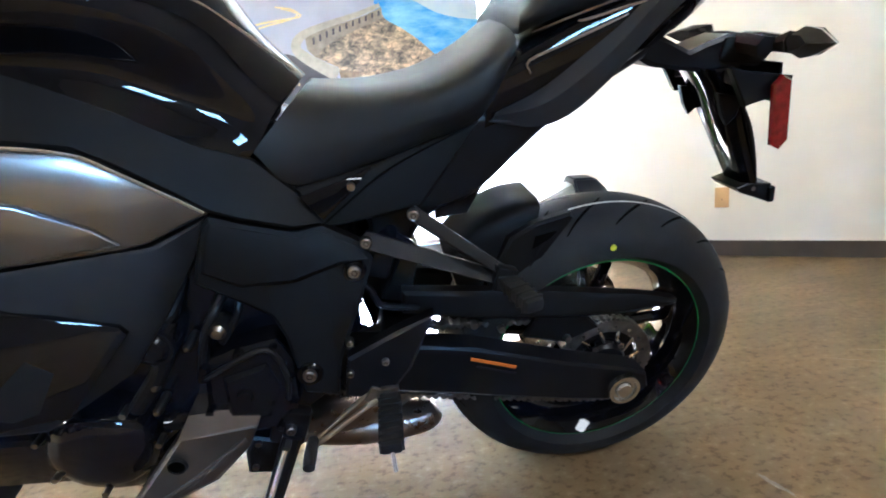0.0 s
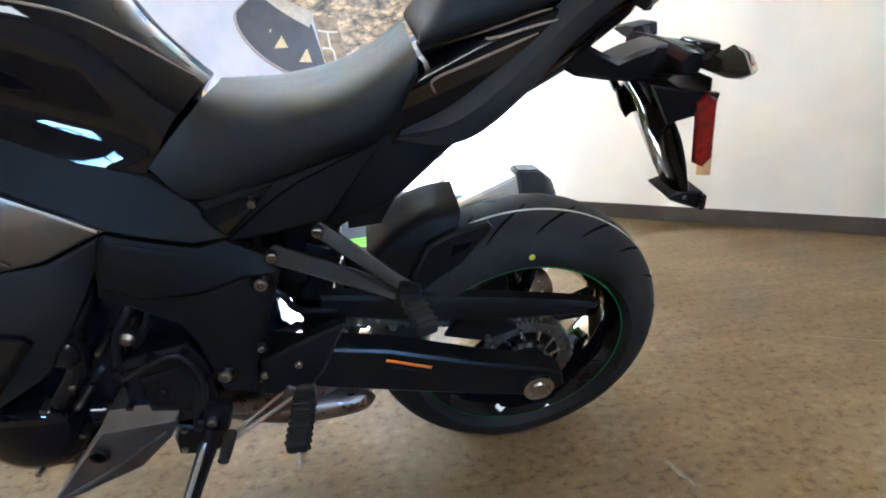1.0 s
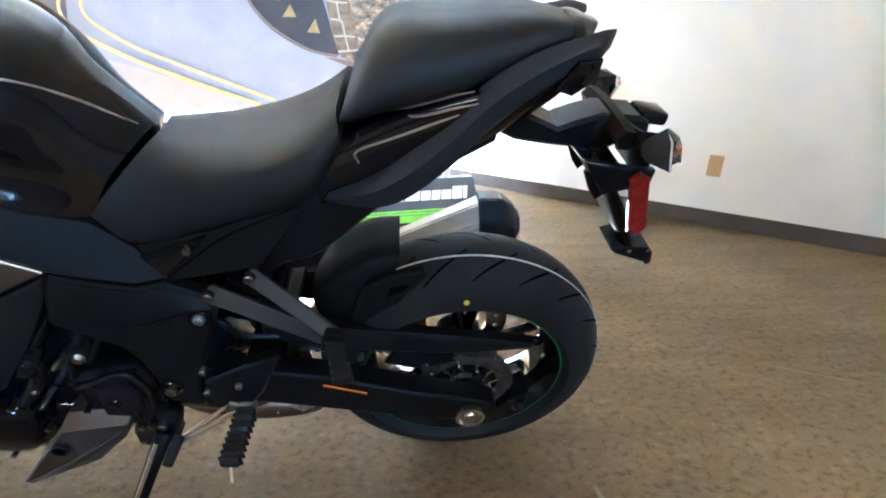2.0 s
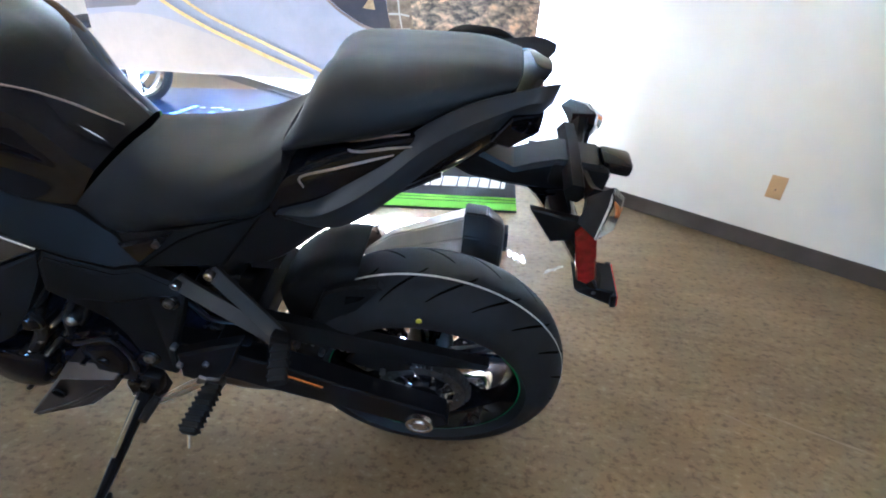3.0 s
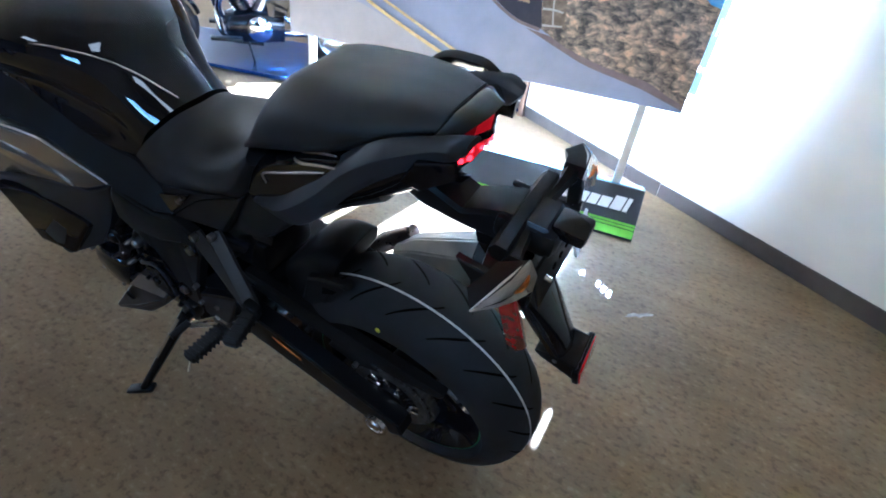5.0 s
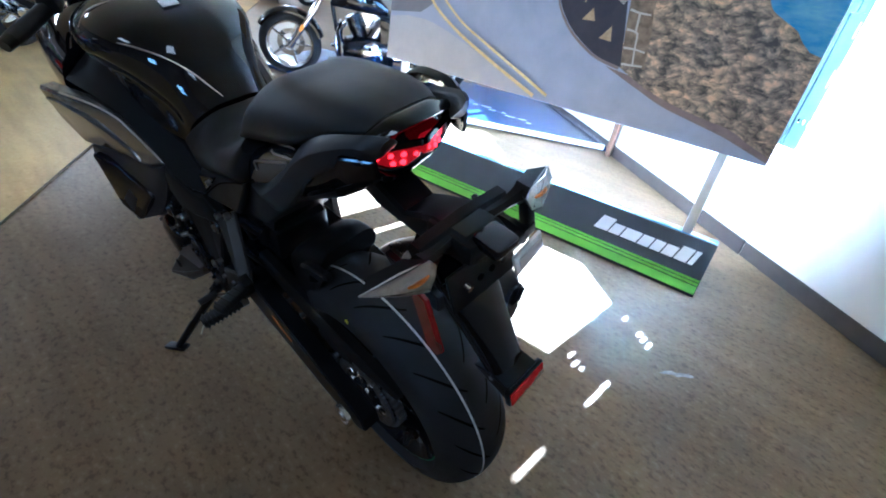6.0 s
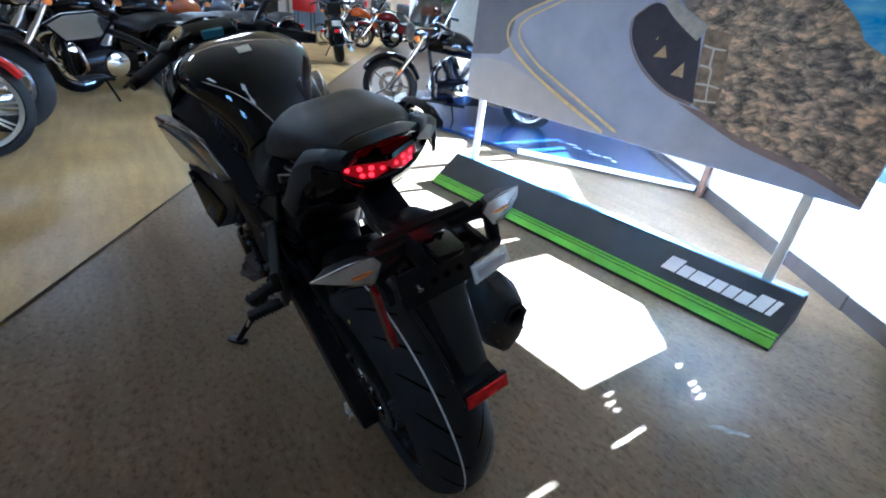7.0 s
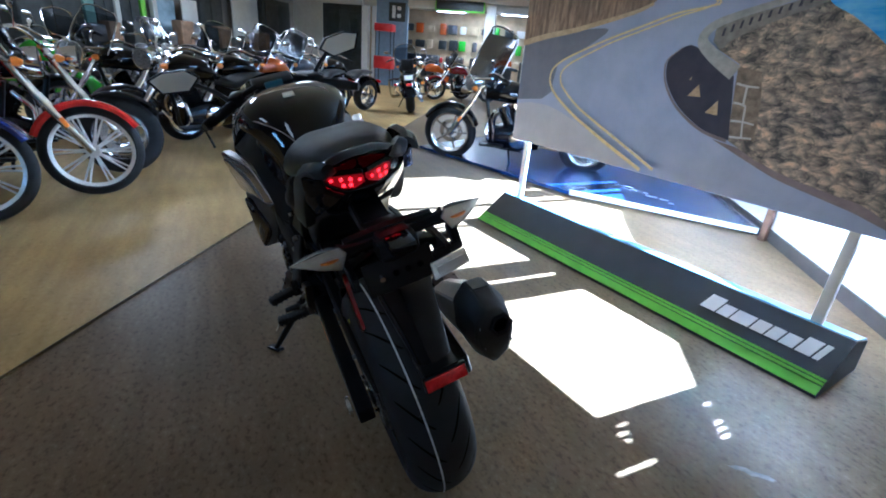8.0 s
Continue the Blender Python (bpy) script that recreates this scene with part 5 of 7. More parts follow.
# the body tapers upwards and rises a little to its flanks; the tail pieces sit higher
RIGID = {"rear_wheel", "front_wheel", "drive_chain", "silencer", "silencer_cap", "silencer_outlet", "cap_screw"}
RAISED = {"plate_lamp": 0.030, "indicator": 0.030, "tag_holder": 0.022, "tag_stub": 0.024, "tag_bracket": 0.024, "tail_lens": 0.016, "clear_wing": 0.016, "tail_trim": 0.016, "tail_fin": 0.016}


def to_stance(ob, m, lift):
    """Moves a part's vertices in the motorcycle's own axes; its parts follow."""
    m = m @ ob.matrix_basis
    back = m.inverted()
    for v in ob.data.vertices:
        q = m @ v.co
        if lift is None:
            a = abs(q.y)
            a -= (0.0419 * q.z - 0.0211) * min(1.0, a / 0.09)
            q = Vector((q.x, math.copysign(a, q.y), q.z + 0.0063 + 0.0419 * q.y * q.y / (abs(q.y) + 0.02)))
        else:
            q = Vector((q.x, 0.965 * q.y, q.z + lift))
        v.co = back @ q
    for c in ob.children:
        to_stance(c, m, lift)


for ob in bike.children:
    kind = ob.name.split(".")[0]
    if kind not in RIGID:
        to_stance(ob, Matrix(), RAISED.get(kind))

# plate bracket, rear flap and reflectors
part("plate_arm", panel([(0.0, -0.030, 0.955), (0.051, -0.030, 0.913), (0.077, -0.030, 0.903), (0.127, -0.030, 0.880), (0.155, -0.030, 0.891), (0.194, -0.030, 0.902), (0.255, -0.030, 0.897), (0.268, -0.030, 0.884), (0.250, -0.030, 0.862), (0.210, -0.030, 0.839), (0.113, -0.030, 0.850), (0.060, -0.030, 0.859), (0.017, -0.030, 0.881), (0.0, -0.030, 0.895)], thick=0.060, edge=0.007), BLACK_METAL, bike, "black plate bracket arm")
part("bracket_hub", block(0.095, 0.084, 0.046, pose(0.226, 0.0, 0.874, 0, 6, 0), 0.014), SATIN, bike, "satin black bracket hub")
part("cross_bar", tube([(0.215, -0.090, 0.884), (0.215, 0.0, 0.889), (0.215, 0.090, 0.884)], 0.017, seg=6, n=2), SATIN, bike)
FLAP = ((0.850, 0.150, 0.200, 0.052), (0.812, 0.182, 0.228, 0.056), (0.778, 0.205, 0.243, 0.056), (0.744, 0.225, 0.263, 0.050), (0.690, 0.258, 0.292, 0.044), (0.640, 0.290, 0.319, 0.038), (0.612, 0.300, 0.336, 0.035))
flap = part("rear_flap", loft([[(a, 0, w), (a, -0.6 * h, w), (a + 0.3 * (b - a), -h, w), (b - 0.008, -h, w), (b, -0.8 * h, w), (b + 0.006, 0, w)] for w, a, b, h in FLAP], nu=3, nv=1), GLOSS_BLACK, bike, "black plastic rear flap")
part("crease", tube([(0.200, -0.058, 0.826), (0.238, -0.058, 0.772), (0.262, -0.052, 0.735), (0.292, -0.043, 0.682), (0.314, -0.036, 0.636)], [0.002, 0.004, 0.005, 0.004, 0.002], seg=6, n=3), SATIN_GREY, flap)
for s in (-1, 1):
    part("flap_tab", panel([(0.176, s * 0.055, 0.812), (0.192, s * 0.056, 0.776), (0.206, s * 0.056, 0.757), (0.220, s * 0.056, 0.770), (0.228, s * 0.055, 0.805)], thick=0.008, edge=0.003, side=s), BLACK_METAL, flap)
    part("reflector_bracket", panel([(0.155, s * 0.098, 0.856), (0.202, s * 0.100, 0.849), (0.268, s * 0.100, 0.840), (0.266, s * 0.100, 0.812), (0.228, s * 0.100, 0.809), (0.196, s * 0.098, 0.795)], thick=0.010, edge=0.003, side=s), BLACK_METAL, bike)
    part("reflector_arm", bar((0.195, s * 0.035, 0.842), (0.205, s * 0.095, 0.830), 0.030, 0.020), BLACK_METAL, bike)
m = Matrix.Translation((0.252, -0.107, 0.784)) @ Euler((0, radians(-13.5), 0)).to_matrix().to_4x4()
ring = [(-0.0155, 0.050), (0.0, 0.062), (0.0155, 0.050), (0.0155, -0.050), (0.0, -0.062), (-0.0155, -0.050)]
part("side_reflector", panel([tuple(m @ Vector((x, -0.006, z))) for x, z in ring], thick=0.006, edge=0.003), RED_DARK, bike, "long red side reflector")
part("reflector_foot", panel([(0.275, -0.036, 0.627), (0.303, -0.036, 0.636), (0.350, -0.036, 0.630), (0.352, -0.036, 0.592), (0.286, -0.036, 0.617)], thick=0.072, edge=0.003), BLACK_METAL, bike)
part("foot_screw", rod((0.312, -0.0385, 0.623), (0.312, -0.034, 0.623), 0.0045, seg=10), DULL_BOLT, bike)
part("reflector_housing", block(0.012, 0.094, 0.033, pose(0.352, 0.003, 0.609, 0, -10, 0), 0.003), BLACK_METAL, bike)
part("rear_reflector", block(0.003, 0.088, 0.027, pose(0.3585, 0.003, 0.6095, 0, -10, 0), 0.001), RED_LENS, bike, "red rear reflector")
part("plate_mount", block(0.006, 0.140, 0.066, pose(0.268, -0.010, 0.826, 0, -12, 0), 0.003), SATIN, bike, "black plate mount")
for v in (-0.02, 0.005, 0.03):
    part("mount_hole", lathe([(-0.001, 0.006), (0.001, 0.006)], 12), GROOVE, bike).matrix_local = pose(0.2735, v, 0.826, 0, 0, 90)
part("flap_screw", rod((0.280, -0.049, 0.826), (0.270, -0.049, 0.828), 0.0055, seg=12), CHROME, bike, "bright screw")

# highlights painted as pale lines on the tail cowl, the subframe bracket and the balance dot on the tyre
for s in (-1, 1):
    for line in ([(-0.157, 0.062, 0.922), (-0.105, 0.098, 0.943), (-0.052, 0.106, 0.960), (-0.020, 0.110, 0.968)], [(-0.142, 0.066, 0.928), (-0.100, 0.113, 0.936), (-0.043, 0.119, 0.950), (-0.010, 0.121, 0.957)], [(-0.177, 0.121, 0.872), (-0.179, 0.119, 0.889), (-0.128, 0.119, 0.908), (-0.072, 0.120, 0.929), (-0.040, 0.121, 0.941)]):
        part("crease_line", tube([(u, s * v, w) for u, v, w in line], [0.0012] + [0.0020] * (len(line) - 2) + [0.0010], seg=6, n=4), EDGE, bike, "painted highlight along the tail cowl crease")
    part("subframe_bracket", panel([(-0.214, s * 0.100, 0.753), (-0.220, s * 0.100, 0.729), (-0.238, s * 0.100, 0.718), (-0.248, s * 0.100, 0.700), (-0.266, s * 0.100, 0.690), (-0.267, s * 0.100, 0.664), (-0.320, s * 0.100, 0.660), (-0.320, s * 0.100, 0.770)], thick=0.006, edge=0.002, side=s), BLACK_METAL, bike, "black subframe bracket")
    part("bracket_bolt", rod((-0.245, s * 0.108, 0.735), (-0.245, s * 0.100, 0.735), 0.006, seg=12), DULL_BOLT, bike)
part("balance_dot", lathe([(-0.0940, 0.0), (-0.0938, 0.0055), (-0.0915, 0.0060)], 12), mat("yellow_dot_paint", (0.75, 0.70, 0.03), 0.5, var=0.05), wheel, "yellow balance dot").location = (-0.006, 0, 0.252)

part("cover_recess", panel([(-0.515, -0.1440, 0.733), (-0.454, -0.1400, 0.750), (-0.412, -0.1370, 0.764), (-0.446, -0.1450, 0.732), (-0.488, -0.1510, 0.698)], thick=0.004, edge=0.001), GLOSS_BLACK, bike, "dark recess under the seat")
part("recess_screw", rod((-0.443, -0.150, 0.742), (-0.443, -0.140, 0.742), 0.0058, seg=14), DULL_BOLT, bike, "bright screw")
part("cover_seam", tube([(-0.489, -0.1525, 0.691), (-0.400, -0.1390, 0.753), (-0.330, -0.1320, 0.784), (-0.268, -0.1300, 0.808)], 0.0016, seg=6, n=4), GROOVE, bike)
mirrored("belly_cowl", [(-1.08, -0.165, 0.40), (-0.96, -0.165, 0.385), (-0.90, -0.165, 0.33), (-0.845, -0.160, 0.275), (-0.840, -0.155, 0.225), (-0.97, -0.155, 0.275), (-1.10, -0.155, 0.295)], GLOSS_BLACK, "black belly cowl", thick=0.02, edge=0.008)
mount = part("stand_mount", panel([(-0.678, -0.178, 0.300), (-0.660, -0.178, 0.335), (-0.600, -0.178, 0.312), (-0.602, -0.178, 0.262), (-0.624, -0.178, 0.238), (-0.684, -0.178, 0.252)], thick=0.035, edge=0.006), BLACK_METAL, bike, "black side stand mount")
for u, w in ((-0.652, 0.322), (-0.612, 0.300), (-0.620, 0.254), (-0.668, 0.268)):
    part("mount_bolt", rod((u, -0.188, w), (u, -0.176, w), 0.0055, seg=10), DULL_BOLT, mount, "bright bolt head")

# the grip beside the passenger seat on the right
part("grab_handle", loft([[(u, v - 0.016, w + 0.004), (u, v - 0.002, w + 0.010), (u, v + 0.016, w - 0.008), (u, v + 0.014, w - 0.022), (u, v - 0.004, w - 0.012)] for u, v, w in ((-0.015, 0.100, 0.990), (-0.002, 0.112, 1.012), (0.025, 0.120, 1.024), (0.060, 0.122, 1.024), (0.086, 0.122, 1.021), (0.108, 0.116, 1.012))], nu=3, nv=2, mirror=False, ring=True), GLOSS_BLACK, bike, "gloss black grab handle")

# ---- poster: a printed board on the stand ----
def print_mat(name, dark, light, scale, stretch=(1, 1, 1), rough=0.35, detail=8.0, kind="noise", third=None):
    m = bpy.data.materials.new(name)
    m.use_nodes = True
    n, l = m.node_tree.nodes, m.node_tree.links
    b = n["Principled BSDF"]
    b.inputs["Roughness"].default_value = rough
    tc, mp, ramp = n.new("ShaderNodeTexCoord"), n.new("ShaderNodeMapping"), n.new("ShaderNodeValToRGB")
    mp.inputs["Scale"].default_value = stretch
    mp.inputs["Rotation"].default_value = (0, 0.5 if kind == "rock" else 0, 0)
    l.new(tc.outputs["Object"], mp.inputs["Vector"])
    nz = n.new("ShaderNodeTexNoise")
    nz.inputs["Scale"].default_value, nz.inputs["Detail"].default_value, nz.inputs["Roughness"].default_value = scale, detail, 0.75 if kind == "rock" else 0.65
    nz.inputs["Distortion"].default_value = 0.8 if kind == "rock" else 0.2
    l.new(mp.outputs[0], nz.inputs["Vector"])
    src = nz.outputs["Fac"]
    if kind == "rock":
        vo = n.new("ShaderNodeTexVoronoi")
        vo.inputs["Scale"].default_value = scale * 2.2
        warp = n.new("ShaderNodeMix")
        warp.data_type, warp.blend_type = "RGBA", "ADD"
        warp.inputs[0].default_value = 0.12
        l.new(mp.outputs[0], warp.inputs[6])
        l.new(nz.outputs["Color"], warp.inputs[7])
        l.new(warp.outputs[2], vo.inputs["Vector"])
        grey = n.new("ShaderNodeSeparateColor")
        l.new(vo.outputs["Color"], grey.inputs[0])
        cell = n.new("ShaderNodeMix")  # rounded stones, dark in the gaps
        cell.inputs[0].default_value = 0.5
        gap = n.new("ShaderNodeMapRange")
        gap.inputs[1].default_value, gap.inputs[2].default_value, gap.inputs[3].default_value, gap.inputs[4].default_value = 0.15, 0.75, 0.85, 0.1
        l.new(vo.outputs["Distance"], gap.inputs[0])
        l.new(gap.outputs[0], cell.inputs[2])
        l.new(grey.outputs[0], cell.inputs[3])
        mixv = n.new("ShaderNodeMix")
        mixv.inputs[0].default_value = 0.22
        l.new(nz.outputs["Fac"], mixv.inputs[2])
        l.new(cell.outputs[0], mixv.inputs[3])
        src = mixv.outputs[0]
    e = ramp.color_ramp.elements
    e[0].position, e[0].color, e[1].position, e[1].color = (0.39 if kind == "rock" else 0.33), (*dark, 1), (0.63 if kind == "rock" else 0.66), (*light, 1)
    if third:
        c = e.new(0.5)
        c.color = (*third, 1)
    l.new(src, ramp.inputs[0])
    l.new(ramp.outputs[0], b.inputs["Base Color"])
    return m


P_ROAD = print_mat("printed_asphalt", (0.37, 0.42, 0.62), (0.45, 0.50, 0.70), 5)
P_SHOULDER = print_mat("printed_pale_asphalt", (0.47, 0.49, 0.60), (0.54, 0.55, 0.65), 9)
P_DARKROAD = print_mat("printed_shaded_asphalt", (0.19, 0.20, 0.27), (0.24, 0.25, 0.32), 6)
P_SHADOW = print_mat("printed_deep_shade", (0.045, 0.045, 0.075), (0.07, 0.07, 0.10), 8)
P_ROCK = print_mat("printed_rock_slope", (0.075, 0.072, 0.08), (0.86, 0.64, 0.44), 12, (1, 1, 1.7), kind="rock", third=(0.33, 0.28, 0.23), detail=14.0)
P_WALLTOP = print_mat("printed_pale_wall", (0.33, 0.33, 0.34), (0.50, 0.50, 0.50), 20)
P_STONE = print_mat("printed_stone", (0.13, 0.105, 0.085), (0.36, 0.29, 0.22), 22)
P_MORTAR = print_mat("printed_mortar", (0.55, 0.54, 0.53), (0.68, 0.67, 0.65), 30)
P_HILL = print_mat("printed_cliff", (0.10, 0.075, 0.06), (0.44, 0.32, 0.22), 12, (3.0, 1, 0.5), third=(0.25, 0.18, 0.125))
P_GRASS = print_mat("printed_dry_grass", (0.42, 0.32, 0.19), (0.62, 0.50, 0.32), 25)
P_SEA = print_mat("printed_sea", (0.03, 0.30, 0.92), (0.30, 0.65, 0.98), 7, (0.8, 1, 2.5))
P_YELLOW = print_mat("printed_yellow_line", (0.70, 0.56, 0.26), (0.86, 0.72, 0.40), 30)
P_HAZE = print_mat("printed_pale_sky", (0.45, 0.62, 0.86), (0.62, 0.74, 0.90), 4)
P_WALLSIDE = print_mat("printed_shaded_wall", (0.20, 0.185, 0.17), (0.34, 0.32, 0.29), 26)
P_RED = print_mat("printed_red_edge", (0.22, 0.18, 0.20), (0.32, 0.26, 0.27), 12)

poster = thing("poster_board", "large printed board of a winding coast road", "poster", STAND)
PW, PB, PT = 2.355, 0.642, 1.95  # its width, lower and upper edge
part("board", block(PW, 0.028, PT - PB, pose(-PW / 2, 0.014, (PB + PT) / 2), 0.003), WHITE, poster, "white board")
layer = 0


def printed(name, pts, material, label=""):
    """A flat patch of the print; later patches lie on top."""
    global layer
    layer += 1
    bm = bmesh.new()
    y = -0.0012 - 0.0004 * layer
    f = bm.faces.new([bm.verts.new((x, y, z)) for x, z in pts])
    bmesh.ops.triangulate(bm, faces=[f])
    return part(name, bm, material, poster, label, smooth=False)


def curve2(pts, n=8):
    return [tuple(q) for q in spline(pts, n)]


def ribbon(name, pts, w0, w1, material, label="", n=8):
    """A line of the print that widens from w0 to w1."""
    global layer
    layer += 1
    y = -0.0012 - 0.0004 * layer
    line = np.array(spline(pts, n))
    d = np.gradient(line, axis=0)
    d /= np.linalg.norm(d, axis=1)[:, None]
    nrm = np.column_stack([-d[:, 1], d[:, 0]])
    w = np.linspace(w0, w1, len(line))[:, None] / 2
    bm = bmesh.new()
    left = [bm.verts.new((x, y, z)) for x, z in line + nrm * w]
    right = [bm.verts.new((x, y, z)) for x, z in line - nrm * w]
    for k in range(len(line) - 1):
        bm.faces.new((left[k], left[k + 1], right[k + 1], right[k]))
    return part(name, bm, material, poster, label, smooth=False)


X0, Z0 = -PW + 0.003, PB + 0.002
printed("picture_road", [(X0, Z0), (-0.002, Z0), (-0.002, PT - 0.002), (X0, PT - 0.002)], P_ROAD, "printed grey road")
printed("picture_verge", [(X0, 0.90)] + curve2([(-2.20, 0.925), (-1.97, 0.91), (-1.56, 0.785), (-1.36, 0.71), (-1.23, 0.66)]) + [(-1.20, Z0), (X0, Z0)], P_SHOULDER, "printed pale verge")
printed("picture_shaded_road", [(X0, 1.31)] + curve2([(-2.13, 1.357), (-1.89, 1.392), (-1.64, 1.40), (-1.78, 1.30), (-1.93, 1.225), (-2.02, 1.165), (-2.05, 1.09), (-2.01, 1.03), (-2.10, 0.96)]) + [(X0, 0.93)], P_DARKROAD)
printed("picture_lower_edge", curve2([(-0.86, 0.90), (-0.66, 0.825), (-0.50, 0.772), (-0.30, 0.738), (-0.10, 0.685), (-0.003, 0.655)]) + [(-0.003, 0.76), (-0.2, 0.80), (-0.5, 0.85)], P_RED)
printed("picture_sea", [(-0.60, 1.45), (-0.40, 1.36), (-0.13, 1.17), (-0.003, 1.09), (-0.003, PT - 0.002), (-0.60, PT - 0.002)], P_SEA, "printed blue sea")
printed("picture_haze", curve2([(-0.56, 1.62), (-0.40, 1.60), (-0.25, 1.53), (-0.12, 1.50)]) + [(-0.003, 1.49), (-0.003, PT - 0.002), (-0.56, PT - 0.002)], P_HAZE, "printed pale sky over the sea")
printed("picture_rock_slope", [(-0.83, 1.25), (-0.80, 1.0), (-0.79, 0.91)] + curve2([(-0.64, 0.842), (-0.47, 0.797), (-0.31, 0.770), (-0.20, 0.755), (-0.10, 0.715), (-0.003, 0.68)]) + [(-0.003, 1.112)] + curve2([(-0.05, 1.124), (-0.092, 1.157), (-0.126, 1.192), (-0.187, 1.222), (-0.244, 1.255), (-0.285, 1.31), (-0.37, 1.385), (-0.46, 1.448), (-0.551, 1.50), (-0.565, 1.56)]) + [(-0.68, 1.50), (-0.86, 1.44), (-0.98, 1.40), (-0.98, 1.34), (-0.95, 1.31)], P_ROCK, "printed brown rock slope")
printed("picture_shade", curve2([(-1.04, 1.31), (-1.10, 1.328), (-1.15, 1.306), (-1.20, 1.258), (-1.203, 1.202), (-1.175, 1.133), (-1.108, 1.053), (-1.026, 0.992), (-0.917, 0.937), (-0.783, 0.908)]) + [(-0.785, 0.925), (-0.813, 1.061), (-0.845, 1.20), (-0.93, 1.24)], P_SHADOW, "printed dark shade")
ribbon("picture_red_edge", [(-1.14, 1.315), (-1.206, 1.255), (-1.21, 1.20), (-1.18, 1.125), (-1.113, 1.045), (-1.03, 0.984), (-0.92, 0.930), (-0.79, 0.903)], 0.006, 0.016, P_RED)
for pts in ([(-1.048, 1.088), (-0.978, 1.090), (-1.002, 1.148)], [(-0.933, 1.019), (-0.868, 1.014), (-0.884, 1.084)], [(-1.060, 1.165), (-1.048, 1.166), (-1.050, 1.182)]):
    printed("picture_gap", pts, P_GRASS)
printed("picture_pillar", [(-0.836, 1.242), (-0.725, 1.225), (-0.690, 1.10), (-0.666, 0.926), (-0.782, 0.919), (-0.810, 1.06)], P_STONE, "printed stone wall end")
for line in ([(-0.770, 1.160), (-0.762, 1.080), (-0.750, 1.068), (-0.741, 1.002), (-0.726, 0.930)], [(-0.820, 1.168), (-0.775, 1.160), (-0.716, 1.158)], [(-0.808, 1.082), (-0.780, 1.080), (-0.756, 1.074)], [(-0.796, 1.000), (-0.740, 1.002), (-0.688, 0.996)], [(-0.782, 0.926), (-0.726, 0.930), (-0.680, 0.934)]):
    ribbon("picture_mortar", line, 0.011, 0.008, P_MORTAR, n=4)
printed("picture_wall_side", curve2([(-0.99, 1.41), (-0.963, 1.423), (-0.864, 1.456), (-0.675, 1.511), (-0.571, 1.556)]) + curve2([(-0.565, 1.50), (-0.68, 1.455), (-0.80, 1.405), (-0.90, 1.352), (-0.94, 1.315), (-0.985, 1.345)]), P_WALLSIDE)
ribbon("picture_wall_top", [(-0.572, 1.568), (-0.705, 1.519), (-0.878, 1.467), (-0.981, 1.429), (-1.032, 1.390), (-1.040, 1.345), (-1.000, 1.306), (-0.925, 1.258), (-0.842, 1.212)], 0.020, 0.070, P_WALLTOP, "printed pale parapet")
for k in range(11):
    f = k / 10
    x, z = -0.955 + 0.365 * f, 1.392 + 0.137 * f ** 0.9
    printed("picture_notch", [(x, z - 0.022 + 0.004 * f), (x + 0.012, z - 0.020 + 0.004 * f), (x + 0.014, z + 0.016 - 0.006 * f), (x + 0.003, z + 0.012 - 0.006 * f)], P_SHADOW)
printed("picture_cliff", [(X0, 1.315)] + curve2([(-2.13, 1.360), (-1.89, 1.396), (-1.64, 1.448), (-1.457, 1.490), (-1.36, 1.528), (-1.30, 1.60)]) + [(-1.34, PT - 0.002), (X0, PT - 0.002)], P_HILL, "printed brown cliff")
ribbon("picture_grass", [(X0, 1.312), (-2.13, 1.357), (-1.89, 1.394), (-1.64, 1.446), (-1.457, 1.488), (-1.36, 1.524)], 0.040, 0.016, P_GRASS)
LINE_OUT = [(-1.12, 1.556), (-1.04, 1.545), (-0.998, 1.514), (-1.05, 1.500), (-1.216, 1.473), (-1.401, 1.415), (-1.613, 1.347), (-1.813, 1.273), (-1.944, 1.217), (-2.024, 1.160), (-2.040, 1.094), (-2.004, 1.032), (-1.920, 0.968), (-1.762, 0.883), (-1.603, 0.815), (-1.454, 0.755), (-1.315, 0.702), (-1.21, 0.662)]
LINE_IN = [(-1.09, 1.548), (-1.035, 1.534), (-1.015, 1.516), (-1.06, 1.494), (-1.183, 1.463), (-1.363, 1.404), (-1.588, 1.329), (-1.762, 1.255), (-1.880, 1.200), (-1.942, 1.144), (-1.937, 1.085), (-1.883, 1.029), (-1.753, 0.945), (-1.596, 0.876), (-1.427, 0.806), (-1.290, 0.750), (-1.13, 0.682)]
ribbon("picture_line", LINE_OUT, 0.006, 0.021, P_YELLOW, "printed yellow road line")
ribbon("picture_line", LINE_IN, 0.005, 0.017, P_YELLOW)

# ---- ground outside ----
tagged(part("ground", block(160, 160, 0.1, ROOM @ pose(-6, 0, -0.15)), mat("pale_concrete", (0.42, 0.41, 0.39), 0.8, var=0.12, scale=1.5), smooth=False), "pale concrete ground outside the windows", "ground", kind="structure")

# unseen wall added outside to keep bright low sky off the floor
tagged(part("backdrop", block(60, 0.3, 4.6, ROOM @ pose(-6, 14.0, 2.2)), mat("low_sky_blocker", (0.30, 0.29, 0.28), 0.9, var=0.15, scale=0.8), smooth=False), "plain unseen wall added outside to block the low sky", "backdrop", kind="structure")

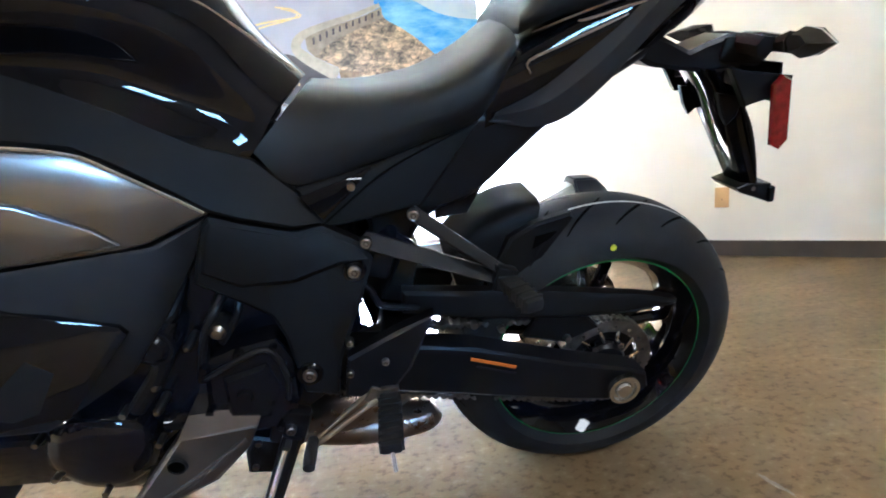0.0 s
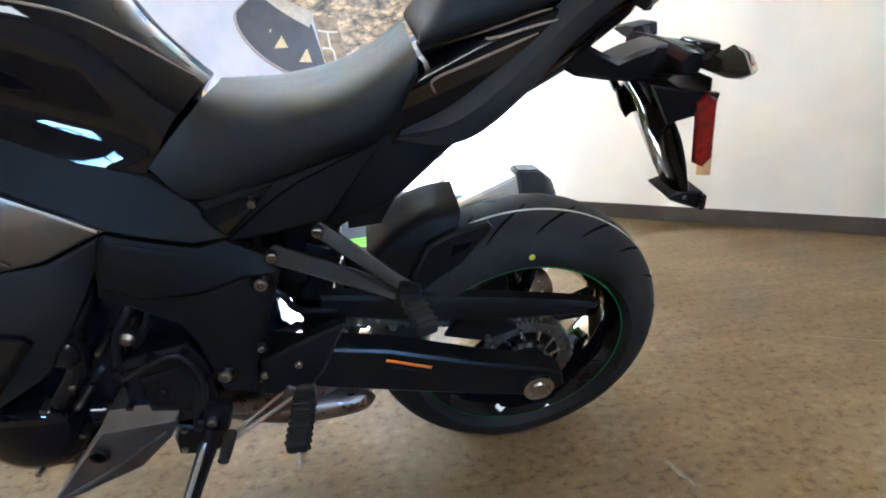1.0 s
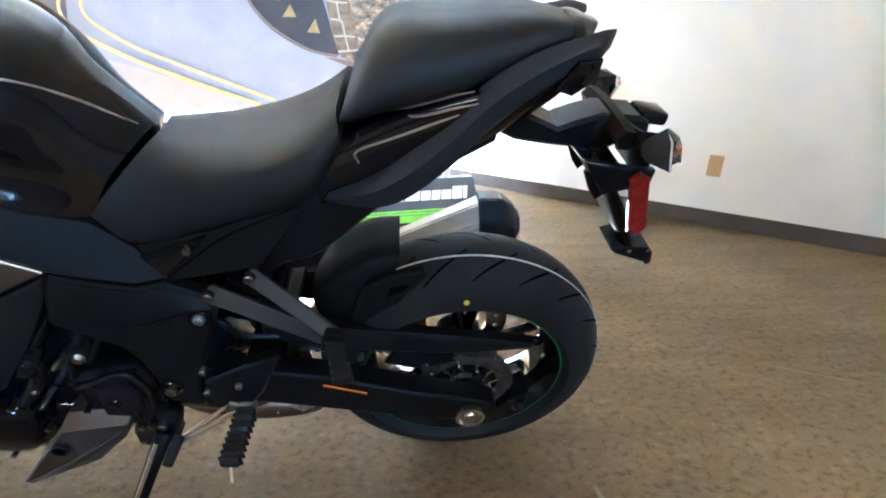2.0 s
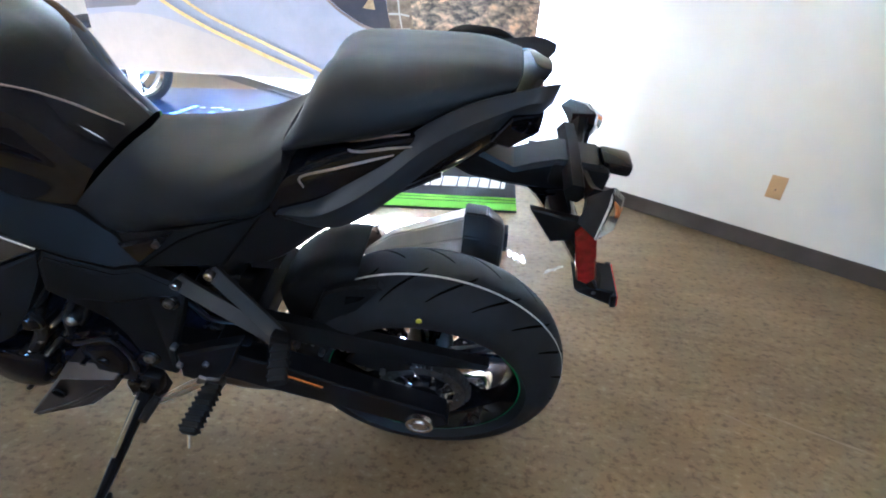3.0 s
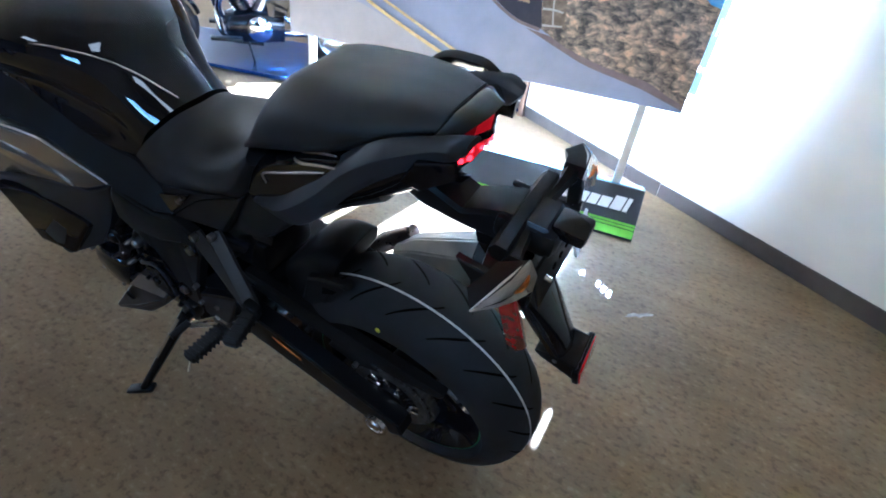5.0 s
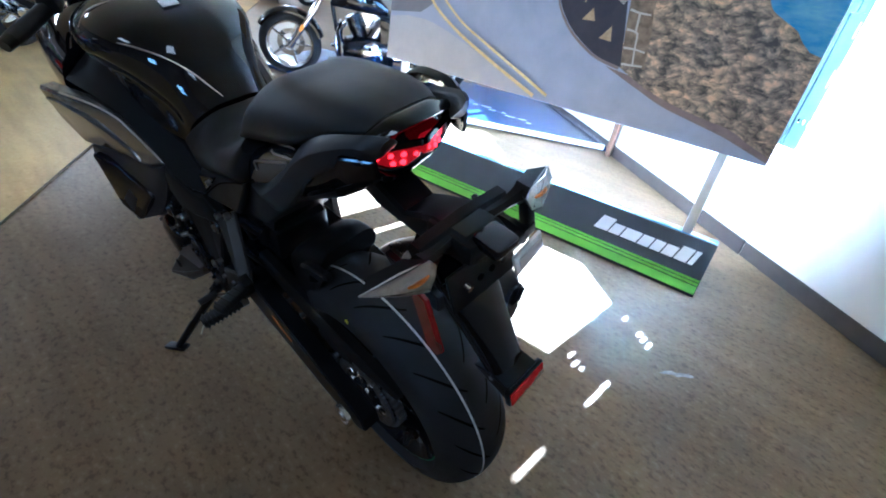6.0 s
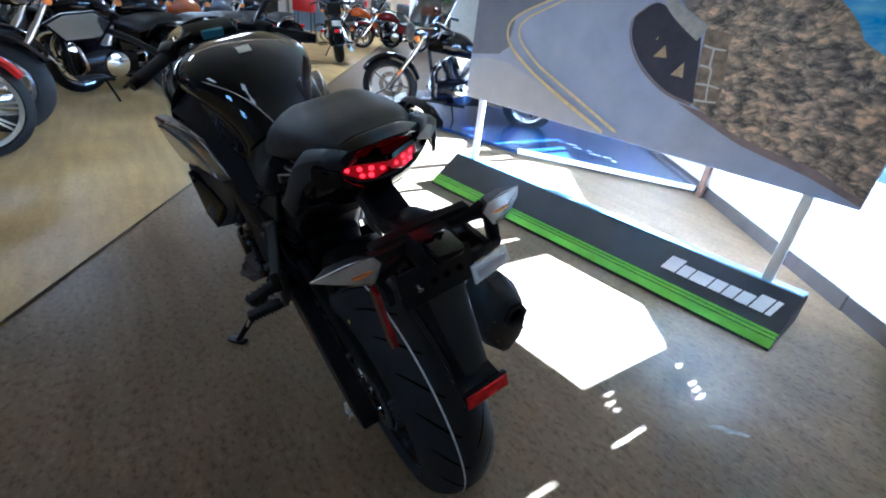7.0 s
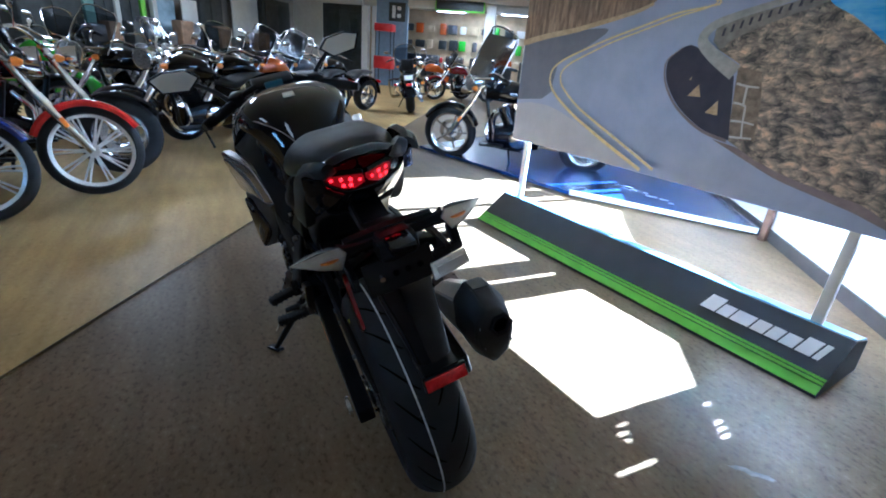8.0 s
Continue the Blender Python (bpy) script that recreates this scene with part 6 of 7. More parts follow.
# ---- blue display board under the cruiser ----
bm = bmesh.new()
face = bm.faces.new([bm.verts.new((x, y, 0.012)) for x, y in ((-1.12, 3.585), (-2.46, 2.66), (-4.85, 2.02), (-5.6, 3.45), (-2.55, 4.68))])
ex = bmesh.ops.extrude_face_region(bm, geom=[face])
for v in ex["geom"]:
    if isinstance(v, bmesh.types.BMVert):
        v.co.z = 0.045
board = thing("display_platform", "low glossy blue display platform on the floor", "platform")
part("platform", bm, BLUE, board, smooth=False)
part("edge_strip", bar((-1.14, 3.555, 0.046), (-2.46, 2.645, 0.046), 0.006, 0.05, 0.002), WHITE, board, "pale edge strip")
part("edge_strip", bar((-1.16, 3.60, 0.046), (-2.55, 4.66, 0.046), 0.006, 0.04, 0.002), CLEAR_LENS, board)
for k in range(7):
    part("print_bar", block(0.05 + 0.03 * (k % 3), 0.018, 0.003, pose(-1.93 - 0.12 * k, 3.45 + 0.05 * (k % 2), 0.047, 0, 0, 30)), WHITE, board, "pale plain bar")
post = tagged(part("wall_post", block(0.05, 0.05, 0.55, pose(-1.06, 3.50, 0.275), 0.006), WOOD), "dark brown wooden post at the wall", "post")


# ---- cruisers ----
def fender(r, half, a0, a1, parent, material, name="fender", label=""):
    """A curved mudguard, an arc about the hub."""
    bm = bmesh.new()
    rows = []
    for a in np.linspace(radians(a0), radians(a1), 18).tolist():
        rows.append([bm.verts.new(((r + d) * math.cos(a), v, (r + d) * math.sin(a))) for v, d in ((-half, -0.035), (-half, -0.01), (-half * 0.7, 0.012), (0, 0.02), (half * 0.7, 0.012), (half, -0.01), (half, -0.035), (half * 0.8, -0.02), (0, 0.005), (-half * 0.8, -0.02))])
    for r0, r1 in zip(rows, rows[1:]):
        for k in range(10):
            bm.faces.new((r0[k], r0[(k + 1) % 10], r1[(k + 1) % 10], r1[k]))
    bm.faces.new(rows[0])
    bm.faces.new(list(reversed(rows[-1])))
    return part(name, bm, material, parent, label)


def road_wheel(parent, at, R, half, rim_r, rim_mat, spokes, double, name):
    w = new(name)
    w.parent = parent
    w.location = at
    th = R - rim_r
    pr = [(half * math.sin(a), rim_r + th * math.cos(a)) for a in np.linspace(-math.pi / 2, math.pi / 2, 13)]
    part("tyre", lathe([(-half * 0.7, rim_r - 0.01)] + pr + [(half * 0.7, rim_r - 0.01)], 48, closed=True), RUBBER, w)
    part("rim", lathe([(-half * 0.8, rim_r + 0.004), (-half * 0.55, rim_r - 0.012), (half * 0.55, rim_r - 0.012), (half * 0.8, rim_r + 0.004), (half * 0.7, rim_r - 0.012), (half * 0.5, rim_r - 0.032), (-half * 0.5, rim_r - 0.032), (-half * 0.7, rim_r - 0.012)], 48, closed=True), rim_mat, w)
    part("hub", lathe([(-half * 1.0, 0.015), (-half * 0.9, 0.04), (-half * 0.3, 0.05), (half * 0.3, 0.05), (half * 0.9, 0.04), (half, 0.015)], 24), rim_mat, w)
    for k in range(spokes):
        a = 2 * math.pi * k / spokes
        for d in ((-0.07, 0.07) if double else (0,)):
            part("spoke", rod((0.04 * math.cos(a + d), 0, 0.04 * math.sin(a + d)), ((rim_r - 0.02) * math.cos(a + d), 0, (rim_r - 0.02) * math.sin(a + d)), 0.009 if double else 0.013, 0.006 if double else 0.011, seg=6), rim_mat, w)
    if not double:
        part("brake_disc", lathe([(half * 0.95, 0.09), (half * 0.95, 0.145), (half * 1.02, 0.145), (half * 1.02, 0.09)], 40, closed=True), STEEL, w)
    return w


def cruiser(name, label, contact, heading, paint, accent, lean=8.0, rim=None, spokes=5, double=False, screen=False, bags=False, big_tyre=False, turned=0.0, group="parked motorcycles"):
    """A parked cruiser; contact is where its front tyre meets the floor, heading the way (x, y) it faces. Local x runs to the rear."""
    rim = rim or STEEL
    rz = math.degrees(math.atan2(-heading[1], -heading[0]))
    m = pose(contact[0], contact[1], 0.0, 0, 0, rz) @ pose(0, 0, 0, lean, 0, 0)
    c = thing(name, label, "motorcycle", m, group)
    FR, RR = 0.325, 0.325
    road_wheel(c, (0, 0, FR), FR, 0.085 if big_tyre else 0.058, 0.21 if big_tyre else 0.272 if double else 0.25, rim, spokes, double, "front_wheel")
    road_wheel(c, (1.66, 0, RR), RR, 0.095, 0.225, rim, spokes, double, "rear_wheel")
    f = fender(FR + 0.025, 0.085, 20, 150, c, accent, "front_fender")
    f.location = (0, 0, FR)
    f = fender(RR + 0.035, 0.11, 5, 140, c, paint, "rear_fender")
    f.location = (1.66, 0, RR)
    for s in (-1, 1):
        part("fork_tube", rod((0.0, s * 0.105, FR), (0.26, s * 0.105, 0.72), 0.030, 0.028), CHROME, c, "chrome fork leg")
        part("fork_tube", rod((0.26, s * 0.105, 0.72), (0.40, s * 0.105, 0.98), 0.023), CHROME, c)
        part("fork_reflector", block(0.03, 0.008, 0.07, pose(0.13, s * 0.138, 0.53, 0, 30, 0), 0.003), AMBER, c, "amber fork reflector")
        part("grip", tube([(0.56, s * 0.30, 1.08), (0.64, s * 0.38, 1.06), (0.70, s * 0.44, 1.04)], 0.018), RUBBER, c, "black rubber grip")
        part("mirror", tube([(0.52, s * 0.30, 1.10), (0.50, s * 0.36, 1.20), (0.50, s * 0.40, 1.235), (0.50, s * 0.48, 1.24)], [0.006, 0.006, 0.03, 0.02], seg=12, flat=0.6), CHROME, c, "chrome mirror")
        part("indicator", lathe([(-0.03, 0.002), (-0.028, 0.028), (0.0, 0.03), (0.03, 0.012)], 18), AMBER, c, "amber indicator").matrix_local = pose(0.30, s * 0.20, 0.91, 0, 0, 90)
        part("footboard", block(0.28, 0.10, 0.025, pose(0.55, s * 0.27, 0.30), 0.006), BLACK_METAL, c)
        part("side_cover", panel([(0.92, s * 0.13, 0.72), (1.18, s * 0.14, 0.70), (1.12, s * 0.14, 0.50), (0.95, s * 0.13, 0.48)], side=s, thick=0.03), paint, c)
    part("handlebar", tube([(0.70, -0.44, 1.04), (0.52, -0.26, 1.10), (0.42, -0.10, 1.02), (0.42, 0.10, 1.02), (0.52, 0.26, 1.10), (0.70, 0.44, 1.04)], 0.013), CHROME, c, "chrome handlebar")
    part("headlight", lathe([(-0.11, 0.02), (-0.08, 0.07), (-0.02, 0.095), (0.04, 0.10), (0.045, 0.085)], 28), CHROME, c, "chrome headlight bucket").matrix_local = pose(0.24, 0, 0.93, 0, 0, 90 + turned)
    part("headlight_lens", lathe([(0.042, 0.0), (0.052, 0.05), (0.046, 0.088)], 28), CLEAR_LENS, c, "clear headlight lens").matrix_local = pose(0.24, 0, 0.93, 0, 0, 90 + turned)
    part("triple_clamp", block(0.07, 0.28, 0.04, pose(0.37, 0, 0.93, 0, -25, 0), 0.01), CHROME, c)
    part("tank", loft([
        [(0.42, 0, 0.90), (0.42, -0.06, 0.89), (0.42, -0.09, 0.85), (0.42, -0.07, 0.78), (0.42, 0, 0.76)],
        [(0.60, 0, 0.99), (0.60, -0.12, 0.97), (0.60, -0.17, 0.88), (0.60, -0.13, 0.78), (0.60, 0, 0.76)],
        [(0.82, 0, 0.95), (0.82, -0.10, 0.94), (0.82, -0.15, 0.85), (0.82, -0.11, 0.76), (0.82, 0, 0.75)],
        [(1.0, 0, 0.82), (1.0, -0.05, 0.81), (1.0, -0.07, 0.78), (1.0, -0.05, 0.74), (1.0, 0, 0.73)],
    ], nu=4, nv=3), paint, c, "painted fuel tank")
    part("seat", loft([
        [(0.93, 0, 0.76), (0.93, -0.08, 0.755), (0.93, -0.11, 0.72), (0.93, 0, 0.68)],
        [(1.15, 0, 0.72), (1.15, -0.14, 0.72), (1.15, -0.18, 0.68), (1.15, 0, 0.64)],
        [(1.36, 0, 0.80), (1.36, -0.12, 0.79), (1.36, -0.15, 0.75), (1.36, 0, 0.70)],
        [(1.68, 0, 0.82), (1.68, -0.09, 0.81), (1.68, -0.11, 0.78), (1.68, 0, 0.74)],
    ], nu=4, nv=3), SEAT, c, "black leather seat")
    part("crankcase", loft([
        [(0.56, 0, 0.46), (0.56, -0.10, 0.45), (0.56, -0.14, 0.36), (0.56, -0.10, 0.24), (0.56, 0, 0.22)],
        [(0.80, 0, 0.52), (0.80, -0.14, 0.51), (0.80, -0.19, 0.38), (0.80, -0.14, 0.24), (0.80, 0, 0.21)],
        [(1.10, 0, 0.50), (1.10, -0.12, 0.48), (1.10, -0.16, 0.38), (1.10, -0.12, 0.26), (1.10, 0, 0.23)],
    ], nu=3, nv=3), ENGINE, c)
    for s in (-1, 1):
        part("engine_cover", lathe([(0.02, 0.12), (-0.01, 0.115), (-0.03, 0.08), (-0.035, 0.0)], 28), CHROME, c, "chrome engine cover").matrix_local = pose(0.86, s * 0.19, 0.38, 0, 0, 0 if s < 0 else 180)
    for k, (u0, u1) in enumerate(((0.74, 0.62), (0.86, 0.99))):
        fins = [(0.12, 0.055)]
        for j in range(9):
            v = 0.115 - 0.028 * j
            fins += [(v, 0.07), (v - 0.003, 0.088), (v - 0.011, 0.088), (v - 0.014, 0.07)]
        part("cylinder", lathe(fins + [(-0.13, 0.055)], 18), STEEL if k else ENGINE, c, "finned engine cylinder").matrix_local = span((u0, 0, 0.48), (u1, 0, 0.72)) @ pose(0, 0, 0, 90)
    part("air_cleaner", lathe([(0.03, 0.09), (0.0, 0.10), (-0.03, 0.09), (-0.045, 0.0)], 28), CHROME, c, "chrome air cleaner").matrix_local = pose(0.80, 0.15, 0.66, 0, 0, 180)
    part("down_tube", tube([(0.42, 0, 0.80), (0.50, -0.04, 0.45), (0.56, -0.06, 0.24), (0.9, -0.06, 0.20)], 0.02), BLACK_METAL, c)
    part("exhaust", tube([(0.64, 0.10, 0.66), (0.52, 0.16, 0.50), (0.60, 0.20, 0.32), (0.95, 0.22, 0.24), (1.9, 0.24, 0.27)], [0.022, 0.022, 0.024, 0.035, 0.045], seg=14), CHROME, c, "chrome exhaust")
    part("exhaust", tube([(0.98, 0.10, 0.66), (1.08, 0.18, 0.50), (1.16, 0.22, 0.38), (1.35, 0.23, 0.36), (1.95, 0.24, 0.38)], [0.022, 0.022, 0.024, 0.035, 0.045], seg=14), CHROME, c)
    part("engine_guard", tube([(0.52, -0.05, 0.62), (0.48, -0.26, 0.52), (0.50, -0.30, 0.38), (0.56, -0.10, 0.26)], 0.015), CHROME, c, "chrome engine guard")
    part("engine_guard", tube([(0.52, 0.05, 0.62), (0.48, 0.26, 0.52), (0.50, 0.30, 0.38), (0.56, 0.10, 0.26)], 0.015), CHROME, c)
    part("tail_lamp", block(0.05, 0.12, 0.06, pose(2.01, 0, 0.60, 0, 0, 0), 0.015), RED_LENS, c, "red tail lamp")
    part("side_stand", rod((0.75, -0.14, 0.24), (0.80, -0.26, 0.045), 0.012), BLACK_METAL, c)
    if screen:
        grow = 1.3 if turned > 30 else 1.0
        turn = Matrix.Translation((0.33, 0, 0.93)) @ Euler((0, 0, radians(turned))).to_matrix().to_4x4() @ Matrix.Scale(grow, 4) @ Matrix.Translation((-0.34, 0, -0.95))
        part("windscreen", loft([
            [(0.26, 0, 0.92), (0.27, -0.14, 0.93), (0.34, -0.25, 0.96)],
            [(0.36, 0, 1.18), (0.37, -0.15, 1.18), (0.44, -0.26, 1.17)],
            [(0.48, 0, 1.42), (0.49, -0.13, 1.40), (0.54, -0.22, 1.34)],
        ], nu=4, nv=4, caps=False), SMOKE, c, "clear smoked windscreen").matrix_local = turn
        part("screen_rim", tube([(0.34, -0.25, 0.96), (0.44, -0.26, 1.17), (0.54, -0.22, 1.34), (0.49, -0.13, 1.40), (0.48, 0, 1.42), (0.49, 0.13, 1.40), (0.54, 0.22, 1.34), (0.44, 0.26, 1.17), (0.34, 0.25, 0.96)], 0.007), CHROME, c).matrix_local = turn
        part("screen_rim", tube([(0.31, -0.25, 1.04), (0.28, 0, 1.0), (0.31, 0.25, 1.04)], 0.010), CHROME, c).matrix_local = turn
    if bags:
        for s in (-1, 1):
            part("saddlebag", loft([
                [(1.40, s * 0.20, 0.70), (1.40, s * 0.38, 0.70), (1.40, s * 0.40, 0.62), (1.42, s * 0.38, 0.40), (1.42, s * 0.20, 0.38)],
                [(1.75, s * 0.19, 0.73), (1.75, s * 0.40, 0.73), (1.75, s * 0.43, 0.64), (1.75, s * 0.40, 0.36), (1.75, s * 0.19, 0.34)],
                [(2.06, s * 0.20, 0.70), (2.06, s * 0.36, 0.70), (2.06, s * 0.38, 0.62), (2.04, s * 0.36, 0.42), (2.04, s * 0.20, 0.40)],
            ], nu=3, nv=3, mirror=False), paint, c, "hard saddlebag")
            bm = bmesh.new()
            part("bag_lamp", block(0.02, 0.07, 0.05, pose(2.07, s * 0.28, 0.62), 0.008), RED_LENS if s < 0 else AMBER, c, "rear marker lamp")
        part("backrest", block(0.06, 0.26, 0.22, pose(1.78, 0, 0.98, 0, 10, 0), 0.03), SEAT, c, "padded backrest")
        part("plate", block(0.008, 0.17, 0.09, pose(2.09, 0, 0.74, 0, 12, 0), 0.002), WHITE, c, "plain white plate")
    return c


P_BLACK = GLOSS_BLACK
P_REDP = mat("red_paint", (0.45, 0.015, 0.012), 0.12, var=0.1, coat=1.0)
P_BLUEP = mat("deep_blue_paint", (0.01, 0.02, 0.14), 0.12, var=0.1, coat=1.0)
P_MAROON = mat("maroon_paint", (0.14, 0.012, 0.015), 0.12, var=0.1, coat=1.0)
P_ORANGE = mat("orange_paint", (0.55, 0.12, 0.015), 0.2, var=0.1, coat=0.8)
P_GREENP = mat("bright_green_paint", (0.10, 0.45, 0.02), 0.2, var=0.1, coat=0.8)
P_GREY = mat("grey_paint", (0.14, 0.14, 0.15), 0.25, metal=0.4, var=0.1)
ALLOY = mat("bright_cast_alloy", (0.74, 0.74, 0.73), 0.3, metal=0.25, var=0.06)

cruiser("cruiser", "black cruiser with a tall windscreen and bright chrome", (-4.34, 2.22), (-0.60, -0.80), P_BLACK, P_BLACK, screen=True, spokes=5, turned=38.0)
cruiser("cruiser", "red cruiser with red fender and bright alloy wheel", (-3.17, -1.28), (-0.18, 0.983), P_REDP, P_REDP, rim=ALLOY, spokes=10, double=True, screen=True)
cruiser("cruiser", "deep blue cruiser with pale wheel rim", (-2.59, -1.79), (-0.18, 0.983), P_BLUEP, P_BLUEP, rim=ALLOY, spokes=10, double=True)
cruiser("cruiser", "black cruiser with fat front tyre beside the red one", (-3.85, -1.20), (-0.14, 0.99), P_BLACK, P_BLACK, big_tyre=True)
cruiser("cruiser", "black cruiser with chrome headlight and fork", (-4.68, -1.29), (0.56, -0.83), P_BLACK, P_BLACK, turned=25.0)
cruiser("cruiser", "black cruiser with round chrome headlight", (-5.43, -0.78), (0.56, -0.83), P_BLACK, P_BLACK, turned=25.0)
cruiser("cruiser", "orange and black cruiser in the row", (-6.33, -0.24), (0.61, -0.79), P_ORANGE, P_BLACK, screen=True)
cruiser("cruiser", "grey cruiser with windscreen in the row", (-7.2, 0.33), (0.61, -0.79), P_GREY, P_BLACK, screen=True)
cruiser("cruiser", "dark motorcycle at the end of the row", (-8.15, 1.0), (0.52, -0.86), P_BLACK, P_GREENP)
cruiser("touring_cruiser", "black and maroon touring motorcycle with saddlebags", (-10.35, 3.97), (-0.94, 0.33), P_BLACK, P_MAROON, bags=True, screen=True)
cruiser("cruiser", "maroon cruiser parked beyond the touring motorcycle", (-12.1, 5.41), (-0.16, -0.99), P_MAROON, P_MAROON, screen=True)
cruiser("cruiser", "orange cruiser at the back of the showroom", (-12.9, 4.94), (-0.16, -0.99), P_ORANGE, P_BLACK)
cruiser("cruiser", "green and black motorcycle behind the row", (-5.78, -1.86), (0.72, 0.70), P_GREENP, P_GREENP)
cruiser("cruiser", "black motorcycle behind the row with windscreen", (-7.88, -2.18), (0.70, 0.71), P_BLACK, P_BLACK, screen=True)
cruiser("cruiser", "grey motorcycle behind the row", (-9.0, -1.08), (0.69, 0.72), P_GREY, P_GREY, screen=True)

for at, label, paint, accent, scr in (((-5.6, -2.0), "black cruiser standing behind the first row", P_BLACK, P_BLACK, True), ((-6.44, -1.34), "black cruiser with dark fender behind the row", P_BLACK, P_BLACK, False), ((-7.28, -0.78), "black cruiser with maroon fender behind the row", P_BLACK, P_MAROON, True), ((-8.12, -0.12), "blue and black cruiser behind the row", P_BLUEP, P_BLACK, False), ((-8.97, 0.55), "black cruiser near the far door", P_BLACK, P_BLACK, True)):
    cruiser("cruiser", label, at, (0.565, -0.825), paint, accent, screen=scr, turned=20.0)

# ---- far end of the showroom ----
FAR_WHITE = mat("off_white_panel", (0.62, 0.63, 0.60), 0.6, var=0.05)
FAR_DARK = mat("dark_doorway", (0.03, 0.035, 0.035), 0.5, var=0.3)
FAR_TAN = mat("tan_slat_wall", (0.50, 0.40, 0.25), 0.7, var=0.15, scale=3)
FAR_RED = mat("red_enamel", (0.5, 0.02, 0.02), 0.35, var=0.1)
SIGN_BLUE = mat("pale_blue_sign", (0.22, 0.30, 0.42), 0.5, var=0.08)
far = tagged(new("wall_far"), "off white far wall with a wide opening", "wall", kind="structure")
far.matrix_world = ROOM
slab("wall_panel", -15.75, -15.6, -12, -9.22, 2.7, H, FAR_WHITE, far)
slab("wall_panel", -15.75, -15.6, -8.67, -7.47, 0, H, SIGN_BLUE, far)
slab("wall_panel", -15.75, -15.6, -12, -10.82, 0, 2.7, FAR_WHITE, far)
slab("wall_panel", -15.75, -15.6, -7.47, 0, 2.75, H, FAR_WHITE, far)
slab("wall_panel", -15.75, -15.6, -3.17, 0, 0, 2.75, FAR_WHITE, far)
door = tagged(new("door_1"), "dark glazed door with white jambs", "door", kind="structure")
door.matrix_world = ROOM
slab("jamb", -15.77, -15.55, -9.22, -8.97, 0, 2.7, WHITE, door)
slab("jamb", -15.77, -15.55, -8.82, -8.67, 0, 2.7, WHITE, door)
slab("leaf", -15.7, -15.65, -10.82, -9.23, 0, 2.7, FAR_DARK, door)
slab("glazing", -15.645, -15.635, -10.62, -9.42, 0.9, 2.5, GLASS, door)
slab("column", -15.8, -15.5, -4.62, -4.27, 0, H, WHITE)["label"] = "white square column"
back = tagged(new("wall_store"), "tan slat wall of the parts room", "wall", kind="structure")
back.matrix_world = ROOM
slab("slat_wall", -19.5, -19.4, -12, 0, 0, H, FAR_TAN, back)
sign = thing("wall_sign", "dark framed sign with pale plain shapes", "sign", ROOM @ pose(-15.58, -7.87, 2.55))
part("panel", block(0.03, 0.62, 0.62, bevel=0.005), FAR_DARK, sign)
part("mark", block(0.01, 0.12, 0.4, pose(0.02, -0.12, 0)), WHITE, sign)
part("mark", block(0.01, 0.14, 0.12, pose(0.02, 0.08, 0.12)), WHITE, sign)
part("mark", block(0.01, 0.14, 0.12, pose(0.02, 0.08, -0.12)), WHITE, sign)
banner = thing("hanging_banner", "black banner with a lime green border", "banner", ROOM @ pose(-15.3, -5.52, 2.86))
part("border", block(0.02, 1.75, 0.40, bevel=0.004), GREEN, banner)
part("face", block(0.02, 1.67, 0.30, pose(0.008, 0, 0), 0.003), FAR_DARK, banner)
cart = thing("tool_cart", "red enamel tool cart by the far wall", "cart", ROOM @ pose(-14.9, -8.07, 0))
for z, h in ((0.62, 0.42), (1.86, 0.24)):
    part("tray", block(0.45, 0.66, h, pose(0, 0, z + h / 2), 0.02), FAR_RED, cart, "red tray")
for x in (-0.18, 0.18):
    for y in (-0.28, 0.28):
        part("leg", rod((x, y, 0), (x, y, 1.9), 0.02, seg=8), FAR_DARK, cart)
rng = random.Random(5)
for r in range(3):
    for k in range(14):
        c = rng.choice([FAR_DARK, FAR_DARK, P_ORANGE, FAR_RED, WHITE, P_GREENP, FAR_TAN, P_GREY])
        w, h = rng.uniform(0.18, 0.42), rng.uniform(0.2, 0.45)
        tagged(part("hanging_stock", block(0.12, w, h, ROOM @ pose(-19.3, -8.47 + 0.48 * k + rng.uniform(-0.06, 0.06), 1.05 + 0.62 * r), 0.03), c), "packaged part hanging on the slat wall", "merchandise", "stock on the slat wall")
for k in range(6):
    m = ROOM @ pose(-17.8, -8.07 + 1.0 * k, 0)
    rack = thing("clothes_rack", "low display rack with dark goods", "rack", m, "racks in the parts room")
    part("shelf", block(0.5, 0.8, 0.05, pose(0, 0, 0.9), 0.01), FAR_DARK, rack)
    for x in (-0.2, 0.2):
        part("upright", block(0.04, 0.7, 0.9, pose(x, 0, 0.45), 0.01), FAR_DARK, rack)
    part("parcel", block(0.4, 0.7, 0.3, pose(0, 0, 1.08), 0.05), rng.choice([FAR_DARK, FAR_RED, P_GREY, P_ORANGE]), rack)
tube_mat = lit("lit_fluorescent_tube", (1.0, 0.98, 0.95), 0.5)
for x, y in ((-17.1, -3.8), (-18.1, -3.8), (-17.1, -6.5), (-18.4, -6.5)):
    lampth = thing("strip_light", "lit white fluorescent strip light under the ceiling", "ceiling light", ROOM @ pose(x, y, H - 0.06), "strip lights")
    part("housing", block(0.2, 1.2, 0.06, bevel=0.008), WHITE, lampth)
    part("lit_tube", block(0.14, 1.16, 0.03, pose(0, 0, -0.035), 0.01), tube_mat, lampth)

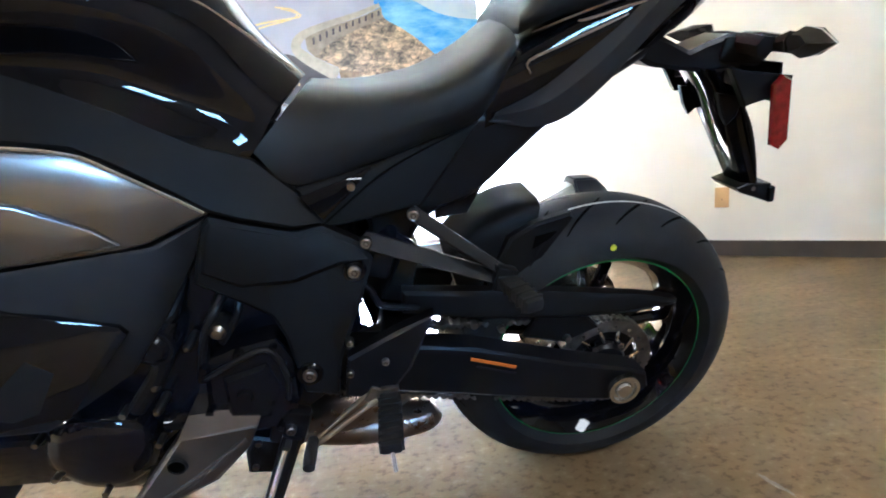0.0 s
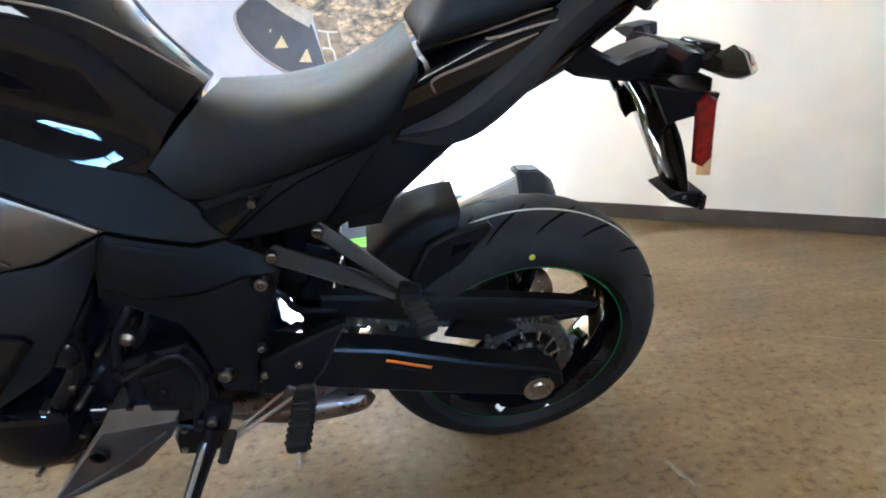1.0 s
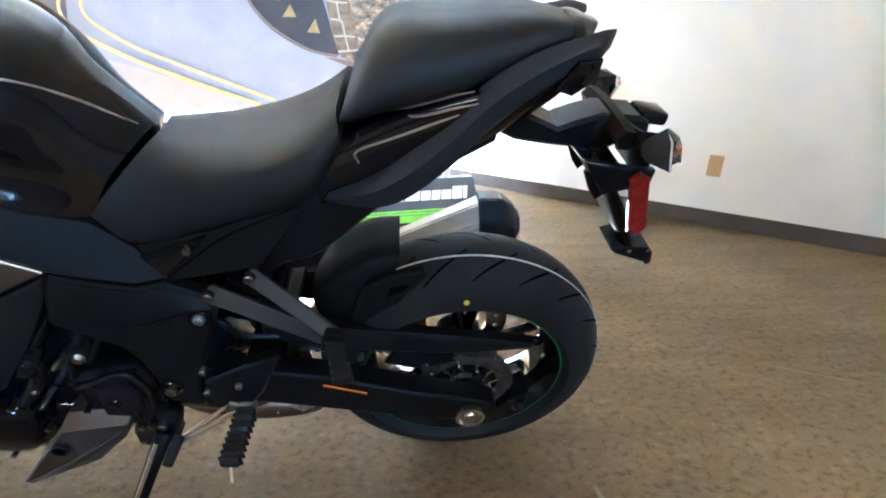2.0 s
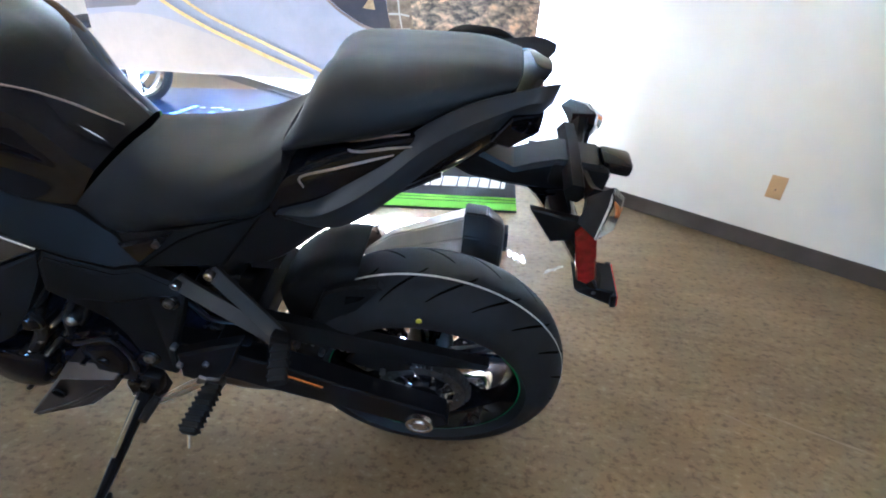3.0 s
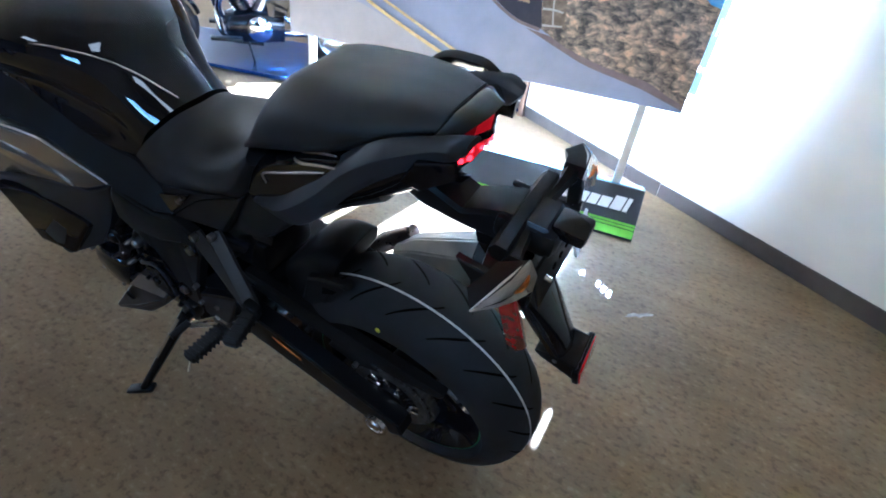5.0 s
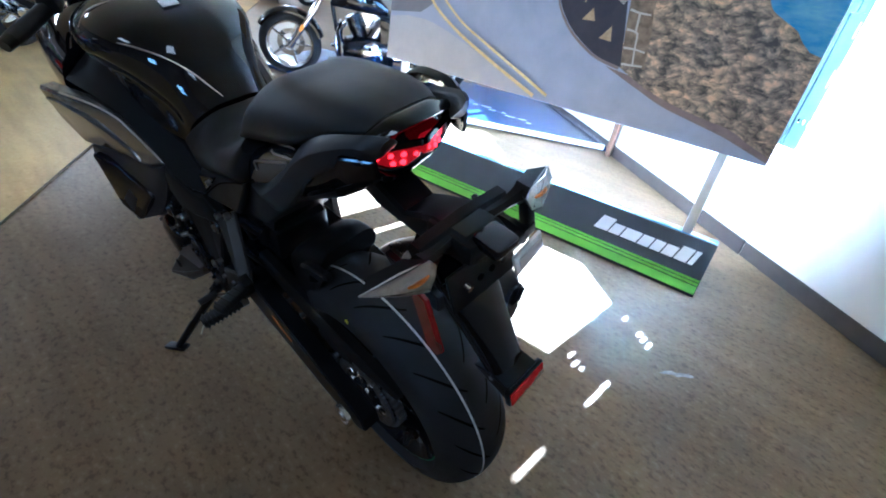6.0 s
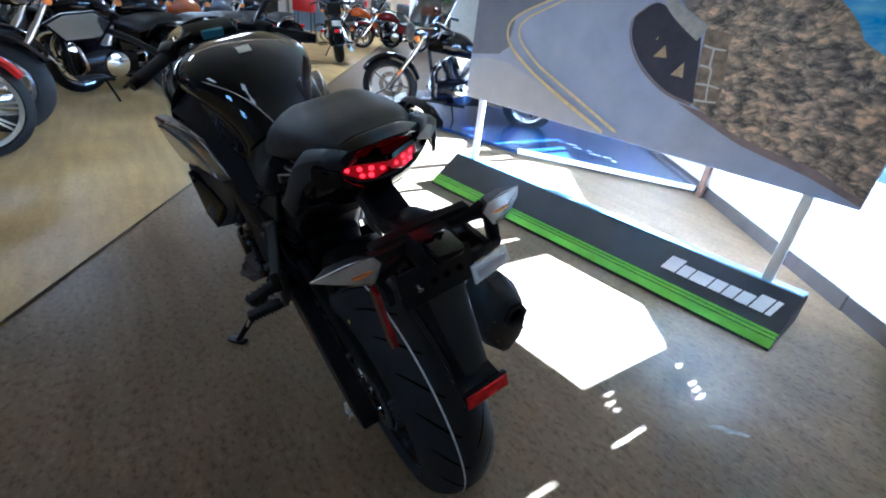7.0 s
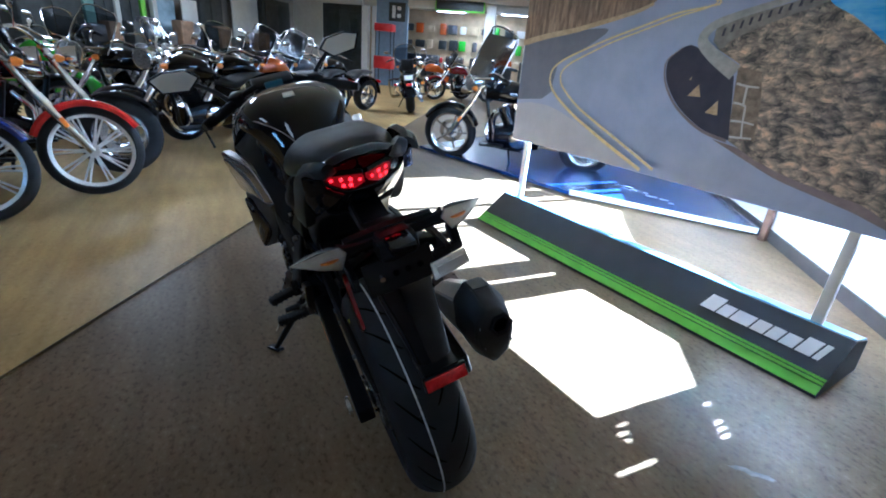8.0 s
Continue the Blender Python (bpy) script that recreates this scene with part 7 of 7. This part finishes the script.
# ---- doors, posts and gear along the side wall behind the row ----
TEAL_POST = mat("pale_teal_post", (0.20, 0.34, 0.32), 0.5, var=0.1)
GLASS_BLUE = mat("pale_blue_glazing", (0.35, 0.47, 0.58), 0.2, var=0.25, scale=4)
BROWN_BOX = mat("brown_card", (0.24, 0.16, 0.10), 0.8, var=0.2)
for x0, x1 in ((-6.35, -5.05), (-7.1, -6.63), (-7.8, -7.27), (-10.75, -9.8), (-14.45, -12.95)):
    cab = thing("display_cabinet", "tall dark showroom cabinet along the side wall", "cabinet", ROOM @ pose((x0 + x1) / 2, -11.75, 0), "cabinets along the side wall")
    w = x1 - x0
    part("body", block(w, 0.45, 2.5, pose(0, 0, 1.25), 0.01), FAR_DARK, cab)
    for q in (-1, 1):
        part("door", block(w / 2 - 0.03, 0.02, 2.3, pose(q * w / 4, 0.235, 1.22), 0.004), FAR_DARK, cab)
for x, w, m, label in ((-6.49, 0.22, TEAL_POST, "pale teal post by the side wall"), (-7.19, 0.12, FAR_WHITE, "off white post by the side wall"), (-7.90, 0.14, GREEN, "lime green banner strip by the side wall"), (-8.25, 0.13, FAR_WHITE, "off white post by the side wall"), (-12.8, 0.12, FAR_DARK, "dark post by the side wall")):
    tagged(part("wall_strip", block(w, 0.12, 2.9, ROOM @ pose(x, -11.55, 1.45), 0.01), m), label, "post")
tagged(part("glass_panel", block(0.62, 0.04, 1.9, ROOM @ pose(-8.67, -11.6, 1.0), 0.01), GLASS_BLUE), "pale blue glazed panel at the side wall", "panel")
tagged(part("wall_board", block(0.55, 0.04, 0.55, ROOM @ pose(-9.40, -11.5, 1.75), 0.01), WHITE), "plain white notice board on the wall", "board")
tagged(part("wall_board", block(1.3, 0.04, 2.6, ROOM @ pose(-11.95, -11.6, 1.5), 0.01), FAR_WHITE), "off white wall board", "board")
rng2 = random.Random(9)
for k in range(16):
    m = rng2.choice([BROWN_BOX, FAR_DARK, FAR_DARK, P_GREY, BROWN_BOX])
    w, h = rng2.uniform(0.2, 0.5), rng2.uniform(0.25, 0.6)
    x = -6.05 - 0.5 * k + rng2.uniform(-0.1, 0.1)
    stack = thing("stock_box", "shop goods stacked on a low bench by the wall", "merchandise", ROOM @ pose(x, -11.1, 0.0), "goods along the side wall")
    part("bench", block(0.46, 0.4, 0.9, pose(0, 0, 0.45), 0.01), FAR_DARK, stack)
    part("parcel", block(w, 0.3, h, pose(0, 0, 0.9 + h / 2), 0.04), m, stack)

# ---- ceiling lamps ----
for k, (x, y) in enumerate(((-4, -8.5), (-8, -4), (-8, -8), (-14, -5), (-18, -5), (3.0, -6.5), (4.3, -3.2))):
    lampth = thing("ceiling_light", "flush white fluorescent ceiling light", "ceiling light", ROOM @ pose(x, y, H - 0.02), "ceiling lights")
    part("housing", block(1.3, 0.7, 0.03, bevel=0.006), WHITE, lampth)
    area_lamp("ceiling_lamp", ROOM @ pose(x, y, H - 0.045), 1.2, 0.6, (4, 3.5, 4, 3.5, 3.5, 0.6, 0.5)[k], (1.0, 0.88, 0.70))
